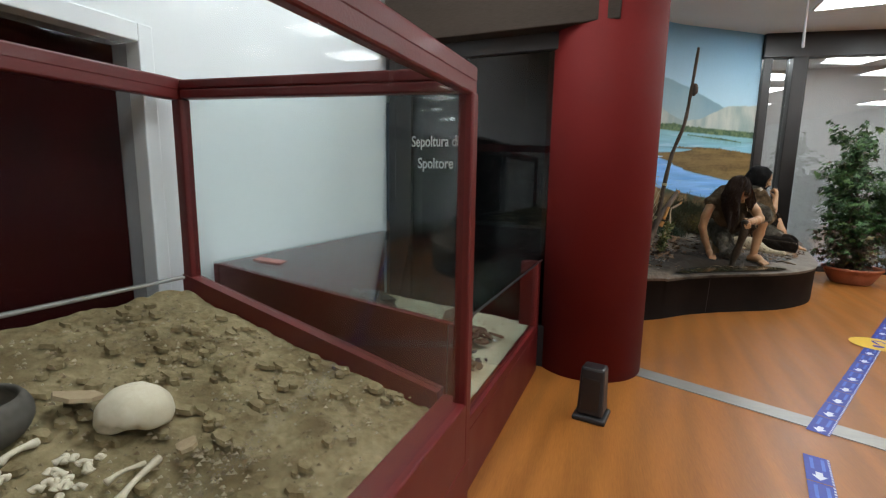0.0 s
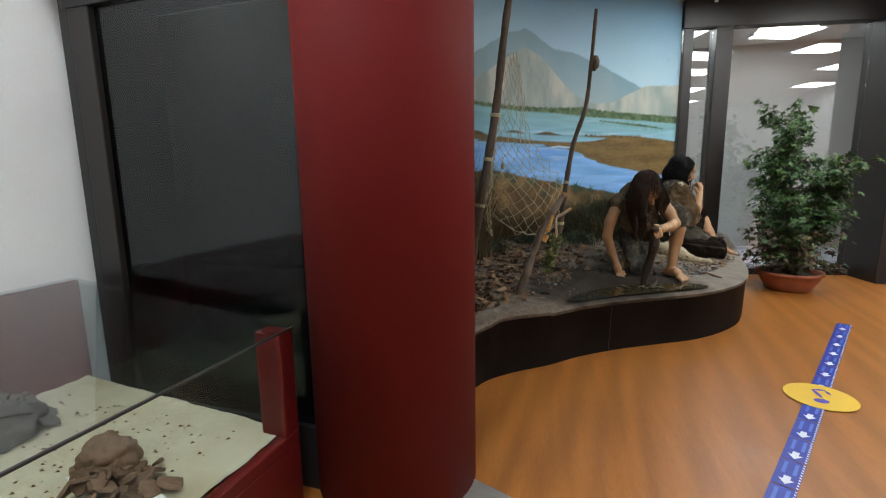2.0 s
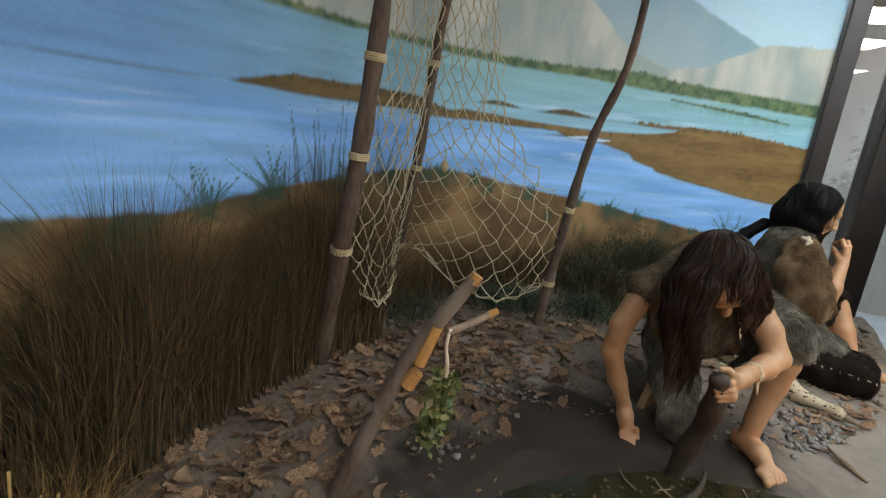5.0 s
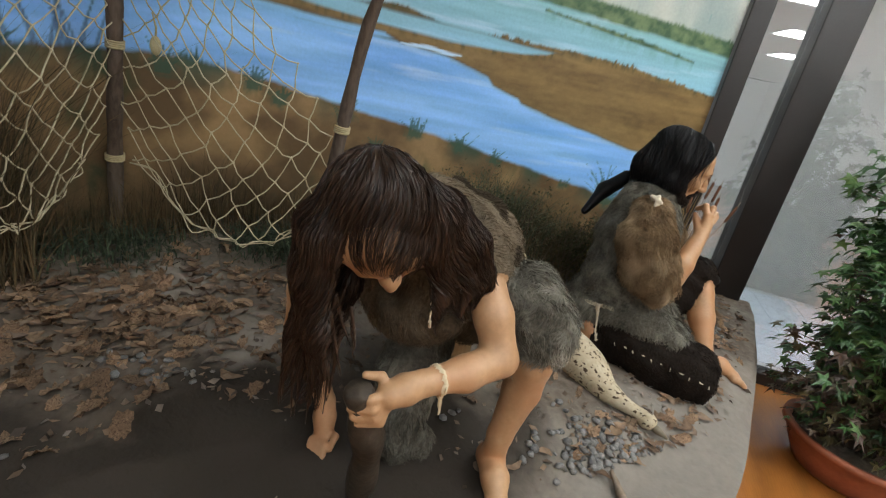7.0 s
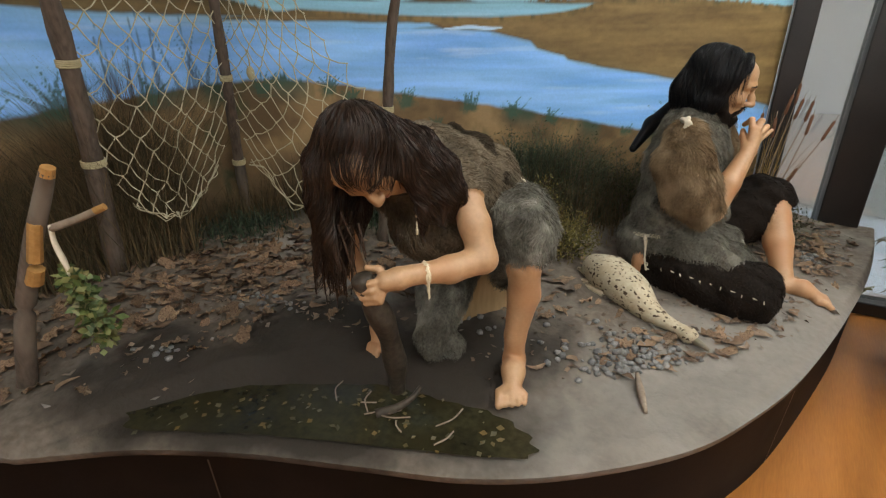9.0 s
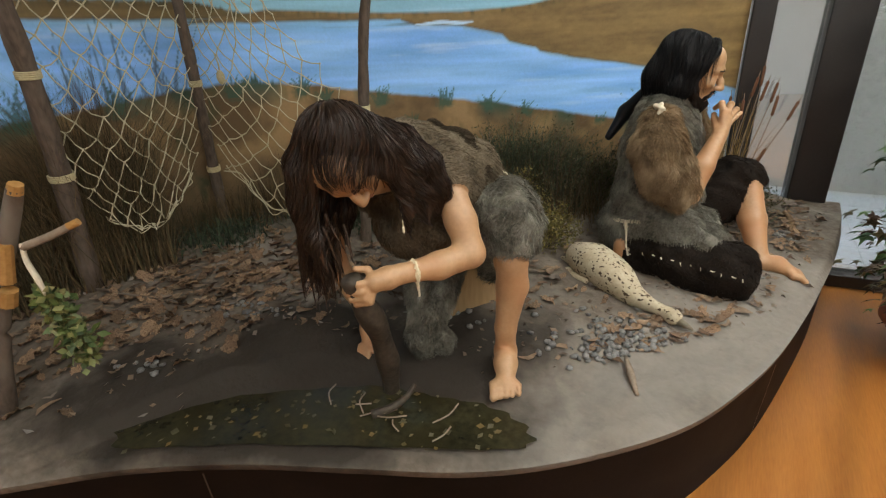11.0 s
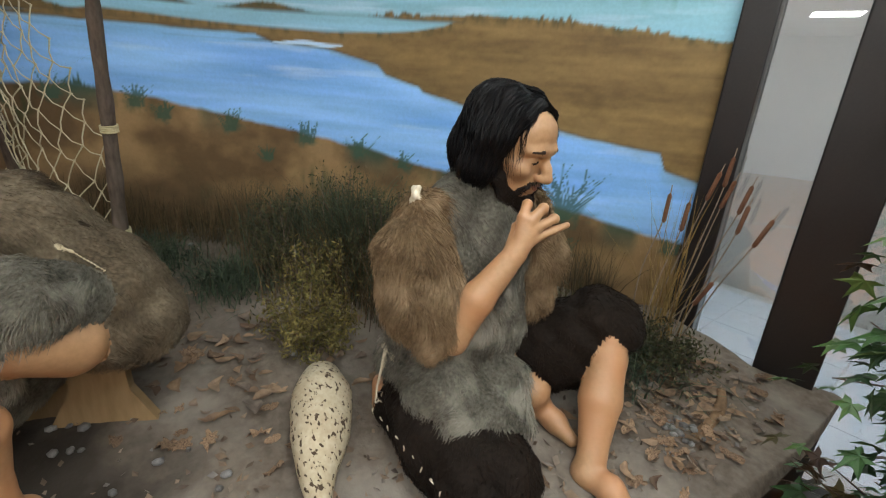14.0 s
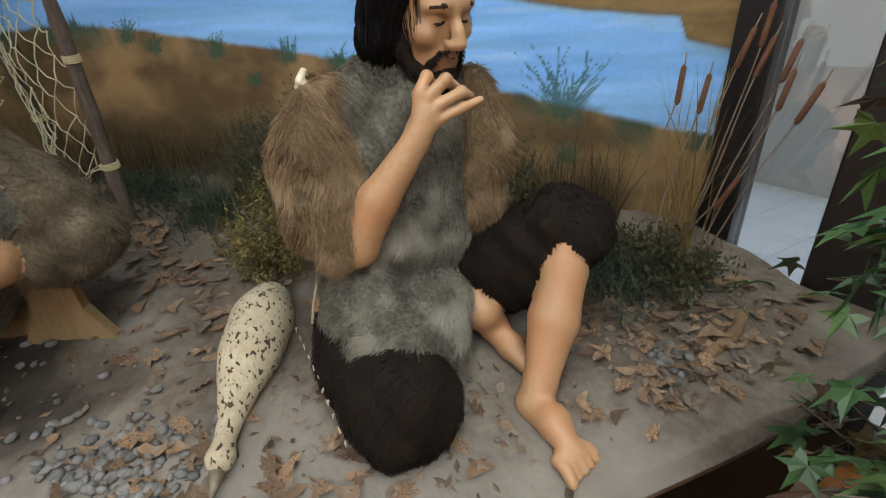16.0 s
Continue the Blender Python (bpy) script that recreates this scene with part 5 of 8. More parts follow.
def lashing(parent, p, r, axis, turns=4, mat=None):
    """A few turns of twine round a pole."""
    a = Vector(axis).normalized()
    s = a.cross(Vector((0.3, 0.8, 0.1))).normalized()
    u = a.cross(s)
    pts = []
    for k in range(turns * 12 + 1):
        th = 2 * math.pi * k / 12
        pts.append(Vector(p) + a * (0.006 * k / 12 - 0.003 * turns) + (s * math.cos(th) + u * math.sin(th)) * (r + 0.003))
    vs, fs = [], []
    tube(vs, fs, pts, 0.0035, 5)
    tube(vs, fs, [pts[-1], pts[-1] + Vector((0.01, -0.02, 0.004)), pts[-1] + Vector((0.02, -0.03, -0.012))], [0.003, 0.003, 0.002], 5)
    return raw("lashing", vs, fs, mat or M_TIE, parent, "pale twine lashing", smooth=True)


def pole(path, r0, r1, ties, label, knob=None):
    ob = thing("wooden_pole", label, "pole", group="net poles")
    vs, fs = [], []
    P = np.array(path)
    rad = np.linspace(r0, r1, len(P)) * (1 + 0.10 * np.sin(np.arange(len(P)) * 2.3))
    tube(vs, fs, P, rad, 12)
    raw("shaft", vs, fs, M_BARK, ob, smooth=True)
    d = P[-1] - P[0]
    for z in ties:
        i = int(np.argmin(np.abs(P[:, 2] - z)))
        lashing(ob, P[i] + d * ((z - P[i][2]) / d[2]), rad[i], d)
    if knob:
        bm = bmesh.new()
        bmesh.ops.create_icosphere(bm, subdivisions=3, radius=0.05, matrix=Matrix.Translation(knob) @ Matrix.Diagonal((0.7, 0.8, 1.25, 1)))
        for v in bm.verts:
            v.co += v.normal * 0.012 * noise.noise(v.co * 30)
        part("knot", bm, M_BARK, ob, "dark gnarled knot", smooth=True)
    return ob


pole(catmull([(1.06, 3.80, 0.50), (1.134, 3.805, 0.943), (1.19, 3.80, 1.26), (1.25, 3.78, 1.62), (1.30, 3.76, 2.05), (1.36, 3.73, 2.45)], 4), 0.034, 0.022, (0.943, 1.26, 1.55), "leaning grey-brown wooden pole with twine lashings")
pole(catmull([(1.00, 4.40, 0.50), (1.042, 4.38, 0.842), (1.113, 4.35, 1.201), (1.17, 4.33, 1.65), (1.24, 4.33, 2.15), (1.30, 4.30, 2.6)], 4), 0.024, 0.017, (0.842, 1.201, 1.62), "slim wooden pole carrying a knotted fishing net")
pole(catmull([(1.665, 4.635, 0.45), (1.70, 4.64, 0.75), (1.735, 4.648, 1.078), (1.785, 4.65, 1.40), (1.87, 4.66, 1.68), (1.90, 4.63, 2.0), (1.92, 4.56, 2.40)], 4), 0.025, 0.013, (0.73, 1.078), "thin crooked wooden pole with a dark knot near its top", (1.93, 4.64, 2.02))


def net(label, left, right, nu, nv, sag, seed, hem=True):
    """A hanging net of knotted diamonds between two edge lines."""
    r = np.random.default_rng(seed)
    L, _ = resample(catmull(left, 10), nv + 1)
    R, _ = resample(catmull(right, 10), nv + 1)
    N = np.zeros((nv + 1, nu + 1, 3))
    for j in range(nv + 1):
        for i in range(nu + 1):
            u = i / nu
            p = L[j] * (1 - u) + R[j] * u
            v = j / nv
            N[j, i] = p + np.array(sag) * math.sin(math.pi * u) * (0.25 + v) + r.normal(size=3) * 0.007
    ob = thing("fishing_net", label, "net", group="fishing nets")
    vs, fs, kv, kf = [], [], [], []
    for j in range(nv):
        for i in range(nu + 1):
            if (i + j) % 2:
                continue
            for di in (-1, 1):
                if 0 <= i + di <= nu:
                    a, b = N[j, i], N[j + 1, i + di]
                    m = (a + b) / 2 + np.array([0.004, -0.004, -0.006]) + r.normal(size=3) * 0.002
                    tube(vs, fs, [a, m, b], [0.0023, 0.0020, 0.0023], 4, close=False)
            tube(kv, kf, [N[j, i] - [0, 0, 0.004], N[j, i], N[j, i] + [0, 0, 0.004]], [0.001, 0.0052, 0.001], 5)
    tagged(raw("netting", vs, fs, M_NET, ob, smooth=True), kind="stuff")
    tagged(raw("knotting", kv, kf, M_NET, ob, smooth=True), kind="stuff")
    if hem:
        vs, fs = [], []
        for k in range(3):
            path = N[nv] + r.normal(size=(nu + 1, 3)) * 0.008
            tube(vs, fs, catmull(path, 3), 0.0022, 4)
        raw("hem", vs, fs, M_NET, ob, smooth=True)
    return ob


net("pale knotted fishing net slung between two poles", [(1.29, 3.77, 2.0), (1.21, 3.80, 1.40), (1.15, 3.82, 0.98), (1.18, 3.88, 0.76)], [(1.22, 4.33, 2.05), (1.13, 4.35, 1.35), (1.09, 4.32, 1.00), (1.09, 4.24, 0.84)], 14, 26, (0.04, -0.01, -0.07), 3)
net("pale fishing net hanging in folds down to the grass", [(1.22, 4.34, 2.1), (1.13, 4.36, 1.45), (1.09, 4.38, 1.05), (1.07, 4.42, 0.84)], [(1.33, 4.42, 2.1), (1.45, 4.52, 1.45), (1.71, 4.63, 1.06), (1.66, 4.62, 0.72)], 14, 26, (0.06, -0.05, -0.10), 4)
fl = thing("net_float", "small pale knotted float tied into the net", "net float", pose(1.225, 4.395, 1.218))
bm = bmesh.new()
bmesh.ops.create_icosphere(bm, subdivisions=2, radius=0.02, matrix=Matrix.Diagonal((0.8, 0.8, 1.4, 1)))
part("float", bm, M_TIE, fl, smooth=True)
vs, fs = [], []
tube(vs, fs, [(0, 0, 0.02), (0.003, 0, 0.05), (-0.012, 0, 0.09)], [0.003, 0.003, 0.002], 5)
raw("loop", vs, fs, M_TIE, fl, smooth=True)

# forked branch with a bundle of greenery
br = thing("forked_branch", "leaning trimmed branch with fresh orange cut ends", "branch")
vs, fs = [], []
tube(vs, fs, catmull([(1.42, 3.40, 0.36), (1.50, 3.44, 0.60), (1.57, 3.49, 0.80), (1.66, 3.535, 0.96), (1.70, 3.552, 1.025)], 6), np.linspace(0.026, 0.016, 25), 10)
raw("stem", vs, fs, M_BARK, br, smooth=True)
vs, fs = [], []
tube(vs, fs, catmull([(1.655, 3.533, 0.885), (1.70, 3.58, 0.905), (1.735, 3.618, 0.926)], 5), np.linspace(0.010, 0.009, 11), 8)
raw("side_branch", vs, fs, M_PALEBRANCH, br, smooth=True)
for nm, a, b, r in (("cut_end", (1.696, 3.55, 1.016), (1.706, 3.555, 1.036), 0.0165), ("cut_end", (1.728, 3.611, 0.922), (1.745, 3.628, 0.932), 0.0098), ("cut_face", (1.602, 3.492, 0.80), (1.632, 3.512, 0.90), 0.017), ("cut_face", (1.58, 3.48, 0.74), (1.60, 3.49, 0.78), 0.020)):
    vs, fs = [], []
    tube(vs, fs, [a, b], [r, r * 0.9], 9)
    raw(nm, vs, fs, M_CUTWOOD, br, "orange fresh-cut wood")
vs, fs = [], []
tube(vs, fs, catmull([(1.66, 3.533, 0.895), (1.655, 3.53, 0.85), (1.66, 3.535, 0.80), (1.655, 3.54, 0.76)], 5), np.linspace(0.006, 0.011, 16), 7, flat=np.linspace(0.004, 0.005, 16))
raw("bandage", vs, fs, M_BONE, br, "off-white tied strip", smooth=True)
M_MOSS = island_material("fresh_green_sprigs", [(0.030, 0.060, 0.014), (0.075, 0.115, 0.028), (0.16, 0.17, 0.055), (0.27, 0.24, 0.11)], 0.55)


def sprig_leaves(n, path, spread, size, seed):
    r = np.random.default_rng(seed)
    P, _ = resample(catmull(path, 8), 200)
    vs, fs = [], []
    for _ in range(n):
        c = P[r.integers(200)] + r.normal(size=3) * spread
        d = r.normal(size=3)
        d /= np.linalg.norm(d)
        s = np.cross(d, r.normal(size=3))
        s /= np.linalg.norm(s)
        L, w = size * r.uniform(0.6, 1.4), size * 0.35
        k = len(vs)
        vs += [c, c + d * L * 0.5 + s * w, c + d * L, c + d * L * 0.5 - s * w]
        fs.append((k, k + 1, k + 2, k + 3))
    return vs, fs


gb = thing("green_bundle", "bundle of fresh green sprigs hanging from the forked branch", "greenery bundle")
vs, fs = sprig_leaves(620, [(1.655, 3.54, 0.76), (1.64, 3.555, 0.68), (1.62, 3.57, 0.60), (1.61, 3.575, 0.53)], 0.0125, 0.028, 5)
raw("foliage", vs, fs, M_MOSS, gb)
vs, fs = [], []
tube(vs, fs, [(1.657, 3.54, 0.77), (1.64, 3.555, 0.68), (1.612, 3.574, 0.53)], [0.006, 0.005, 0.003], 6)
raw("stalk", vs, fs, M_PALEBRANCH, gb)

# dark stake under the hands, with its foot in the water
sk = thing("dark_stake", "wet dark wooden post standing in the shallow water", "post")
vs, fs = [], []
tube(vs, fs, catmull([(2.308, 3.925, 0.785), (2.310, 3.93, 0.76), (2.315, 3.95, 0.70), (2.315, 3.985, 0.62), (2.30, 4.02, 0.52), (2.285, 4.045, 0.43), (2.275, 4.055, 0.33)], 6), 0.030 * (0.6 + 0.45 * np.sin(np.linspace(0.2, 2.6, 37)) + 0.12 * np.sin(np.linspace(0, 19, 37))), 12)
raw("trunk", vs, fs, M_DARKSTAKE, sk, smooth=True)

# wooden seat block
st = thing("stool", "plain plywood seat prop under the crouching mannequin", "stool")
M_PLY = material("raw_plywood", (0.20, 0.13, 0.062), (0.29, 0.195, 0.10), 6, 60, 0.75, 0.2, stretch=(1, 1, 0.2))
for o, a in (((2.215, 4.42, 0.415), 62), ((2.30, 4.50, 0.415), 62)):
    m = pose(*o, 0, 0, a)
    P = [(-0.12, -0.014, 0), (0.12, -0.014, 0), (0.065, -0.014, 0.10), (0.05, -0.014, 0.30), (-0.05, -0.014, 0.30), (-0.065, -0.014, 0.10)]
    P = [m @ Vector(p) for p in P] + [m @ (Vector(p) + Vector((0, 0.028, 0))) for p in P]
    raw("side_panel", P, [(0, 1, 2, 3, 4, 5), (11, 10, 9, 8, 7, 6)] + [(i, i + 6, (i + 1) % 6 + 6, (i + 1) % 6) for i in range(6)], M_PLY, st)

# ---------------------------------------------------------------- stuffed bird
M_PLUMAGE = material("spotted_plumage", (0.33, 0.27, 0.175), (0.47, 0.41, 0.295), 12, 90, 0.85, 0.35)


def add_spots(m):
    n, l = m.node_tree.nodes, m.node_tree.links
    bs = n["Principled BSDF"]
    old = bs.inputs["Base Color"].links[0].from_socket
    tc = n.new("ShaderNodeTexCoord")
    mp = n.new("ShaderNodeMapping")
    mp.inputs["Rotation"].default_value = (0, 0, radians(28))
    mp.inputs["Scale"].default_value = (0.7, 1.25, 1.0)
    l.new(tc.outputs["Object"], mp.inputs[0])
    ns = n.new("ShaderNodeTexNoise")
    ns.inputs["Scale"].default_value = 85
    ns.inputs["Detail"].default_value = 2
    l.new(mp.outputs[0], ns.inputs["Vector"])
    rp = n.new("ShaderNodeValToRGB")
    rp.color_ramp.elements[0].position, rp.color_ramp.elements[1].position = 0.585, 0.635
    rp.color_ramp.elements[0].color, rp.color_ramp.elements[1].color = (0, 0, 0, 1), (1, 1, 1, 1)
    l.new(ns.outputs["Fac"], rp.inputs[0])
    mx = n.new("ShaderNodeMix")
    mx.data_type = "RGBA"
    mx.inputs[7].default_value = (0.06, 0.04, 0.025, 1)
    l.new(rp.outputs[0], mx.inputs[0])
    l.new(old, mx.inputs[6])
    l.new(mx.outputs[2], bs.inputs["Base Color"])


add_spots(M_PLUMAGE)
M_BEAK = material("horn_beak", (0.11, 0.09, 0.06), (0.20, 0.17, 0.12), 20, 90, 0.5, 0.2)
vs, fs = [], []
bird_path = catmull([(2.47, 5.00, 0.475), (2.535, 4.965, 0.475), (2.62, 4.925, 0.468), (2.70, 4.88, 0.445), (2.76, 4.845, 0.42), (2.82, 4.82, 0.408), (2.87, 4.80, 0.405), (2.91, 4.785, 0.398), (2.935, 4.775, 0.390)], 8)
k = np.linspace(0, 1, len(bird_path))
rad = np.interp(k, [0, 0.06, 0.2, 0.36, 0.52, 0.64, 0.76, 0.87, 0.95, 1], [0.012, 0.050, 0.079, 0.071, 0.042, 0.026, 0.021, 0.029, 0.022, 0.009])
tube(vs, fs, bird_path, rad, 28)
nb = len(fs)
tube(vs, fs, [(2.925, 4.778, 0.392), (2.955, 4.766, 0.386), (2.975, 4.758, 0.380)], [0.015, 0.011, 0.004], 10)
nk = len(fs)
for o, s in (((2.40, 5.03, 0.435), 0), ((2.425, 4.965, 0.42), 1)):
    base = np.array((2.53, 4.955 - 0.03 * s, 0.445 - 0.02 * s))
    tube(vs, fs, [base, (base + o) / 2, o], [0.040, 0.034, 0.012], 12, flat=[0.016, 0.012, 0.005])
tube(vs, fs, [(2.60, 4.90, 0.415), (2.50, 4.92, 0.415), (2.40, 4.97, 0.415)], [0.05, 0.035, 0.01], 12, flat=[0.022, 0.014, 0.005])
bird = raw("stuffed_bird", vs, fs, [M_PLUMAGE, M_BEAK], smooth=True)
for i in range(nb, nk):
    bird.data.polygons[i].material_index = 1
tagged(bird, "stuffed spotted game bird lying on the soil", "stuffed bird")

# ---------------------------------------------------------------- leaves, stones, wood on the soil
M_LEAF = material("dead_leaf", (0.115, 0.070, 0.042), (0.29, 0.195, 0.120), 9, 70, 0.8, 0.5, stain=(0.080, 0.046, 0.030), stain_scale=14, obj_random=0.45)
M_PEBBLE = material("grey_pebble", (0.10, 0.098, 0.095), (0.20, 0.195, 0.185), 10, 80, 0.7, 0.3, obj_random=0.35)
lr = np.random.default_rng(11)


def leaf_mesh(kind):
    """A curled dead leaf, smooth or lobed, about 1 long."""
    r = np.random.default_rng(100 + kind)
    n = 22
    vs = [(0, 0, 0.05)]
    for i in range(n):
        th = 2 * math.pi * i / n
        rad = 0.5 * (0.62 + 0.38 * abs(math.cos(th)))
        if kind % 3 == 1:
            rad *= 0.86 + 0.18 * math.cos(5 * th) ** 2
        if kind % 3 == 2:
            rad *= 0.85 + 0.20 * math.sin(7 * th + kind)
        x, y = rad * math.cos(th), rad * math.sin(th) * 0.85
        z = 0.22 * (abs(y) * 1.4) ** 1.5 + 0.16 * math.sin(3 * x + kind) * x + 0.06 * r.normal()
        vs.append((x, y, z))
    fs = [(0, 1 + i, 1 + (i + 1) % n) for i in range(n)]
    mesh = bpy.data.meshes.new("leaf")
    mesh.from_pydata(vs, [], fs)
    mesh.materials.append(M_LEAF)
    mesh.polygons.foreach_set("use_smooth", [True] * len(fs))
    return mesh


def pebble_mesh(kind):
    bm = bmesh.new()
    bmesh.ops.create_icosphere(bm, subdivisions=1, radius=0.5)
    for v in bm.verts:
        v.co *= 1 + 0.25 * noise.noise(v.co * 1.7 + Vector((kind * 7.1, 0, 0)))
        v.co.z *= 0.55
    mesh = bpy.data.meshes.new("pebble")
    bm.to_mesh(mesh)
    bm.free()
    mesh.materials.append(M_PEBBLE)
    mesh.polygons.foreach_set("use_smooth", [True] * len(mesh.polygons))
    return mesh


LEAVES, PEBBLES = [leaf_mesh(i) for i in range(7)], [pebble_mesh(i) for i in range(6)]


def scatter(parent, name, meshes, pts, size, tilt, lift):
    for x, y in pts:
        ob = new(name, meshes[lr.integers(len(meshes))])
        s = size * lr.uniform(0.55, 1.35)
        z = ground(x, y) + lift * s
        ob.parent = parent
        ob.matrix_basis = pose(x, y, z, lr.normal() * tilt, lr.normal() * tilt, lr.uniform(0, 360)) @ Matrix.Diagonal((s, s * lr.uniform(0.7, 1.0), s, 1))


def spread(n, c, sx, sy, turn=35):
    p = lr.normal(size=(n, 2)) * (sx, sy)
    a = radians(turn)
    return [(c[0] + x * math.cos(a) - y * math.sin(a), c[1] + x * math.sin(a) + y * math.cos(a)) for x, y in p]


litter = thing("leaf_litter", "scattered curled brown dead leaves on the soil", "dead leaves")
rim_line = np.asarray(FRONT)[::4]
inside = lambda P: [(x, y) for x, y in P if np.hypot(rim_line[:, 0] - x, rim_line[:, 1] - y).min() > 0.085 and y > np.interp(x, rim_line[3:, 0], rim_line[3:, 1]) and 0.209 - 0.139 * x + 0.1177 * y > 0.352 and x < 3.4 and math.hypot(x - 2.3, y - 4.0) > 0.28 and math.hypot((x - 2.05) * 0.8, y - 3.88) > 0.24]
scatter(litter, "leaf", LEAVES, inside(spread(150, (1.32, 4.10), 0.30, 0.14, 50)) + inside(spread(40, (1.34, 3.66), 0.24, 0.12, 40)) + inside(spread(48, (1.72, 4.42), 0.24, 0.13, 40)) + inside(spread(26, (1.55, 3.95), 0.16, 0.10)) + inside(spread(9, (1.36, 3.42), 0.18, 0.09, 45)) + inside(spread(110, (1.22, 3.22), 0.24, 0.085, 85)), 0.066, 18, 0.12)
scatter(litter, "leaf", LEAVES, inside(spread(42, (3.17, 5.80), 0.16, 0.10, 80)) + inside(spread(22, (3.02, 4.95), 0.18, 0.07, 65)) + inside(spread(22, (2.88, 4.55), 0.14, 0.08, 50)) + inside(spread(18, (2.55, 4.75), 0.2, 0.12, 40)), 0.058, 14, 0.10)
stones = thing("pebbles", "small grey rounded pebbles lying on the soil", "pebbles")
scatter(stones, "pebble", PEBBLES, inside(spread(215, (2.80, 4.57), 0.105, 0.07, 35)), 0.026, 12, 0.2)
scatter(stones, "pebble", PEBBLES, inside(spread(22, (3.225, 5.68), 0.035, 0.03)) + inside(spread(34, (1.66, 4.04), 0.055, 0.03)) + inside(spread(8, (1.60, 3.71), 0.04, 0.02)) + inside(spread(10, (2.35, 4.45), 0.10, 0.05)) + inside(spread(10, (3.0, 5.25), 0.03, 0.03)) + inside(spread(18, (2.2, 4.8), 0.6, 0.25)), 0.026, 12, 0.2)
# fine litter nobody could count
vs, fs = [], []
for x, y in inside(spread(360, (1.40, 4.10), 0.34, 0.16, 45)) + inside(spread(150, (1.22, 3.30), 0.26, 0.09, 85)) + inside(spread(120, (3.15, 5.72), 0.15, 0.12, 75)) + inside(spread(70, (2.95, 4.75), 0.28, 0.09, 55)) + inside(spread(90, (2.3, 4.85), 0.22, 0.12, 40)):
    a, L, w = lr.uniform(0, 6.28), lr.uniform(0.03, 0.075), lr.uniform(0.14, 0.30)
    d = np.array([math.cos(a), math.sin(a)])
    sd = np.array([-d[1], d[0]])
    z, curl, kk = ground(x, y) + 0.004, lr.uniform(0.2, 0.9), len(vs)
    for i in range(5):
        u = i / 4 - 0.5
        hw = L * w * (1 - (2 * u) ** 2 * 0.8) * lr.uniform(0.75, 1.2)
        bend = sd * L * 0.25 * (u * u * 4) * (1 if w > 0.2 else -1)
        c0 = np.array([x, y]) + d * L * u + bend
        zz = z + L * 0.35 * curl * u * u * 2 + lr.uniform(0, 0.003)
        vs += [(*(c0 - sd * hw), zz + hw * curl * 0.9), (*c0, zz), (*(c0 + sd * hw), zz + hw * curl * 0.9 * lr.uniform(0.3, 1.2))]
    for i in range(4):
        fs += [(kk + 3 * i, kk + 3 * i + 1, kk + 3 * i + 4, kk + 3 * i + 3), (kk + 3 * i + 1, kk + 3 * i + 2, kk + 3 * i + 5, kk + 3 * i + 4)]
M_CURLS = island_material("curled_leaf", [(0.075, 0.046, 0.030), (0.16, 0.105, 0.066), (0.26, 0.175, 0.110), (0.13, 0.105, 0.085), (0.21, 0.130, 0.072)], 0.8, spec=0.25, stretch_noise=45.0)
tagged(raw("curled_leaves", vs, fs, M_CURLS, smooth=True), "narrow curled dry leaves and bark flakes on the soil", "dead leaves", kind="stuff")
vs, fs = [], []
for x, y in inside(spread(900, (1.55, 4.1), 0.42, 0.22, 45)) + inside(spread(500, (2.9, 5.0), 0.5, 0.14, 62)) + inside(spread(260, (3.2, 5.8), 0.14, 0.16, 70)):
    a, L = lr.uniform(0, 6.28), lr.uniform(0.008, 0.035)
    d, z, w = np.array([math.cos(a), math.sin(a)]), ground(x, y) + 0.004, lr.uniform(0.15, 0.4)
    s = np.array([-d[1], d[0]]) * L * w
    kk = len(vs)
    q = np.array([x, y])
    vs += [(*(q - d * L / 2), z + lr.uniform(0, 0.006)), (*(q + s), z + lr.uniform(0, 0.012)), (*(q + d * L / 2), z + lr.uniform(0, 0.01)), (*(q - s), z)]
    fs.append((kk, kk + 1, kk + 2, kk + 3))
M_BITS = island_material("leaf_crumbs", [(0.05, 0.035, 0.025), (0.12, 0.08, 0.05), (0.20, 0.14, 0.09), (0.14, 0.13, 0.12)], 0.8)
tagged(raw("litter_crumbs", vs, fs, M_BITS), "fine crumbs of dead leaves and chips on the soil", "litter", kind="stuff")

for lab, P, r, mt in (("short gnarled piece of firewood on the soil", [(3.245, 5.705, 0.425), (3.25, 5.78, 0.44), (3.245, 5.86, 0.452), (3.22, 5.93, 0.47)], (0.014, 0.016, 0.017, 0.012), M_OLDWOOD),
                      ("crooked dry stick lying among dead leaves", [(3.08, 5.76, 0.445), (3.13, 5.82, 0.455), (3.18, 5.93, 0.465)], (0.012, 0.013, 0.009), M_BARK),
                      ("flat strip of bark lying on the soil", [(2.82, 4.53, 0.362), (2.85, 4.46, 0.358), (2.885, 4.38, 0.355)], (0.006, 0.012, 0.006), M_PALEBRANCH),
                      ("long thin twig lying among dead leaves", [(0.95, 3.75, 0.53), (1.2, 3.83, 0.51), (1.42, 3.92, 0.488)], (0.005, 0.005, 0.003), M_BARK)):
    lg = thing("stick", lab, "stick")
    vs, fs = [], []
    tube(vs, fs, catmull(P, 5), np.interp(np.linspace(0, 1, 5 * (len(P) - 1) + 1), np.linspace(0, 1, len(r)), r), 9)
    raw("wood", vs, fs, mt, lg, smooth=True)

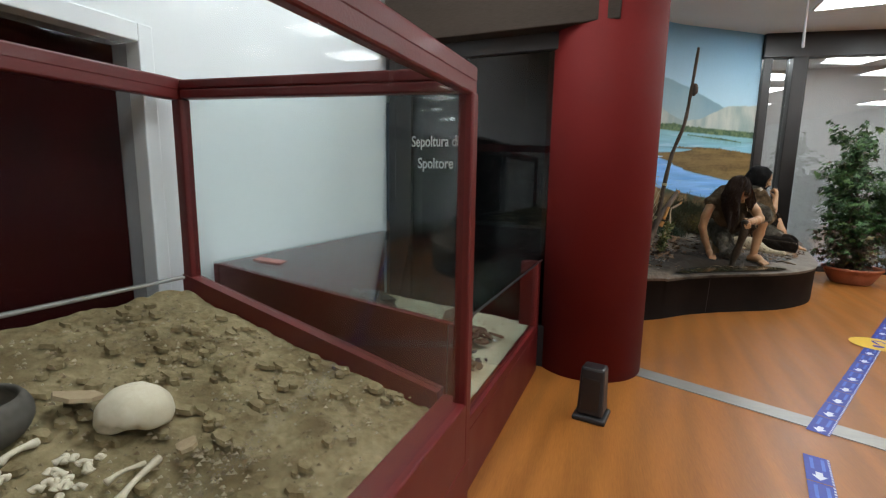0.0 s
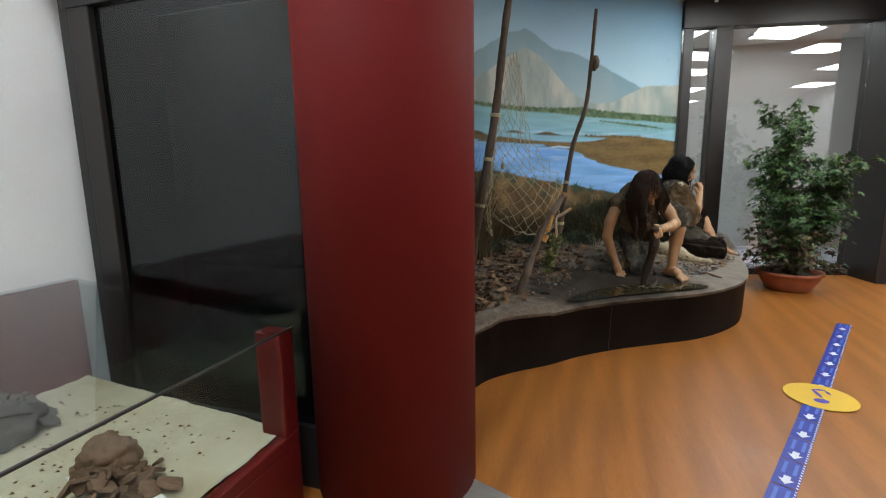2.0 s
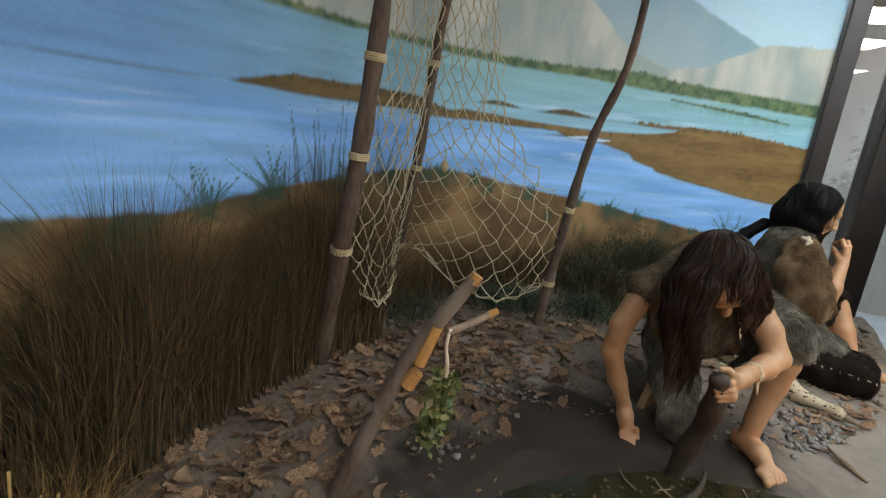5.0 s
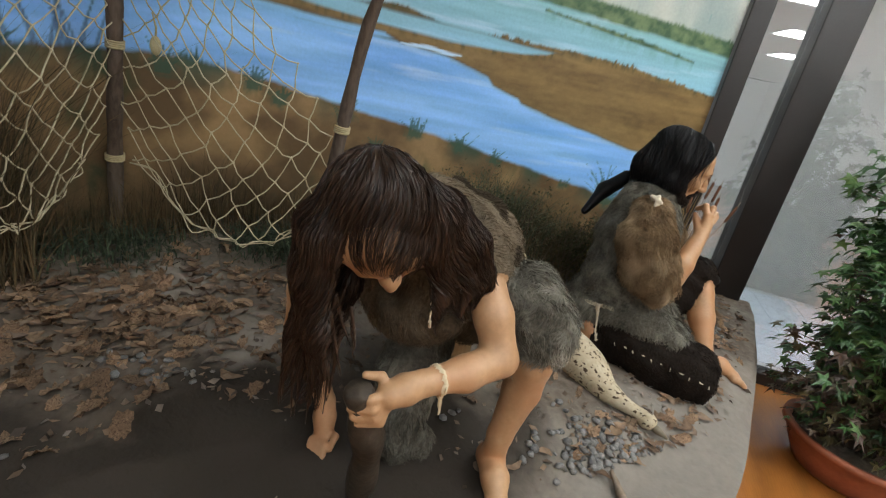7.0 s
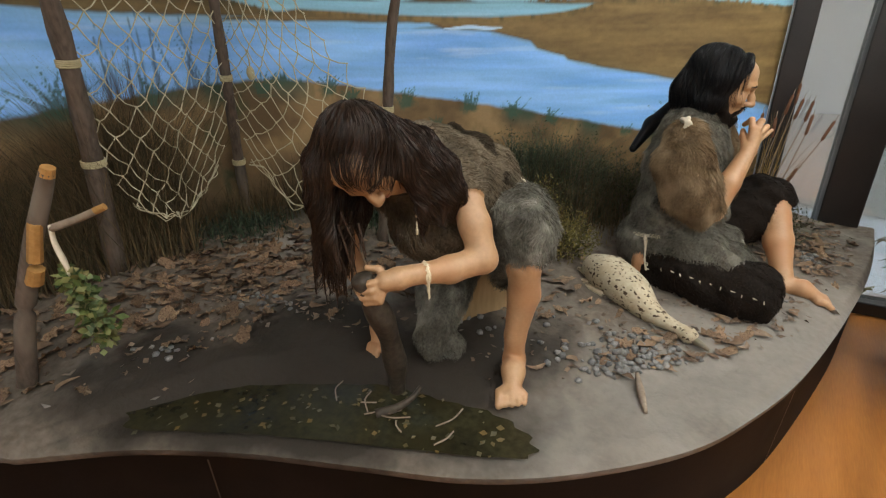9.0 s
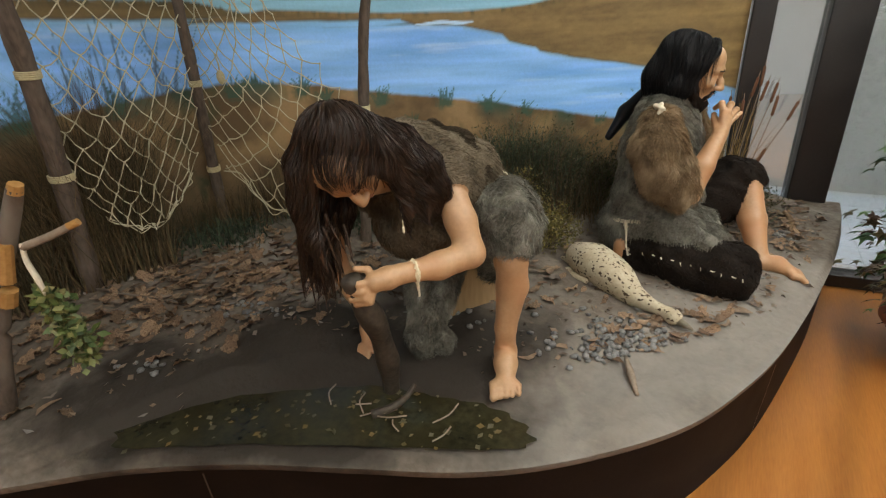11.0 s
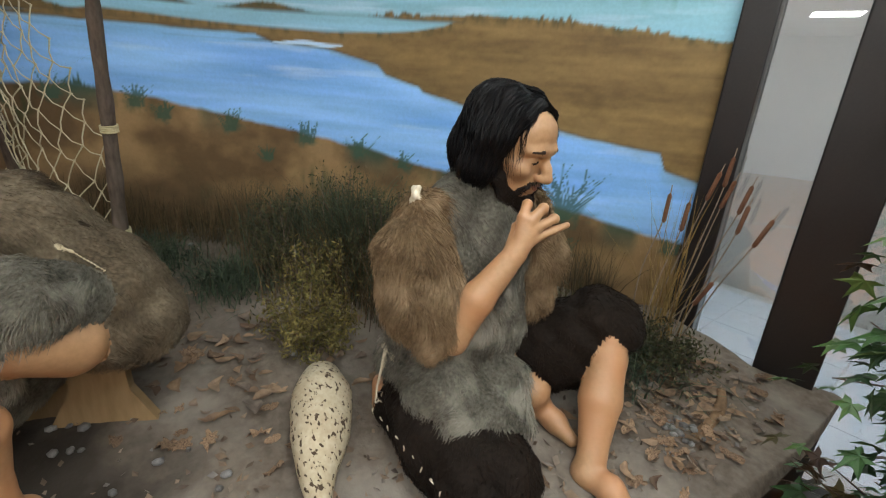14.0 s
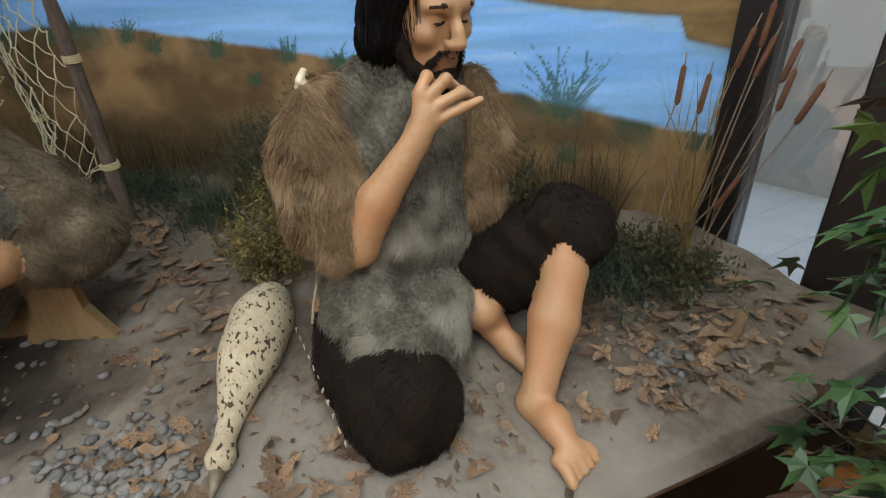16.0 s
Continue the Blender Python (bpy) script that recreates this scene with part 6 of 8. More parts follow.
# pool at the front edge, with twigs
M_POND = material("dark_pond_water", (0.010, 0.0092, 0.0055), (0.036, 0.032, 0.016), 7, 60, 0.10, 0.05, stain=(0.020, 0.017, 0.008), stain_scale=6, spec=0.22)
pool = [(1.72, 3.55), (1.76, 3.62), (1.85, 3.76), (2.0, 3.885), (2.13, 3.98), (2.24, 4.05), (2.33, 4.075), (2.43, 4.10), (2.53, 4.13), (2.62, 4.13), (2.69, 4.10), (2.70, 4.055), (2.60, 3.985), (2.36, 3.855), (2.10, 3.71), (1.90, 3.58), (1.80, 3.52)]
rim = catmull(pool + pool[:1], 6)[:-1]
ctr = np.array([2.2, 3.86])
vs = [(*ctr, 0.3585)] + [(*(ctr + (p - ctr) * (1 + 0.02 * math.sin(5 * i))), 0.3575) for i, p in enumerate(rim)]
tagged(raw("water", vs, [(0, 1 + i, 1 + (i + 1) % len(rim)) for i in range(len(rim))], M_POND), "shallow dark muddy pool at the platform edge", "pool", kind="structure")
for i in range(9):
    x, y = 2.32 + lr.normal() * 0.11, 3.96 + lr.normal() * 0.045
    a = lr.uniform(-1.5, 1.6)
    tw = thing("twig", "thin pale twig floating in the dark pool", "twig", group="twigs in the pool")
    vs, fs = [], []
    L = lr.uniform(0.03, 0.10)
    tube(vs, fs, catmull([(x, y, 0.362), (x + L * 0.5 * math.cos(a), y + L * 0.5 * math.sin(a), 0.367), (x + L * math.cos(a + 0.3), y + L * math.sin(a + 0.3), 0.362)], 4), 0.0022, 5)
    raw("wood", vs, fs, M_PALEBRANCH, tw)

vs, fs = [], []
for _ in range(110):
    x = lr.uniform(1.80, 2.64)
    y = pool_bank(x) - lr.uniform(0.02, 0.22)
    if y < np.interp(x, rim_line[3:, 0], rim_line[3:, 1]) + 0.03:
        continue
    a, L, w, kk = lr.uniform(0, 6.28), lr.uniform(0.006, 0.026), lr.uniform(0.2, 0.5), len(vs)
    q, d = np.array([x, y]), np.array([math.cos(a), math.sin(a)])
    s = np.array([-d[1], d[0]]) * L * w
    vs += [(*(q - d * L / 2), 0.3602), (*(q + s), 0.3625), (*(q + d * L / 2), 0.3604), (*(q - s), 0.3602)]
    fs.append((kk, kk + 1, kk + 2, kk + 3))
M_FLOAT = island_material("wet_scraps", [(0.030, 0.026, 0.010), (0.085, 0.062, 0.018), (0.12, 0.075, 0.020), (0.045, 0.040, 0.018), (0.10, 0.088, 0.05)], 0.5, spec=0.4)
tagged(raw("floating_scraps", vs, fs, M_FLOAT), "wet yellow and brown leaf scraps floating on the pool", "litter", kind="stuff")
sk2 = thing("wet_branch", "short black waterlogged branch lying in the pool", "branch")
vs, fs = [], []
tube(vs, fs, catmull([(2.30, 3.94, 0.362), (2.335, 3.985, 0.370), (2.355, 4.03, 0.385), (2.36, 4.06, 0.405)], 5), np.linspace(0.014, 0.006, 16), 8)
raw("wood", vs, fs, M_DARKSTAKE, sk2, smooth=True)

# ---------------------------------------------------------------- grasses
M_DRYGRASS = island_material("dry_grass", [(0.036, 0.026, 0.015), (0.085, 0.058, 0.030), (0.15, 0.106, 0.054), (0.046, 0.045, 0.023), (0.11, 0.074, 0.036)], 0.85, spec=0.2)
M_DARKGRASS = island_material("dark_green_grass", [(0.018, 0.028, 0.016), (0.040, 0.058, 0.032), (0.070, 0.094, 0.052)], 0.7, spec=0.3)
M_OLIVE = island_material("olive_shrub", [(0.065, 0.055, 0.018), (0.13, 0.108, 0.036), (0.21, 0.17, 0.055), (0.07, 0.076, 0.026)], 0.8, spec=0.2)
M_STRAW = island_material("straw", [(0.20, 0.13, 0.045), (0.32, 0.22, 0.085), (0.14, 0.09, 0.035)], 0.8, spec=0.2)


def blades(n, place, height, lean, width, seed, droop=0.35, segs=4):
    r = np.random.default_rng(seed)
    vs, fs = [], []
    for _ in range(n):
        x, y, s = place(r)
        z = ground(x, y) - 0.01
        h = height * r.uniform(0.45, 1.15) * s
        a = r.uniform(0, 2 * math.pi)
        d = np.array([math.cos(a), math.sin(a), 0]) * abs(r.normal()) * lean * h
        side = np.array([-math.sin(a + r.normal()), math.cos(a + r.normal()), 0]) * width * r.uniform(0.6, 1.3)
        kk = len(vs)
        for i in range(segs + 1):
            t = i / segs
            p = np.array([x, y, z]) + d * t ** 1.6 + np.array([0, 0, h * (t - droop * lean * t ** 3)])
            w = side * (1 - t) ** 0.7
            vs += [p - w, p + w]
        for i in range(segs):
            fs.append((kk + 2 * i, kk + 2 * i + 1, kk + 2 * i + 3, kk + 2 * i + 2))
    return vs, fs


def clump(name, label, cat, mat, n, c, rx, ry, height, lean, width, seed, droop=0.35, turn=35):
    def place(r):
        u, v = r.normal(size=2) * 0.5
        a = radians(turn)
        q = 1 - 0.35 * min(1, math.hypot(u, v))
        return c[0] + rx * u * math.cos(a) - ry * v * math.sin(a), c[1] + rx * u * math.sin(a) + ry * v * math.cos(a), q
    vs, fs = blades(n, place, height, lean, width, seed, droop)
    return tagged(raw(name, vs, fs, mat), label, cat, kind="stuff")


def along_mural(s0, s1, d0, d1):
    C, _ = resample(MURAL, 200)

    def place(r):
        s = r.uniform(s0, s1) / 4.72 * 199
        i = int(s)
        t = C[min(i + 1, 199)] - C[max(i - 1, 0)]
        t /= np.linalg.norm(t)
        p = C[i] + np.array([t[1], -t[0]]) * r.uniform(d0, d1)
        return p[0], p[1], 1.0 + 0.25 * math.sin(s * 0.21) + 0.1 * math.sin(s * 0.9)
    return place


vs, fs = blades(9500, along_mural(0.55, 1.80, 0.03, 0.30), 0.66, 0.40, 0.0014, 31)
tagged(raw("reed_grass", vs, fs, M_DRYGRASS), "dense stand of dry brown reed grass before the backdrop", "reeds", kind="stuff")
vs, fs = blades(4200, along_mural(1.65, 4.5, 0.02, 0.16), 0.26, 0.30, 0.0014, 32)
tagged(raw("low_grass", vs, fs, M_DRYGRASS), "low dry brown grass along the painted backdrop", "grass", kind="stuff")
clump("grass_tuft", "coarse dark green grass drooping under the net", "grass", M_DARKGRASS, 900, (1.50, 4.72), 0.26, 0.12, 0.20, 1.1, 0.0022, 33, 0.7)
clump("grass_tuft", "dark green grass at the foot of the poles", "grass", M_DARKGRASS, 700, (1.13, 4.30), 0.20, 0.14, 0.19, 1.0, 0.0022, 34, 0.7, 60)
clump("grass_tuft", "matted dark green tuft beside the thin pole", "grass", M_DARKGRASS, 620, (1.88, 4.93), 0.15, 0.12, 0.24, 0.9, 0.0022, 35, 0.8)
clump("grass_tuft", "dark green drooping grass behind the seated mannequin", "grass", M_DARKGRASS, 900, (2.92, 5.78), 0.20, 0.13, 0.20, 1.0, 0.0022, 36, 0.7)
clump("tall_grass", "tall dark wiry grass before the painted lake", "grass", M_DARKGRASS, 3400, (2.10, 5.36), 0.40, 0.14, 0.50, 0.50, 0.0019, 37, 0.3)
clump("tall_grass", "tall brown wiry grass before the painted lake", "grass", M_DRYGRASS, 2200, (2.20, 5.34), 0.46, 0.18, 0.40, 0.45, 0.0016, 38, 0.3)
clump("ochre_grass", "ochre dry grass clump at the end of the platform", "grass", M_STRAW, 700, (1.02, 2.98), 0.12, 0.12, 0.34, 0.45, 0.0018, 39, 0.4)


def shrub(label, mat, c, size, n, seed):
    r = np.random.default_rng(seed)
    ob = thing("shrub", label, "shrub")
    vs, fs, tv, tf = [], [], [], []
    z0 = ground(*c) - 0.01
    for _ in range(46):
        a, e = r.uniform(0, 6.28), r.uniform(0.25, 1.3)
        tip = np.array([c[0] + size[0] * math.cos(a) * math.cos(e), c[1] + size[1] * math.sin(a) * math.cos(e), z0 + size[2] * math.sin(e) * r.uniform(0.7, 1.1)])
        base = np.array([c[0] + r.normal() * 0.03, c[1] + r.normal() * 0.03, z0])
        mid = (base + tip) / 2 + r.normal(size=3) * 0.02
        tube(tv, tf, [base, mid, tip], [0.003, 0.0022, 0.001], 4)
        for _ in range(n // 46):
            t = r.uniform(0.25, 1.05)
            p = base * (1 - t) ** 2 + 2 * mid * t * (1 - t) + tip * t * t + r.normal(size=3) * 0.014
            d = r.normal(size=3)
            d[2] += 0.6
            d /= np.linalg.norm(d)
            s = np.cross(d, r.normal(size=3))
            s /= np.linalg.norm(s)
            L = r.uniform(0.010, 0.024)
            kk = len(vs)
            vs += [p, p + d * L * 0.5 + s * 0.003, p + d * L, p + d * L * 0.5 - s * 0.003]
            fs.append((kk, kk + 1, kk + 2, kk + 3))
    tagged(raw("twigwork", tv, tf, M_BARK, ob), kind="stuff")
    raw("foliage", vs, fs, mat, ob)
    return ob


M_DARKSHRUB = island_material("dark_shrub", [(0.024, 0.032, 0.014), (0.060, 0.066, 0.030), (0.095, 0.085, 0.040), (0.048, 0.040, 0.021)], 0.8, spec=0.2)
for cx, cy, sz in ((2.02, 5.30, 0.44), (2.26, 5.36, 0.42), (2.45, 5.48, 0.36), (1.86, 5.12, 0.32), (2.60, 5.72, 0.30), (3.0, 5.90, 0.12)):
    shrub("dense dark olive wiry shrub before the backdrop", M_DARKSHRUB, (cx, cy), (0.22, 0.15, sz), 3600, int(cx * 100))
shrub("low olive-yellow heathery shrub on the soil", M_OLIVE, (2.33, 5.02), (0.19, 0.16, 0.22), 3800, 41)
shrub("low brown-olive shrub behind the path", M_OLIVE, (2.12, 5.16), (0.20, 0.15, 0.26), 2800, 42)
shrub("low brownish shrub beside the drooping grass", M_OLIVE, (2.62, 5.62), (0.22, 0.14, 0.22), 2400, 43)

# cattails
M_CAT = material("brown_cattail", (0.10, 0.045, 0.025), (0.17, 0.085, 0.05), 30, 200, 0.9, 0.5)
for i, (bx, by, tx, ty, tz) in enumerate(((2.90, 5.93, 2.903, 6.014, 1.03), (2.95, 5.94, 2.958, 6.043, 1.01), (2.93, 6.02, 3.005, 6.12, 1.11), (2.96, 6.02, 3.02, 6.14, 1.16), (2.97, 6.03, 3.05, 6.13, 1.09), (3.00, 6.06, 3.09, 6.16, 1.08), (3.01, 6.05, 3.10, 6.14, 1.02), (3.02, 6.07, 3.19, 6.09, 1.0), (2.94, 5.98, 3.10, 6.03, 0.78))):
    ct = thing("cattail", "dry cattail stalk with a brown seed head", "cattail", group="cattails by the window frame")
    z0 = ground(bx, by) - 0.01
    P = crooked((bx, by, z0), (tx, ty, tz), 0.008, 12, 60 + i)
    vs, fs = [], []
    tube(vs, fs, P, np.linspace(0.003, 0.0016, 12), 5)
    raw("stalk", vs, fs, M_PALEBRANCH, ct, smooth=True)
    d = (P[-1] - P[-3]) / np.linalg.norm(P[-1] - P[-3])
    a = P[-1] - d * 0.125
    vs, fs = [], []
    tube(vs, fs, [a, a + d * 0.008, a + d * 0.09, a + d * 0.098], [0.003, 0.0072, 0.0068, 0.002], 9)
    raw("seed_head", vs, fs, M_CAT, ct, "brown velvety seed head", smooth=True)
vs, fs = blades(60, lambda r: (2.97 + r.normal() * 0.03, 6.02 + r.normal() * 0.03, 1.0), 0.55, 0.28, 0.0022, 61, 0.25)
tagged(raw("dry_leaves", vs, fs, M_STRAW), "dry straw-coloured cattail leaves", "dry leaves", kind="stuff")

for bx, by, h, lean in ((1.17, 2.86, 0.42, 0.01), (1.195, 2.90, 0.37, 0.035), (1.15, 2.92, 0.30, -0.03)):
    sw = thing("straw_stalk", "thin upright dry straw stalk at the platform's end", "stalk", group="straw stalks")
    vs, fs = [], []
    z0 = ground(bx, by) - 0.01
    tube(vs, fs, crooked((bx, by, z0), (bx + lean, by + 0.01, z0 + h), 0.006, 8, int(bx * 1000)), np.linspace(0.0035, 0.0025, 8), 6)
    raw("stem", vs, fs, M_STRAW, sw, smooth=True)

# ---------------------------------------------------------------- display cases
M_SAND = material("excavation_sand", (0.150, 0.115, 0.058), (0.315, 0.252, 0.145), 9, 48, 0.95, 1.0, stain=(0.125, 0.092, 0.046), stain_scale=5.0, bump_dist=0.016, spec=0.1)
M_PALESAND = material("pale_sand", (0.44, 0.39, 0.27), (0.58, 0.53, 0.39), 9, 70, 0.9, 0.6, stain=(0.38, 0.33, 0.22), bump_dist=0.006)
M_POT = material("grey_earthenware", (0.055, 0.050, 0.042), (0.12, 0.11, 0.095), 8, 60, 0.8, 0.4)
M_CLAY = material("brown_earthenware", (0.10, 0.060, 0.038), (0.20, 0.13, 0.085), 9, 60, 0.8, 0.5, stain=(0.07, 0.05, 0.04), obj_random=0.3)
M_CARD = material("white_card", (0.62, 0.62, 0.60), (0.70, 0.70, 0.68), 20, 90, 0.6, 0)


def lumpy_sheet(name, x0, x1, y0, y1, zf, amp, mat, parent, n=90, seed=0.0, label=""):
    vs, fs = [], []
    for j in range(n + 1):
        for i in range(n + 1):
            x, y = x0 + (x1 - x0) * i / n, y0 + (y1 - y0) * j / n
            z = zf(x, y) + amp * (lumps(x, y, 7.0, seed) + 0.5 * lumps(x, y, 19.0, seed + 3))
            vs.append((x, y, z))
    for j in range(n):
        for i in range(n):
            a = j * (n + 1) + i
            fs.append((a, a + 1, a + n + 2, a + n + 1))
    return raw(name, vs, fs, mat, parent, label, smooth=True)


def case_bar(case, a, b, w, h, name="frame_bar"):
    return beam(name, a, b, w, h, M_RED, case, bevel=0.006)


def pane_quad(case, pts, thick, mat=None, name="pane"):
    P = [Vector(p) for p in pts]
    n = (P[1] - P[0]).cross(P[2] - P[0]).normalized() * thick
    vs = [tuple(p) for p in P] + [tuple(p + n) for p in P]
    ob = raw(name, vs, [(3, 2, 1, 0), (4, 5, 6, 7), (0, 1, 5, 4), (1, 2, 6, 5), (2, 3, 7, 6), (3, 0, 4, 7)], mat or M_GLASS, case, "clear glass pane")
    ob.visible_shadow = False
    return ob


# tall case over a bed of excavated earth
TX0, TX1, TY0, TY1 = -0.40, 0.70, -2.3, 0.58
bed_z = lambda x, y: 0.475 + (0.70 - x) * 0.235
tall = thing("display_case", "dark red framed glass case over excavated earth with bones", "display case", HALL, "display cases")
box_part("plinth", (TX0, TX1, TY0, TY1, 0, 0.30), M_RED, tall, bevel=0.006)
for a, b in (((TX1 - 0.02, TY0, 0.40), (TX1 - 0.02, TY1, 0.40)),):
    bm = bmesh.new()
    add_box(bm, TX1 - 0.085, TX1, TY0, TY1, 0.301, 0.485, bevel=0.005)
    part("front_board", bm, M_RED, tall)
raw("end_board", [(TX0, TY1 - 0.045, 0.301), (TX1 - 0.086, TY1 - 0.045, 0.301), (TX1 - 0.086, TY1, 0.301), (TX0, TY1, 0.301), (TX0, TY1 - 0.045, bed_z(TX0, 0) + 0.02), (TX1 - 0.086, TY1 - 0.045, 0.505), (TX1 - 0.086, TY1, 0.505), (TX0, TY1, bed_z(TX0, 0) + 0.02)],
    [(3, 2, 1, 0), (4, 5, 6, 7), (0, 1, 5, 4), (1, 2, 6, 5), (2, 3, 7, 6), (3, 0, 4, 7)], M_RED, tall)
case_bar(tall, (TX1 - 0.02, TY1 - 0.02, 0.30), (TX1 - 0.02, TY1 - 0.02, 1.33), 0.042, 0.042, "corner_post")
case_bar(tall, (TX0 + 0.02, TY1 - 0.02, 0.30), (TX0 + 0.02, TY1 - 0.02, 1.365), 0.042, 0.042, "corner_post")
case_bar(tall, (TX0 + 0.02, TY0 + 0.02, 0.30), (TX0 + 0.02, TY0 + 0.02, 1.365), 0.042, 0.042, "corner_post")
case_bar(tall, (TX1 - 0.02, TY0 + 0.02, 0.30), (TX1 - 0.02, TY0 + 0.02, 1.33), 0.042, 0.042, "corner_post")
RISE = 0.035
for z, w in ((1.376, 0.032), (1.345, 0.030)):
    case_bar(tall, (TX1 - 0.02, TY0, z), (TX1 - 0.02, TY1 + 0.003, z), w, 0.042, "top_rail")
    case_bar(tall, (TX0 + 0.02, TY0, z + RISE), (TX0 + 0.02, TY1 + 0.003, z + RISE), w, 0.042, "top_rail")
    case_bar(tall, (TX0 + 0.042, TY1 - 0.02, z + RISE), (TX1 - 0.042, TY1 - 0.02, z), 0.042, w, "top_rail")
pane_quad(tall, [(TX1 - 0.023, TY0 + 0.05, 0.49), (TX1 - 0.023, TY1 - 0.05, 0.49), (TX1 - 0.023, TY1 - 0.05, 1.328), (TX1 - 0.023, TY0 + 0.05, 1.328)], 0.006, M_FRONTGLASS)
pane_quad(tall, [(TX0 + 0.05, TY1 - 0.023, bed_z(TX0, 0) + 0.02), (TX1 - 0.05, TY1 - 0.023, 0.50), (TX1 - 0.05, TY1 - 0.023, 1.328), (TX0 + 0.05, TY1 - 0.023, 1.36)], 0.006)
beam("edge_strip", (TX0 + 0.012, TY0 + 0.05, bed_z(TX0, 0) + 0.01), (TX0 + 0.012, TY1 - 0.05, bed_z(TX0, 0) + 0.01), 0.02, 0.012, M_STEEL, tall, "grey metal edge strip")
lumpy_sheet("earth_bed", TX0 + 0.022, TX1 - 0.086, TY0 + 0.02, TY1 - 0.046, lambda x, y: bed_z(x, y) - 0.022 - 0.022 * max(0.0, 1 - (TY1 - 0.046 - y) / 0.06), 0.013, M_SAND, tall, 170, 1.0, "brown excavated earth")


def lettering(text, x, z, size, width, parent):
    """Raised lettering on the end pane, read from inside the hall."""
    cu = bpy.data.curves.new("lettering", "FONT")
    cu.body, cu.size, cu.extrude, cu.align_x = text, size, 0.0004, "CENTER"
    cu.offset = 0.0005
    tmp = bpy.data.objects.new("lettering_source", cu)
    mesh = bpy.data.meshes.new_from_object(tmp)
    bpy.data.objects.remove(tmp)
    xs = [v.co.x for v in mesh.vertices]
    k = width / (max(xs) - min(xs))
    ob = link("lettering", mesh, M_WHITE, parent, "white lettering")
    ob.matrix_basis = pose(x, TY1 - 0.0245, z, 90) @ Matrix.Diagonal((k, 1, 1, 1))
    return ob


lettering("Sepoltura di", 0.588, 1.196, 0.040, 0.138, tall)
lettering("Spoltore", 0.590, 1.138, 0.040, 0.104, tall)


def on_bed(x, y, lift=0.0):
    """A place on the earth bed, in the world."""
    c, s = math.cos(radians(5)), math.sin(radians(5))
    lx, ly = c * x - s * y, s * x + c * y
    return (x, y, bed_z(lx, ly) - 0.015 + 0.012 + lift)


def cranium(c):
    bm = bmesh.new()
    bmesh.ops.create_icosphere(bm, subdivisions=4, radius=0.066)
    for v in bm.verts:
        v.co.x *= 1.12
        v.co.z *= 0.98
        v.co += v.normal * 0.003 * noise.noise(v.co * 40)
        if v.co.y < -0.045 and v.co.z < 0.0:
            v.co.y = -0.045 + (v.co.y + 0.045) * 0.2
        if v.co.z < -0.012 + 0.014 * noise.noise(v.co * 25):
            v.co.z = -0.012 + 0.014 * noise.noise(v.co * 25)
    bmesh.ops.transform(bm, matrix=Matrix.Translation(c) @ Matrix.Rotation(0.4, 4, "Z"), verts=bm.verts)
    return tagged(part("skull_cap", bm, M_BONE, smooth=True), "broken pale skull cap half sunk in the earth", "skull cap")


cranium(on_bed(0.163, -0.035, 0.016))
hr = np.random.default_rng(77)


def bone(p, q, r, label="pale old bone lying on the earth"):
    ob = thing("bone", label, "bone", group="bones in the earth bed")
    p, q = np.array(p), np.array(q)
    vs, fs = [], []
    tube(vs, fs, catmull([p, p * 0.6 + q * 0.4 + [0, 0, 0.006], q], 5), r * np.array([1.3, 1.35, 1.0, 0.85, 0.8, 0.8, 0.8, 0.85, 0.95, 1.2, 1.15]), 9)
    raw("shaft", vs, fs, M_BONE, ob, smooth=True)


bone(on_bed(0.314, -0.193), on_bed(0.283, -0.085), 0.007)
bone(on_bed(0.262, -0.173), on_bed(0.274, -0.107), 0.005, "curved pale rib lying on the earth")
bone(on_bed(0.095, -0.235), on_bed(0.088, -0.170), 0.007)
for i in range(24):
    x, y = 0.20 + hr.normal() * 0.035, -0.20 + hr.normal() * 0.045
    a = hr.uniform(0, 6.28)
    L = hr.uniform(0.008, 0.02)
    bone(on_bed(x, y), on_bed(x + L * math.cos(a), y + L * math.sin(a)), 0.0055, "small pale vertebra fragment on the earth")


def shard(c, size, mat, label, seed, name="potsherd", group="potsherds"):
    r = np.random.default_rng(seed)
    n = 7
    R = [(size * r.uniform(0.7, 1.2) * math.cos(2 * math.pi * i / n), size * r.uniform(0.6, 1.1) * math.sin(2 * math.pi * i / n)) for i in range(n)]
    vs = [(x, y, 0.25 * (x * x + y * y) / size) for x, y in R] + [(x * 0.97, y * 0.97, 0.008 + 0.25 * (x * x + y * y) / size) for x, y in R]
    fs = [tuple(range(n - 1, -1, -1)), tuple(range(n, 2 * n))] + [(i, (i + 1) % n, n + (i + 1) % n, n + i) for i in range(n)]
    ob = raw(name, vs, fs, mat)
    ob.matrix_basis = pose(*c, r.normal() * 22, r.normal() * 22, r.uniform(0, 360))
    return tagged(ob, label, "potsherd", group)


M_SHARD = material("pale_sherd", (0.30, 0.22, 0.13), (0.40, 0.31, 0.20), 10, 90, 0.8, 0.3)
shard(on_bed(0.055, -0.075, 0.015), 0.048, M_SHARD, "flat pale brown potsherd stuck in the earth", 1)
shard(on_bed(0.312, -0.046, 0.010), 0.026, M_SHARD, "flat pale brown potsherd stuck in the earth", 2)
vs, fs = [], []
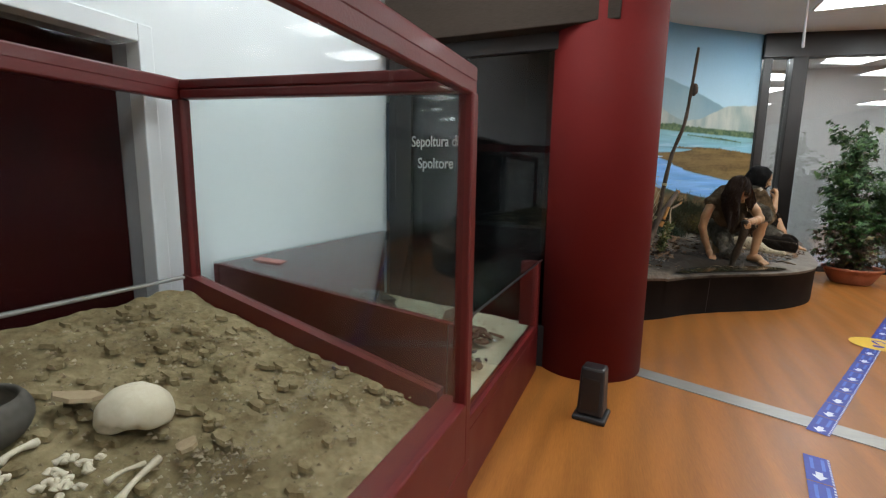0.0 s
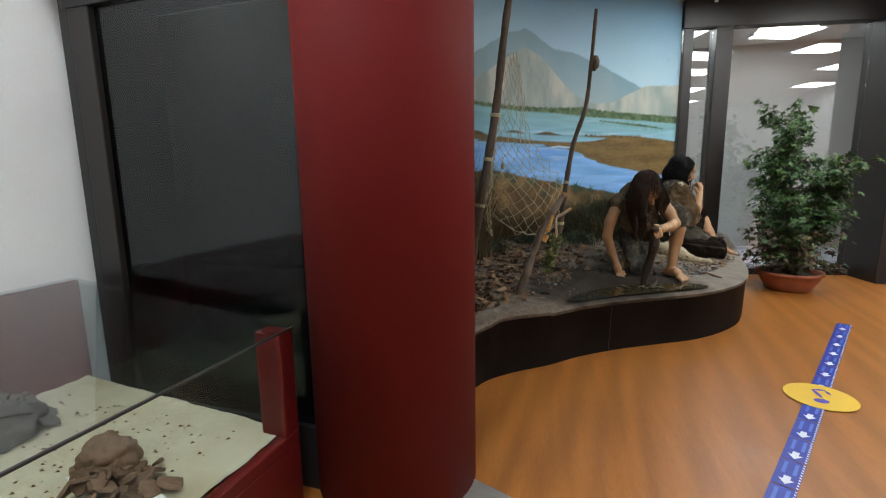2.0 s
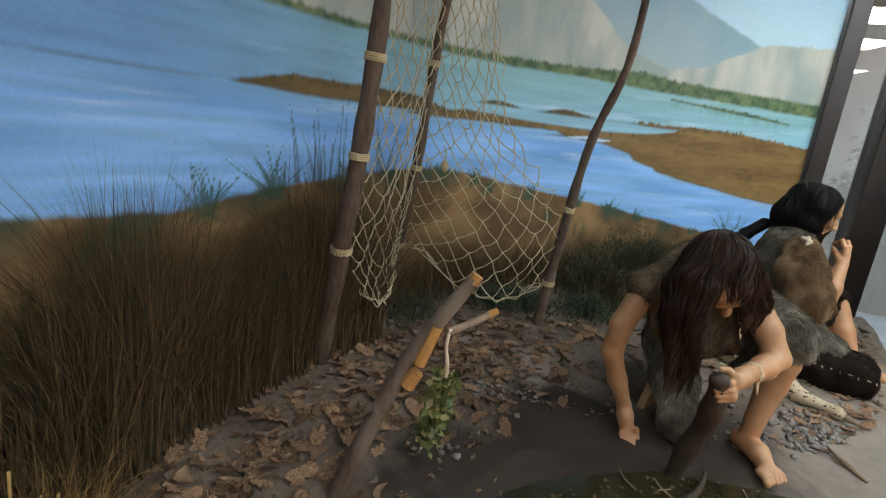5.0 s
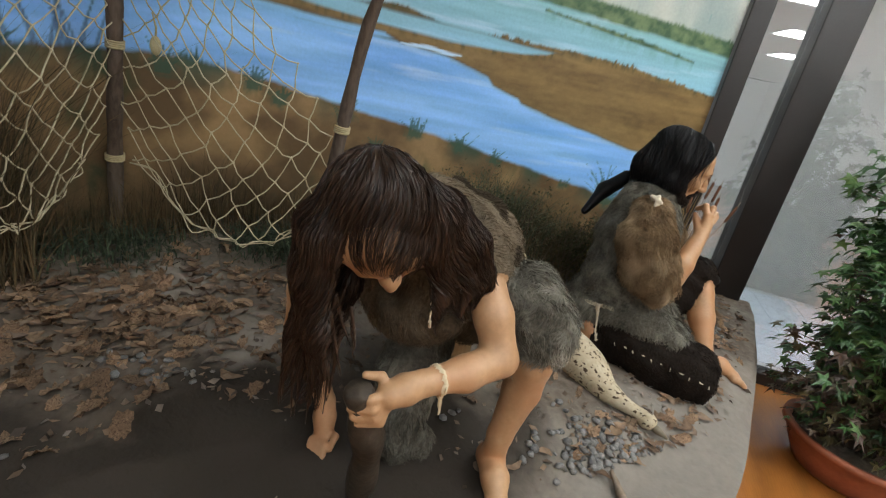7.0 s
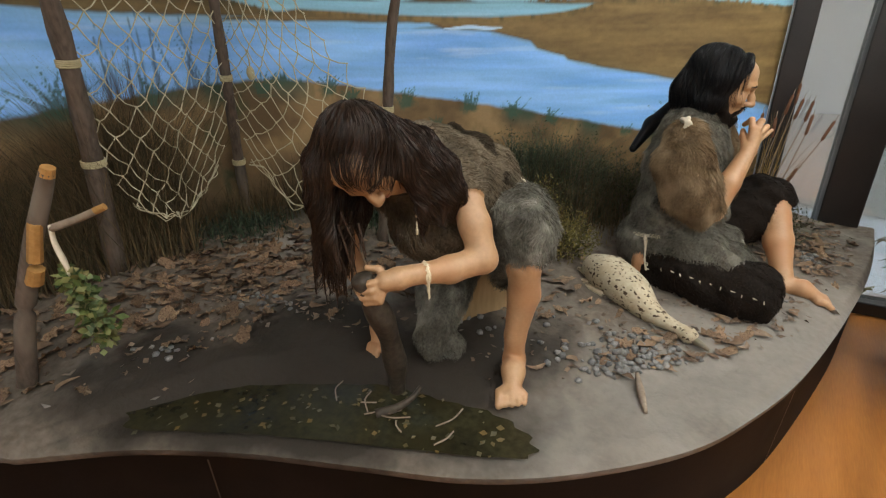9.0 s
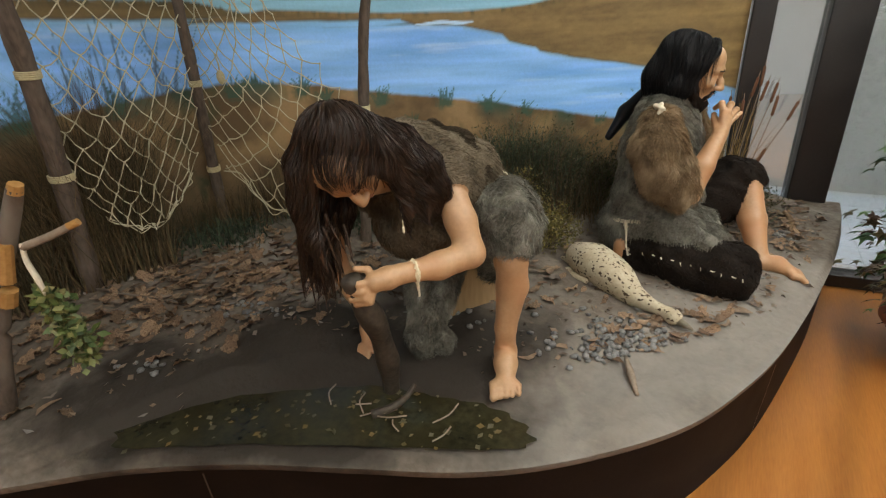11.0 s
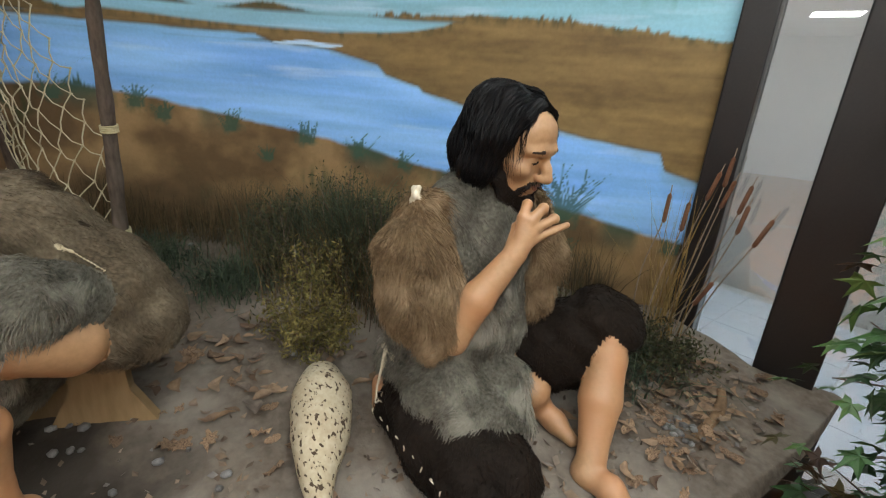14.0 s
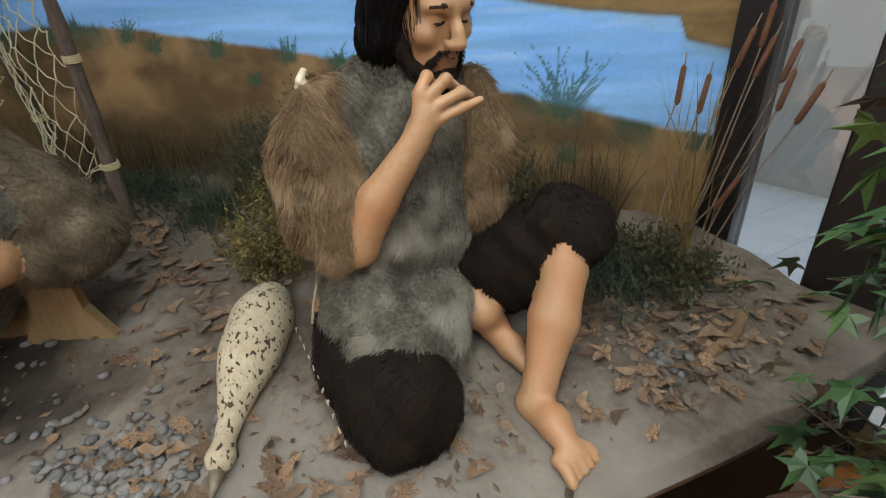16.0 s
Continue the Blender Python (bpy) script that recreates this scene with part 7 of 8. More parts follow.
for i in range(1500):
    x, y = hr.uniform(-0.3, 0.6), hr.uniform(-0.5, 0.44)
    if i < 160:
        x, y = 0.36 + hr.normal() * 0.05, -0.04 + hr.normal() * 0.05
    p = np.array(on_bed(x, y, -0.004))
    s = hr.uniform(0.002, 0.008)
    kk = len(vs)
    vs += [tuple(p + s * np.array(q)) for q in ((1, 0, 0), (-0.5, 0.8, 0), (-0.6, -0.8, 0), (0, 0, 0.9))]
    fs += [(kk, kk + 1, kk + 3), (kk + 1, kk + 2, kk + 3), (kk + 2, kk, kk + 3)]
tagged(raw("earth_crumbs", vs, fs, island_material("earth_crumb", [(0.18, 0.13, 0.075), (0.34, 0.27, 0.17), (0.50, 0.43, 0.30), (0.22, 0.16, 0.09)], 0.9)), "loose crumbs and chips on the excavated earth", "earth crumbs", kind="stuff")
# crusts of dried earth
vs, fs = [], []
for i in range(210):
    x, y = hr.uniform(-0.30, 0.58), hr.uniform(-0.45, 0.46)
    size, n, lift = hr.uniform(0.008, 0.028), 7, hr.uniform(-0.004, 0.004)
    rr = [size * hr.uniform(0.6, 1.25) for _ in range(n)]
    kk = len(vs)
    vs += [on_bed(x + rr[j] * math.cos(6.283 * j / n), y + rr[j] * 0.8 * math.sin(6.283 * j / n), lift - 0.012) for j in range(n)]
    tip = hr.normal(size=2) * 0.12
    vs += [on_bed(x + 0.85 * rr[j] * math.cos(6.283 * j / n), y + 0.68 * rr[j] * math.sin(6.283 * j / n), lift - 0.001 + 0.35 * size * (tip[0] * math.cos(6.283 * j / n) + tip[1] * math.sin(6.283 * j / n))) for j in range(n)]
    fs += [tuple(range(kk + n, kk + 2 * n))] + [(kk + j, kk + (j + 1) % n, kk + n + (j + 1) % n, kk + n + j) for j in range(n)]
tagged(raw("earth_crust", vs, fs, M_SAND), "flaking crusts of dry brown earth in the case", "earth crust", kind="stuff")
# dark round vessel at the bed's edge
bm = bmesh.new()
bmesh.ops.create_uvsphere(bm, u_segments=32, v_segments=16, radius=0.10, matrix=Matrix.Translation(Vector(on_bed(-0.02, -0.22, 0.02))) @ Matrix.Diagonal((1, 1, 0.7, 1)))
bmesh.ops.delete(bm, geom=[f for f in bm.faces if f.calc_center_median().z > on_bed(-0.02, -0.22)[2] + 0.06], context="FACES")
vessel = part("vessel", bm, M_POT, smooth=True)
vessel.modifiers.new("wall", "SOLIDIFY").thickness = 0.008
tagged(vessel, "dark grey earthenware bowl set in the earth", "vessel")

# low case with pale sand and sherds
LX0, LX1, LY0, LY1 = -0.44, 0.615, 0.70, 1.985
low = thing("display_case", "low dark red case with sloping glass over pale sand", "display case", HALL, "display cases")
sand_z = lambda x, y: 0.285 + (LX1 - x) * 0.07
top_z = lambda x: 0.655 + (LX1 - x) * 0.10
box_part("plinth", (LX0, LX1, LY0, LY1, 0, 0.24), M_RED, low, bevel=0.005)
box_part("front_board", (LX1 - 0.04, LX1, LY0, LY1, 0.2401, 0.285), M_RED, low, bevel=0.005)
box_part("front_panel", (LX1 - 0.04, LX1, LY0, LY0 + 0.12, 0.2851, 0.655), M_RED, low, bevel=0.005)
box_part("end_post", (LX1 - 0.10, LX1, LY1 - 0.07, LY1, 0.2851, 0.655), M_RED, low, bevel=0.005)
box_part("back_panel", (LX0, LX0 + 0.03, LY0, LY1, 0.2401, top_z(LX0)), M_RED, low, bevel=0.004)
for y0, y1, nm in ((LY0, LY0 + 0.03, "side_panel"),):
    raw(nm, [(LX0 + 0.031, y0, 0.2401), (LX1 - 0.041, y0, 0.2401), (LX1 - 0.041, y1, 0.2401), (LX0 + 0.031, y1, 0.2401), (LX0 + 0.031, y0, top_z(LX0)), (LX1 - 0.041, y0, 0.655), (LX1 - 0.041, y1, 0.655), (LX0 + 0.031, y1, top_z(LX0))],
        [(3, 2, 1, 0), (4, 5, 6, 7), (0, 1, 5, 4), (1, 2, 6, 5), (2, 3, 7, 6), (3, 0, 4, 7)], M_RED, low)
pane_quad(low, [(LX0, LY0, top_z(LX0) + 0.002), (LX1 + 0.004, LY0, 0.658), (LX1 + 0.004, LY1, 0.658), (LX0, LY1, top_z(LX0) + 0.002)], 0.008)
pane_quad(low, [(LX1 - 0.02, LY0 + 0.121, 0.286), (LX1 - 0.02, LY1 - 0.071, 0.286), (LX1 - 0.02, LY1 - 0.071, 0.654), (LX1 - 0.02, LY0 + 0.121, 0.654)], 0.005)
pane_quad(low, [(LX0 + 0.031, LY1 - 0.015, 0.25), (LX1 - 0.101, LY1 - 0.015, 0.25), (LX1 - 0.101, LY1 - 0.015, 0.662), (LX0 + 0.031, LY1 - 0.015, top_z(LX0) - 0.002)], 0.005)
beam("glass_edge", (LX1 + 0.006, LY0, 0.662), (LX1 + 0.006, LY1 - 0.01, 0.662), 0.008, 0.006, M_BLACK, low, "dark glass edge", bevel=0)
lumpy_sheet("sand_bed", LX0 + 0.031, LX1 - 0.041, LY0 + 0.031, LY1 - 0.02, sand_z, 0.006, M_PALESAND, low, 70, 5.0, "pale yellow sand")


def on_sand(x, y, lift=0.0):
    c, s = math.cos(radians(5)), math.sin(radians(5))
    return (x, y, sand_z(c * x - s * y, 0) + 0.003 + lift)


def rock(c, r, mat, label, seed, name="stone", cat="stone", flat=0.6, group=""):
    bm = bmesh.new()
    bmesh.ops.create_icosphere(bm, subdivisions=4, radius=r)
    for v in bm.verts:
        d = v.co.normalized()
        v.co = d * r * (1 + 0.28 * noise.noise(d * 2.3 + Vector((seed, 0, 0))) + 0.10 * noise.noise(d * 7 + Vector((0, seed, 0))) + 0.04 * noise.noise(d * 18))
        v.co.z *= flat
    bmesh.ops.transform(bm, matrix=Matrix.Translation(c), verts=bm.verts)
    return tagged(part(name, bm, mat, smooth=True), label, cat, group)


rock(on_sand(-0.12, 1.56, 0.03), 0.145, M_POT, "large grey-brown lump of broken pottery on sand", 3.0, flat=0.62)
rock(on_sand(-0.18, 1.18, 0.03), 0.12, M_POT, "grey broken pot base on pale sand", 4.0)
rock(on_sand(0.40, 1.54, 0.055), 0.075, M_CLAY, "brown rounded pot fragment leaning on sherds", 5.0, flat=0.85)
rock(on_sand(0.28, 1.14, 0.02), 0.085, M_CLAY, "broken brown bowl fragment on pale sand", 6.0)
for i in range(44):
    x, y = -0.12 + hr.normal() * 0.085, 1.56 + hr.normal() * 0.075
    rr = ((x + 0.12) ** 2 + (y - 1.56) ** 2) / 0.021
    shard(on_sand(x, y, 0.012 + 0.10 * math.sqrt(max(0.0, 1 - rr))), hr.uniform(0.022, 0.048), M_POT, "grey-brown broken potsherd on a heap in sand", 500 + i)
for i in range(46):
    x, y = 0.47 + hr.normal() * 0.07, 1.46 + hr.normal() * 0.06
    shard(on_sand(x, y, 0.012 + 0.05 * math.exp(-((x - 0.47) ** 2 + (y - 1.46) ** 2) / 0.006)), hr.uniform(0.02, 0.042), M_CLAY, "brown broken potsherd in a heap on sand", 200 + i)
for i in range(40):
    x, y = 0.55 + hr.normal() * 0.035, 1.16 + hr.normal() * 0.06
    shard(on_sand(x, y, 0.008 + 0.012 * hr.random()), hr.uniform(0.010, 0.022), M_POT, "small dark potsherd on pale sand", 300 + i)
vs, fs = [], []
for i in range(420):
    x, y = hr.uniform(-0.30, 0.60), hr.uniform(0.80, 1.85)
    p, s = np.array(on_sand(x, y, -0.002)), hr.uniform(0.0025, 0.009)
    kk = len(vs)
    vs += [tuple(p + s * np.array(q)) for q in ((1, 0.2, 0), (-0.5, 0.8, 0), (-0.6, -0.8, 0), (0.1, 0, 0.8))]
    fs += [(kk, kk + 1, kk + 3), (kk + 1, kk + 2, kk + 3), (kk + 2, kk, kk + 3)]
tagged(raw("sherd_crumbs", vs, fs, M_CLAY), "small dark crumbs of pottery strewn on pale sand", "pottery crumbs", kind="stuff")
for i, (x, y) in enumerate(((0.30, 1.27), (0.12, 1.32), (0.62, 1.49), (0.46, 1.18), (0.33, 1.48))):
    ob = box_part("label_card", (-0.014, 0.014, -0.009, 0.009, 0, 0.002), M_CARD, bevel=0, m=pose(*on_sand(x, y, 0.012), 20, 10, 40 * i))
    tagged(ob, "tiny white label card on the sand", "label card", "label cards")
tagged(box_part("red_tag", (-0.06, 0.06, -0.03, 0.03, 0, 0.006), material("pale_red_card", (0.40, 0.17, 0.15), (0.50, 0.24, 0.21), 12, 60, 0.6, 0.1), bevel=0.002, m=pose(*hall(-0.30, 0.86, top_z(-0.30) + 0.010), 0, 5.7, 10)), "pale red card lying on the glass of the low case", "card")

# wall niche with dark red back, behind the tall case
M_NICHEGLASS = glass_material("niche_glass", (0.80, 0.80, 0.80), gloss=0.004, graze=0.05)
M_OXBLOOD = material("dark_red_cloth", (0.030, 0.0034, 0.0036), (0.044, 0.0050, 0.0052), 6, 160, 0.9, 0.2, spec=0.1)
niche = thing("wall_showcase", "dark red wall showcase with a pale surround and glass front", "showcase", HALL)
WXX = -0.47
box_part("back_panel", (WXX - 0.16, WXX - 0.12, -1.1, 0.477, 0.0, 1.54), M_OXBLOOD, niche, bevel=0)
box_part("jamb", (WXX - 0.12, WXX + 0.02, 0.477, 0.527, 0.0, 1.60), M_WHITE, niche, bevel=0.004)
box_part("head_board", (WXX - 0.12, WXX + 0.02, -1.1, 0.4769, 1.54, 1.60), M_WHITE, niche, bevel=0.004)
pane_quad(niche, [(WXX - 0.05, -1.1, 0.02), (WXX - 0.05, 0.476, 0.02), (WXX - 0.05, 0.476, 1.539), (WXX - 0.05, -1.1, 1.539)], 0.005, M_NICHEGLASS)

# smoked-glass showcase between the white wall and the column
vit = thing("dark_showcase", "tall black showcase with smoked glass under a brown lintel", "showcase", HALL)
VY, VX0, VX1 = 2.05, -0.45, 0.95
box_part("lintel", (VX0 + 0.07, VX1, VY - 0.10, VY + 0.40, 1.90, CEIL - 0.01), M_DARKWOOD, vit, bevel=0.006)
box_part("top_frame", (VX0 + 0.06, VX1, VY, VY + 0.06, 1.81, 1.899), M_FRAME, vit)
box_part("side_frame", (VX0 + 0.09, VX0 + 0.20, VY, VY + 0.08, 0, 1.809), M_FRAME, vit)
box_part("bottom_frame", (VX0 + 0.201, VX1, VY, VY + 0.08, 0, 0.25), M_BLACK, vit)
box_part("back_panel", (VX0, VX1, VY + 0.40, VY + 0.44, 0, 1.899), M_BLACK, vit)
box_part("side_panel", (VX0 + 0.04, VX0 + 0.0899, VY + 0.001, VY + 0.3999, 0, 1.899), M_BLACK, vit)
box_part("inner_plinth", (0.0, VX1, VY + 0.10, VY + 0.39, 0.2, 0.82), M_BLACK, vit)
box_part("inner_screen", (0.42, 0.80, VY + 0.12, VY + 0.15, 0.83, 1.52), M_BLACK, vit)
pane_quad(vit, [(VX0 + 0.201, VY + 0.03, 0.2501), (VX1, VY + 0.03, 0.2501), (VX1, VY + 0.03, 1.809), (VX0 + 0.201, VY + 0.03, 1.809)], 0.006, M_DARKGLASS)

# ---------------------------------------------------------------- floor markings
strip_a, strip_b = np.array([1.33, 2.12]), np.array([3.9, 0.90])
d = (strip_b - strip_a) / np.linalg.norm(strip_b - strip_a)
nn = np.array([-d[1], d[0]]) * 0.062
tagged(slab("floor_strip", [tuple(strip_a - nn), tuple(strip_b - nn), tuple(strip_b + nn), tuple(strip_a + nn)], 0.0, 0.004, M_STEEL), "brushed grey metal joint strip across the floor", "floor strip", kind="structure")


def tape_run(p, q, width, pitch, start=0.0, skip=()):
    """Printed tape sections along the floor from p to q, each with an arrow and two lines of small print."""
    p, q = np.array(p, float), np.array(q, float)
    L = np.linalg.norm(q - p)
    ang = math.degrees(math.atan2(*(q - p)[::-1]))
    k = 0
    while (k + 1) * pitch <= L:
        c = p + (q - p) * ((k + 0.5) * pitch / L)
        ob = thing("floor_tape", "blue floor tape section with white arrow and small print", "floor tape", pose(c[0], c[1], 0.0045, 0, 0, ang), "blue tape sections on the floor")
        h = pitch / 2 - 0.003
        raw("strip", [(-h, -width / 2, 0), (h, -width / 2, 0), (h, width / 2, 0), (-h, width / 2, 0)], [(0, 1, 2, 3)], M_BLUETAPE, ob)
        z = 0.0015
        a = -h + 0.012
        w = width * 0.30
        raw("arrow", [(a, 0, z), (a + 0.035, -w, z), (a + 0.035, -w * 0.45, z), (a + 0.062, -w * 0.45, z), (a + 0.062, w * 0.45, z), (a + 0.035, w * 0.45, z), (a + 0.035, w, z)], [(0, 1, 2, 3, 4, 5, 6)], M_WHITEINK, ob, "white arrow")
        for s in (-1, 1):
            raw("print_line", [(a + 0.08, s * 0.018 - 0.006, z), (h - 0.02, s * 0.018 - 0.006, z), (h - 0.02, s * 0.018 + 0.006, z), (a + 0.08, s * 0.018 + 0.006, z)], [(0, 1, 2, 3)], M_PRINT, ob, "unreadable pale blue print")
        n = int(pitch / 0.02)
        vs, fs = [], []
        for i in range(n):
            x = -h + 0.004 + i * 0.02
            kk = len(vs)
            vs += [(x, -width / 2 + 0.001, z), (x + 0.009, -width / 2 + 0.001, z), (x + 0.012, -width / 2 + 0.008, z), (x + 0.003, -width / 2 + 0.008, z)]
            fs.append((kk, kk + 1, kk + 2, kk + 3))
        raw("edge_hatching", vs, fs, M_WHITEINK, ob, "white hatched edge")
        k += 1


M_PRINT = material("pale_blue_print", (0.06, 0.13, 0.50), (0.09, 0.18, 0.58), 30, 90, 0.5, 0)
TAPE_END = np.array([3.85, 4.63])
TAPE_MID = np.array([2.994, 3.183])
tape_run((2.068, 1.66), TAPE_END, 0.085, 0.208)
tape_run((1.16, -1.35), (2.03, 1.61), 0.085, 0.208)
tape_run((5.2, 3.92), (3.95, 4.60), 0.05, 0.208)
disc = thing("floor_sticker", "round yellow floor sticker with a purple footprint mark", "floor sticker", pose(TAPE_MID[0], TAPE_MID[1], 0.007))
raw("disc", [(0.155 * math.cos(a), 0.155 * math.sin(a), 0) for a in np.linspace(0, 2 * math.pi, 49)[:-1]], [tuple(range(48))], M_YELLOW, disc)
M_PURPLE = material("purple_print", (0.05, 0.035, 0.30), (0.07, 0.05, 0.38), 30, 90, 0.5, 0)
vs, fs = [], []
for k, (x, y) in enumerate(((-0.02, -0.055), (0.0, 0.03), (0.03, 0.075), (0.055, 0.045))):
    kk = len(vs)
    n = 12
    rx, ry = ((0.034, 0.026), (0.010, 0.05), (0.03, 0.009), (0.008, 0.026))[k]
    vs += [(x + rx * math.cos(2 * math.pi * i / n), y + ry * math.sin(2 * math.pi * i / n), 0.0012 + 0.0004 * k) for i in range(n)]
    fs.append(tuple(range(kk, kk + n)))
raw("mark", vs, fs, M_PURPLE, disc, "purple printed mark")

# black floor speaker by the column
spk = thing("floor_speaker", "small black plastic wedge speaker standing on the floor", "speaker", pose(1.10, 1.475, 0, 0, 0, -12))
bm = bmesh.new()
add_box(bm, -0.075, 0.075, -0.075, 0.075, 0, 0.025, bevel=0.008)
part("foot", bm, M_BLACK, spk)
bm = bmesh.new()
add_box(bm, -0.06, 0.06, -0.06, 0.06, 0.0251, 0.255, bevel=0.014)
for v in bm.verts:
    t = max(0, (v.co.z - 0.03) / 0.22)
    v.co.x *= 1 - 0.10 * t
    v.co.y = v.co.y * (1 - 0.18 * t) + 0.012 * t
    if v.co.z > 0.2:
        v.co.z -= 0.10 * (v.co.y + 0.06) * 0.6
part("body", bm, M_BLACK, spk)
bm = bmesh.new()
add_box(bm, -0.042, 0.042, -0.0645, -0.0605, 0.05, 0.20, bevel=0.002)
bmesh.ops.transform(bm, matrix=Matrix.Rotation(radians(-5), 4, "X"), verts=bm.verts)
part("grille", bm, M_FRAME, spk)

# yellow sheets on the red wall
M_SHEET = material("yellow_sheet", (0.52, 0.46, 0.13), (0.60, 0.54, 0.18), 8, 60, 0.5, 0.05)
M_SHEETINK = material("sheet_print", (0.10, 0.11, 0.06), (0.18, 0.18, 0.10), 20, 60, 0.6, 0)
M_SHEETBLUE = material("sheet_picture", (0.05, 0.09, 0.16), (0.22, 0.20, 0.16), 25, 60, 0.6, 0)
rd = (RED_B - RED_A) / np.linalg.norm(RED_B - RED_A)
rang = math.degrees(math.atan2(rd[1], rd[0]))
for r, (z0, z1) in enumerate(((1.80, 2.22), (1.28, 1.71), (0.76, 1.19), (0.24, 0.69))):
    for c in range(3):
        s0 = 0.09 + c * 0.46
        o = RED_A + rd * s0 + np.array([rd[1], -rd[0]]) * 0.004
        sh = thing("information_sheet", "yellow printed information sheet fixed to the red wall", "information sheet", pose(o[0], o[1], 0, 0, 0, rang), "information sheets on the red wall")
        box_part("sheet", (0, 0.42, -0.003, 0.0, z0, z1), M_SHEET, sh, bevel=0)
        for i in range(7):
            zz = z1 - 0.05 - i * (z1 - z0 - 0.08) / 7
            box_part("print_line", (0.24, 0.24 + 0.16 * (0.6 + 0.4 * math.sin(i * 2.1 + r)), -0.0045, -0.0031, zz - 0.008, zz), M_SHEETINK, sh, "unreadable small print", bevel=0)
        for i in range(3):
            x = 0.03 + 0.10 * (i % 2)
            zz = z1 - 0.16 - 0.12 * i
            box_part("picture", (x, x + 0.08, -0.0045, -0.0031, zz, zz + 0.08), M_SHEETBLUE, sh, "small dark picture", bevel=0)
wall_base = slab("baseboard", [tuple(RED_A + np.array([rd[1], -rd[0]]) * 0.001), tuple(RED_A + np.array([rd[1], -rd[0]]) * 0.02), tuple(RED_B + np.array([rd[1], -rd[0]]) * 0.02), tuple(RED_B + np.array([rd[1], -rd[0]]) * 0.001)], 0, 0.10, M_BLACK)
tagged(wall_base, "black skirting board along the red wall", "baseboard", kind="structure")

# thin white cable hanging from the ceiling
cb = thing("hanging_cable", "thin translucent white strip hanging from the ceiling", "cable")
vs, fs = [], []
tube(vs, fs, crooked((2.63, 4.13, CEIL), (2.635, 4.13, 2.24), 0.006, 14, 5), np.linspace(0.003, 0.012, 14), 8)
raw("strip", vs, fs, M_WHITE, cb, smooth=True)

# ---------------------------------------------------------------- potted tree
M_TERRA = material("terracotta", (0.26, 0.075, 0.035), (0.36, 0.115, 0.055), 8, 60, 0.55, 0.2)
M_TREELEAF = island_material("maple_leaf", [(0.012, 0.035, 0.010), (0.025, 0.070, 0.018), (0.045, 0.11, 0.028), (0.085, 0.15, 0.04)], 0.42, spec=0.45)
M_REDLEAF = island_material("bronze_leaf", [(0.035, 0.018, 0.012), (0.070, 0.038, 0.022), (0.045, 0.040, 0.018), (0.12, 0.10, 0.03)], 0.5)


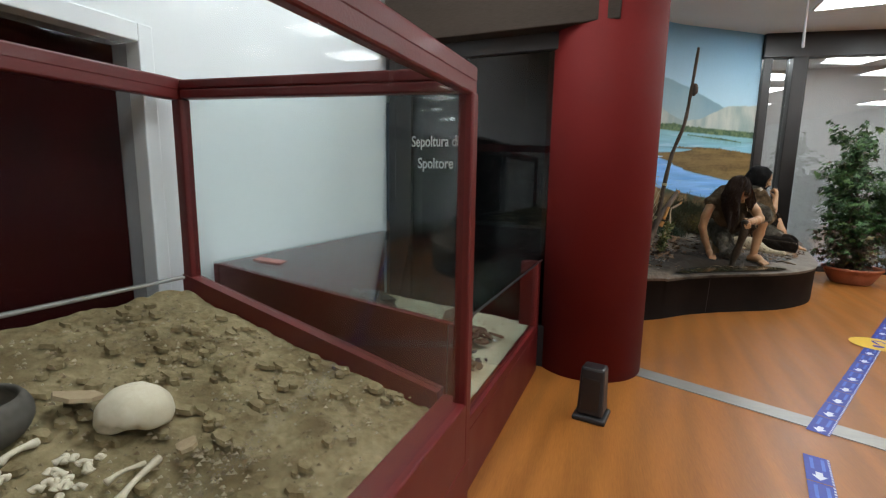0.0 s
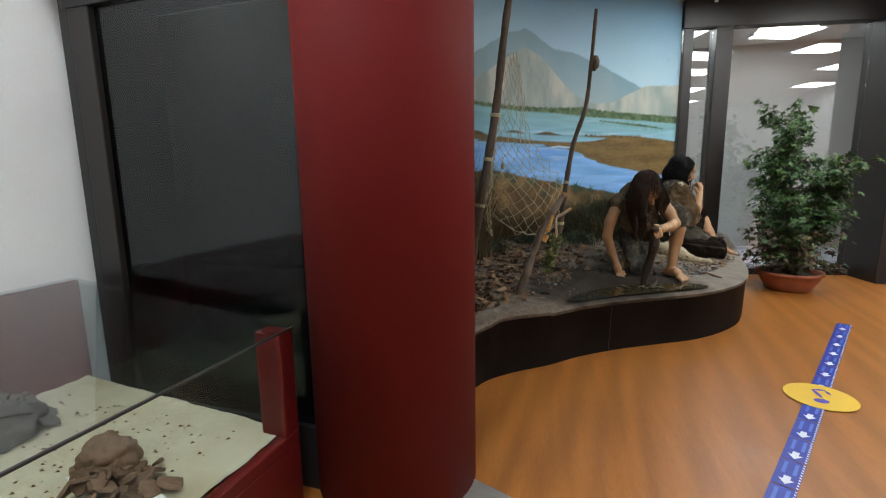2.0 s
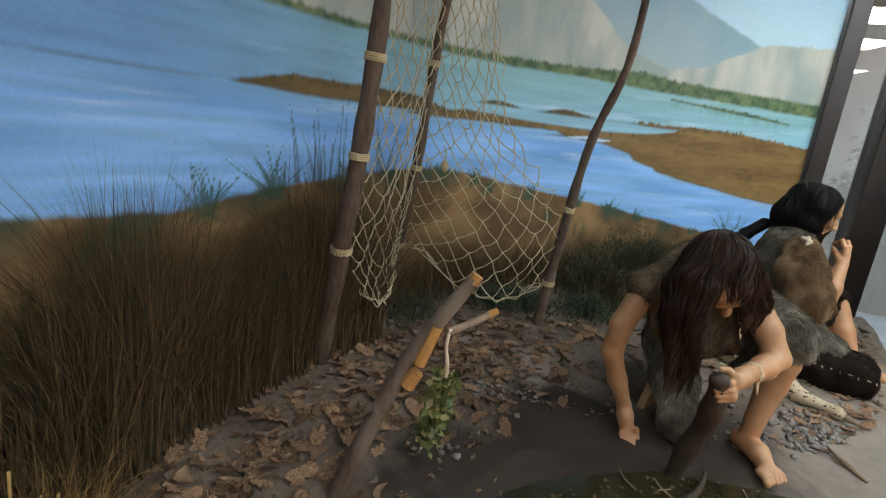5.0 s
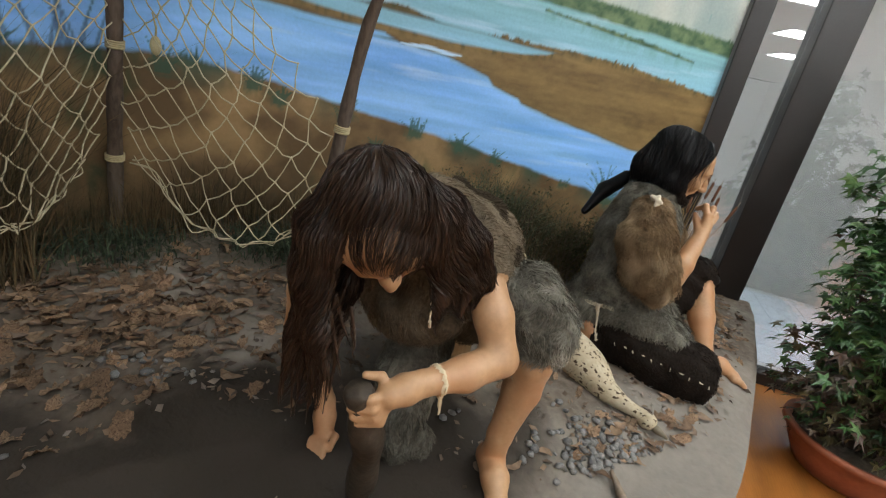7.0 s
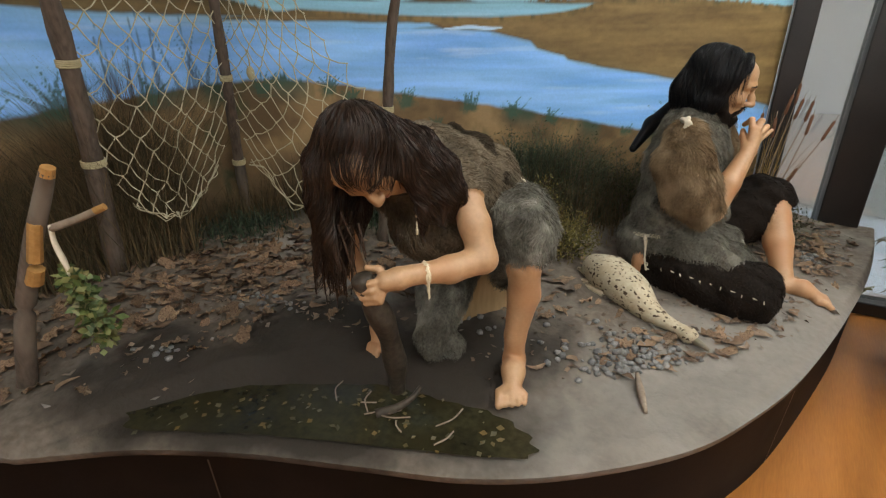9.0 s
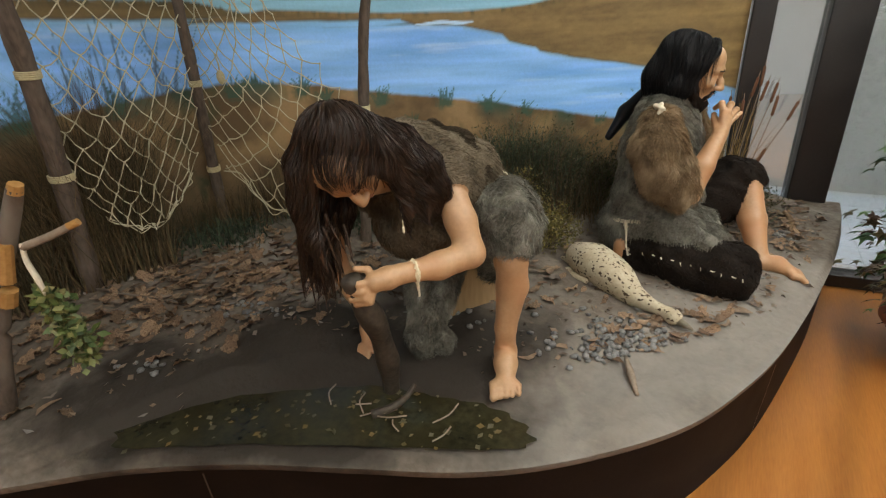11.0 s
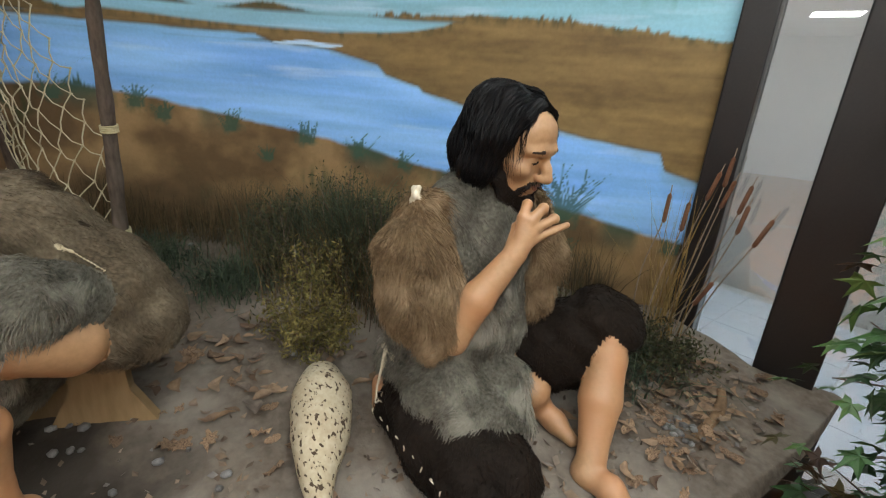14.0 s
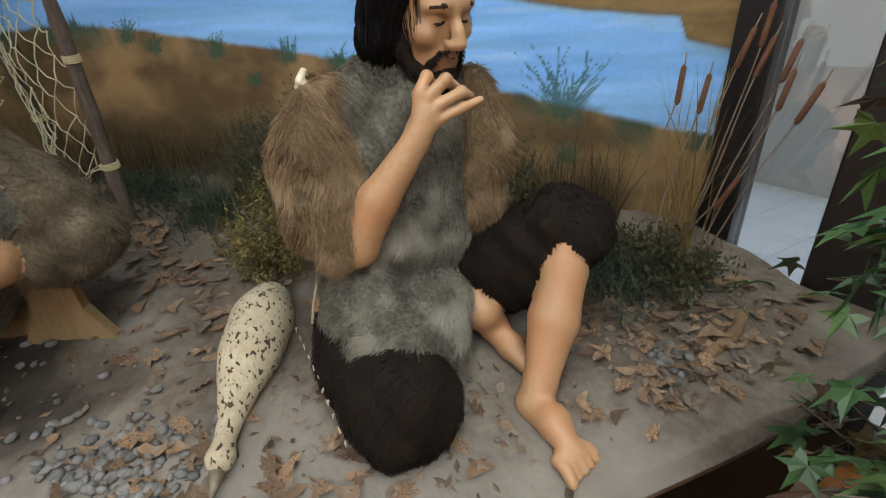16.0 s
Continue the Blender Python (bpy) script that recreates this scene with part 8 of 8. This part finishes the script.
def potted_tree(x, y):
    r = np.random.default_rng(91)
    ob = thing("potted_tree", "artificial small-leaved maple tree in a terracotta bowl", "potted plant", pose(x, y, 0))
    prof = [(0.17, 0.0), (0.19, 0.02), (0.235, 0.10), (0.26, 0.155), (0.275, 0.16), (0.275, 0.185), (0.25, 0.185), (0.235, 0.15)]
    n = 48
    vs = [(rr * math.cos(2 * math.pi * i / n), rr * math.sin(2 * math.pi * i / n), z) for rr, z in prof for i in range(n)]
    fs = [(j * n + i, j * n + (i + 1) % n, (j + 1) * n + (i + 1) % n, (j + 1) * n + i) for j in range(len(prof) - 1) for i in range(n)]
    fs.append(tuple(range(n))[::-1])
    raw("bowl", vs, fs, M_TERRA, ob, "terracotta bowl", smooth=True)
    vs = [(0, 0, 0.165)] + [(0.24 * math.cos(2 * math.pi * i / n), 0.24 * math.sin(2 * math.pi * i / n), 0.152 + 0.008 * math.sin(5 * i)) for i in range(n)]
    raw("soil", vs, [(0, 1 + i, 1 + (i + 1) % n) for i in range(n)], M_SOIL, ob, "dark potting soil")
    tips = []
    for k, (bx, by, tx, ty, tz) in enumerate(((-0.05, 0.03, -0.12, 0.06, 1.64), (0.05, -0.02, 0.32, -0.06, 1.20), (0.02, 0.06, 0.24, -0.14, 1.06), (-0.03, -0.05, -0.18, -0.02, 1.28), (0.0, 0.0, -0.10, -0.02, 1.52), (-0.04, -0.04, -0.15, -0.15, 0.84))):
        P = crooked((bx, by, 0.15), (tx, ty, tz), 0.018, 18, 70 + k)
        vs, fs = [], []
        tube(vs, fs, P, np.linspace(0.016, 0.005, 18), 8)
        raw("trunk", vs, fs, M_BARK, ob, smooth=True)
        for i in range(5, 18):
            for _ in range(4):
                a = r.uniform(0, 6.28)
                L = r.uniform(0.08, 0.32) * (1.10 - 0.42 * i / 18) * (1.0 if k in (1, 2) else 1.12)
                q = P[i] + np.array([math.cos(a) * L, math.sin(a) * L, r.uniform(-0.02, 0.12)])
                tips.append((P[i], q, i / 18))
    for _ in range(64):
        a, L = r.uniform(0, 6.28), r.uniform(0.12, 0.40)
        p = np.array([r.normal() * 0.03, r.normal() * 0.03, r.uniform(0.20, 0.50)])
        tips.append((p, p + np.array([math.cos(a) * L, math.sin(a) * L, r.uniform(-0.10, 0.06)]), 0.1))
    vs, fs = [], []
    for p, q, _ in tips:
        tube(vs, fs, [p, (p + q) / 2 + [0, 0, 0.02], q], [0.0035, 0.0025, 0.0012], 4, close=False)
    tagged(raw("twigwork", vs, fs, M_BARK, ob), kind="stuff")
    vs, fs, rv, rf = [], [], [], []
    for p, q, hgt in tips:
        for _ in range(r.integers(13, 20)):
            t = r.uniform(0.35, 1.1)
            c = p + (q - p) * t + r.normal(size=3) * 0.028 + [0, 0, 0.01]
            red = r.random() < (0.72 if c[2] < 0.45 else 0.45 if c[2] < 0.60 else 0.04)
            V, Fc = (rv, rf) if red else (vs, fs)
            a = r.uniform(0, 6.28)
            out = np.array([c[0], c[1], 0]) / (np.hypot(c[0], c[1]) + 0.02)
            fwd = np.array([math.cos(a), math.sin(a), -0.5 * r.random()]) * 0.6 + out * 0.7 + [0, 0, -0.35]
            fwd /= np.linalg.norm(fwd)
            sd = np.cross(fwd, [0, 0, 1]) + r.normal(size=3) * 0.25
            sd /= np.linalg.norm(sd)
            up = np.cross(sd, fwd)
            S = r.uniform(0.028, 0.054)
            ring = []
            for m in range(15):
                th = math.pi * (m - 7) / 8.2
                rad = S * ((1.05 - 0.055 * abs(m - 7)) if (m - 7) % 3 == 0 else 0.42)
                ring.append(c + fwd * rad * math.cos(th) + sd * rad * math.sin(th) - up * 0.25 * rad * rad / S + r.normal(size=3) * 0.0008)
            kk = len(V)
            V.append(c - fwd * S * 0.15)
            V.extend(ring)
            Fc.extend((kk, kk + 1 + m, kk + 2 + m) for m in range(14))
    raw("foliage", vs, fs, M_TREELEAF, ob, "dark green maple leaves")
    raw("low_foliage", rv, rf, M_REDLEAF, ob, "bronze-brown lower leaves")
    return ob


potted_tree(3.87, 5.62)
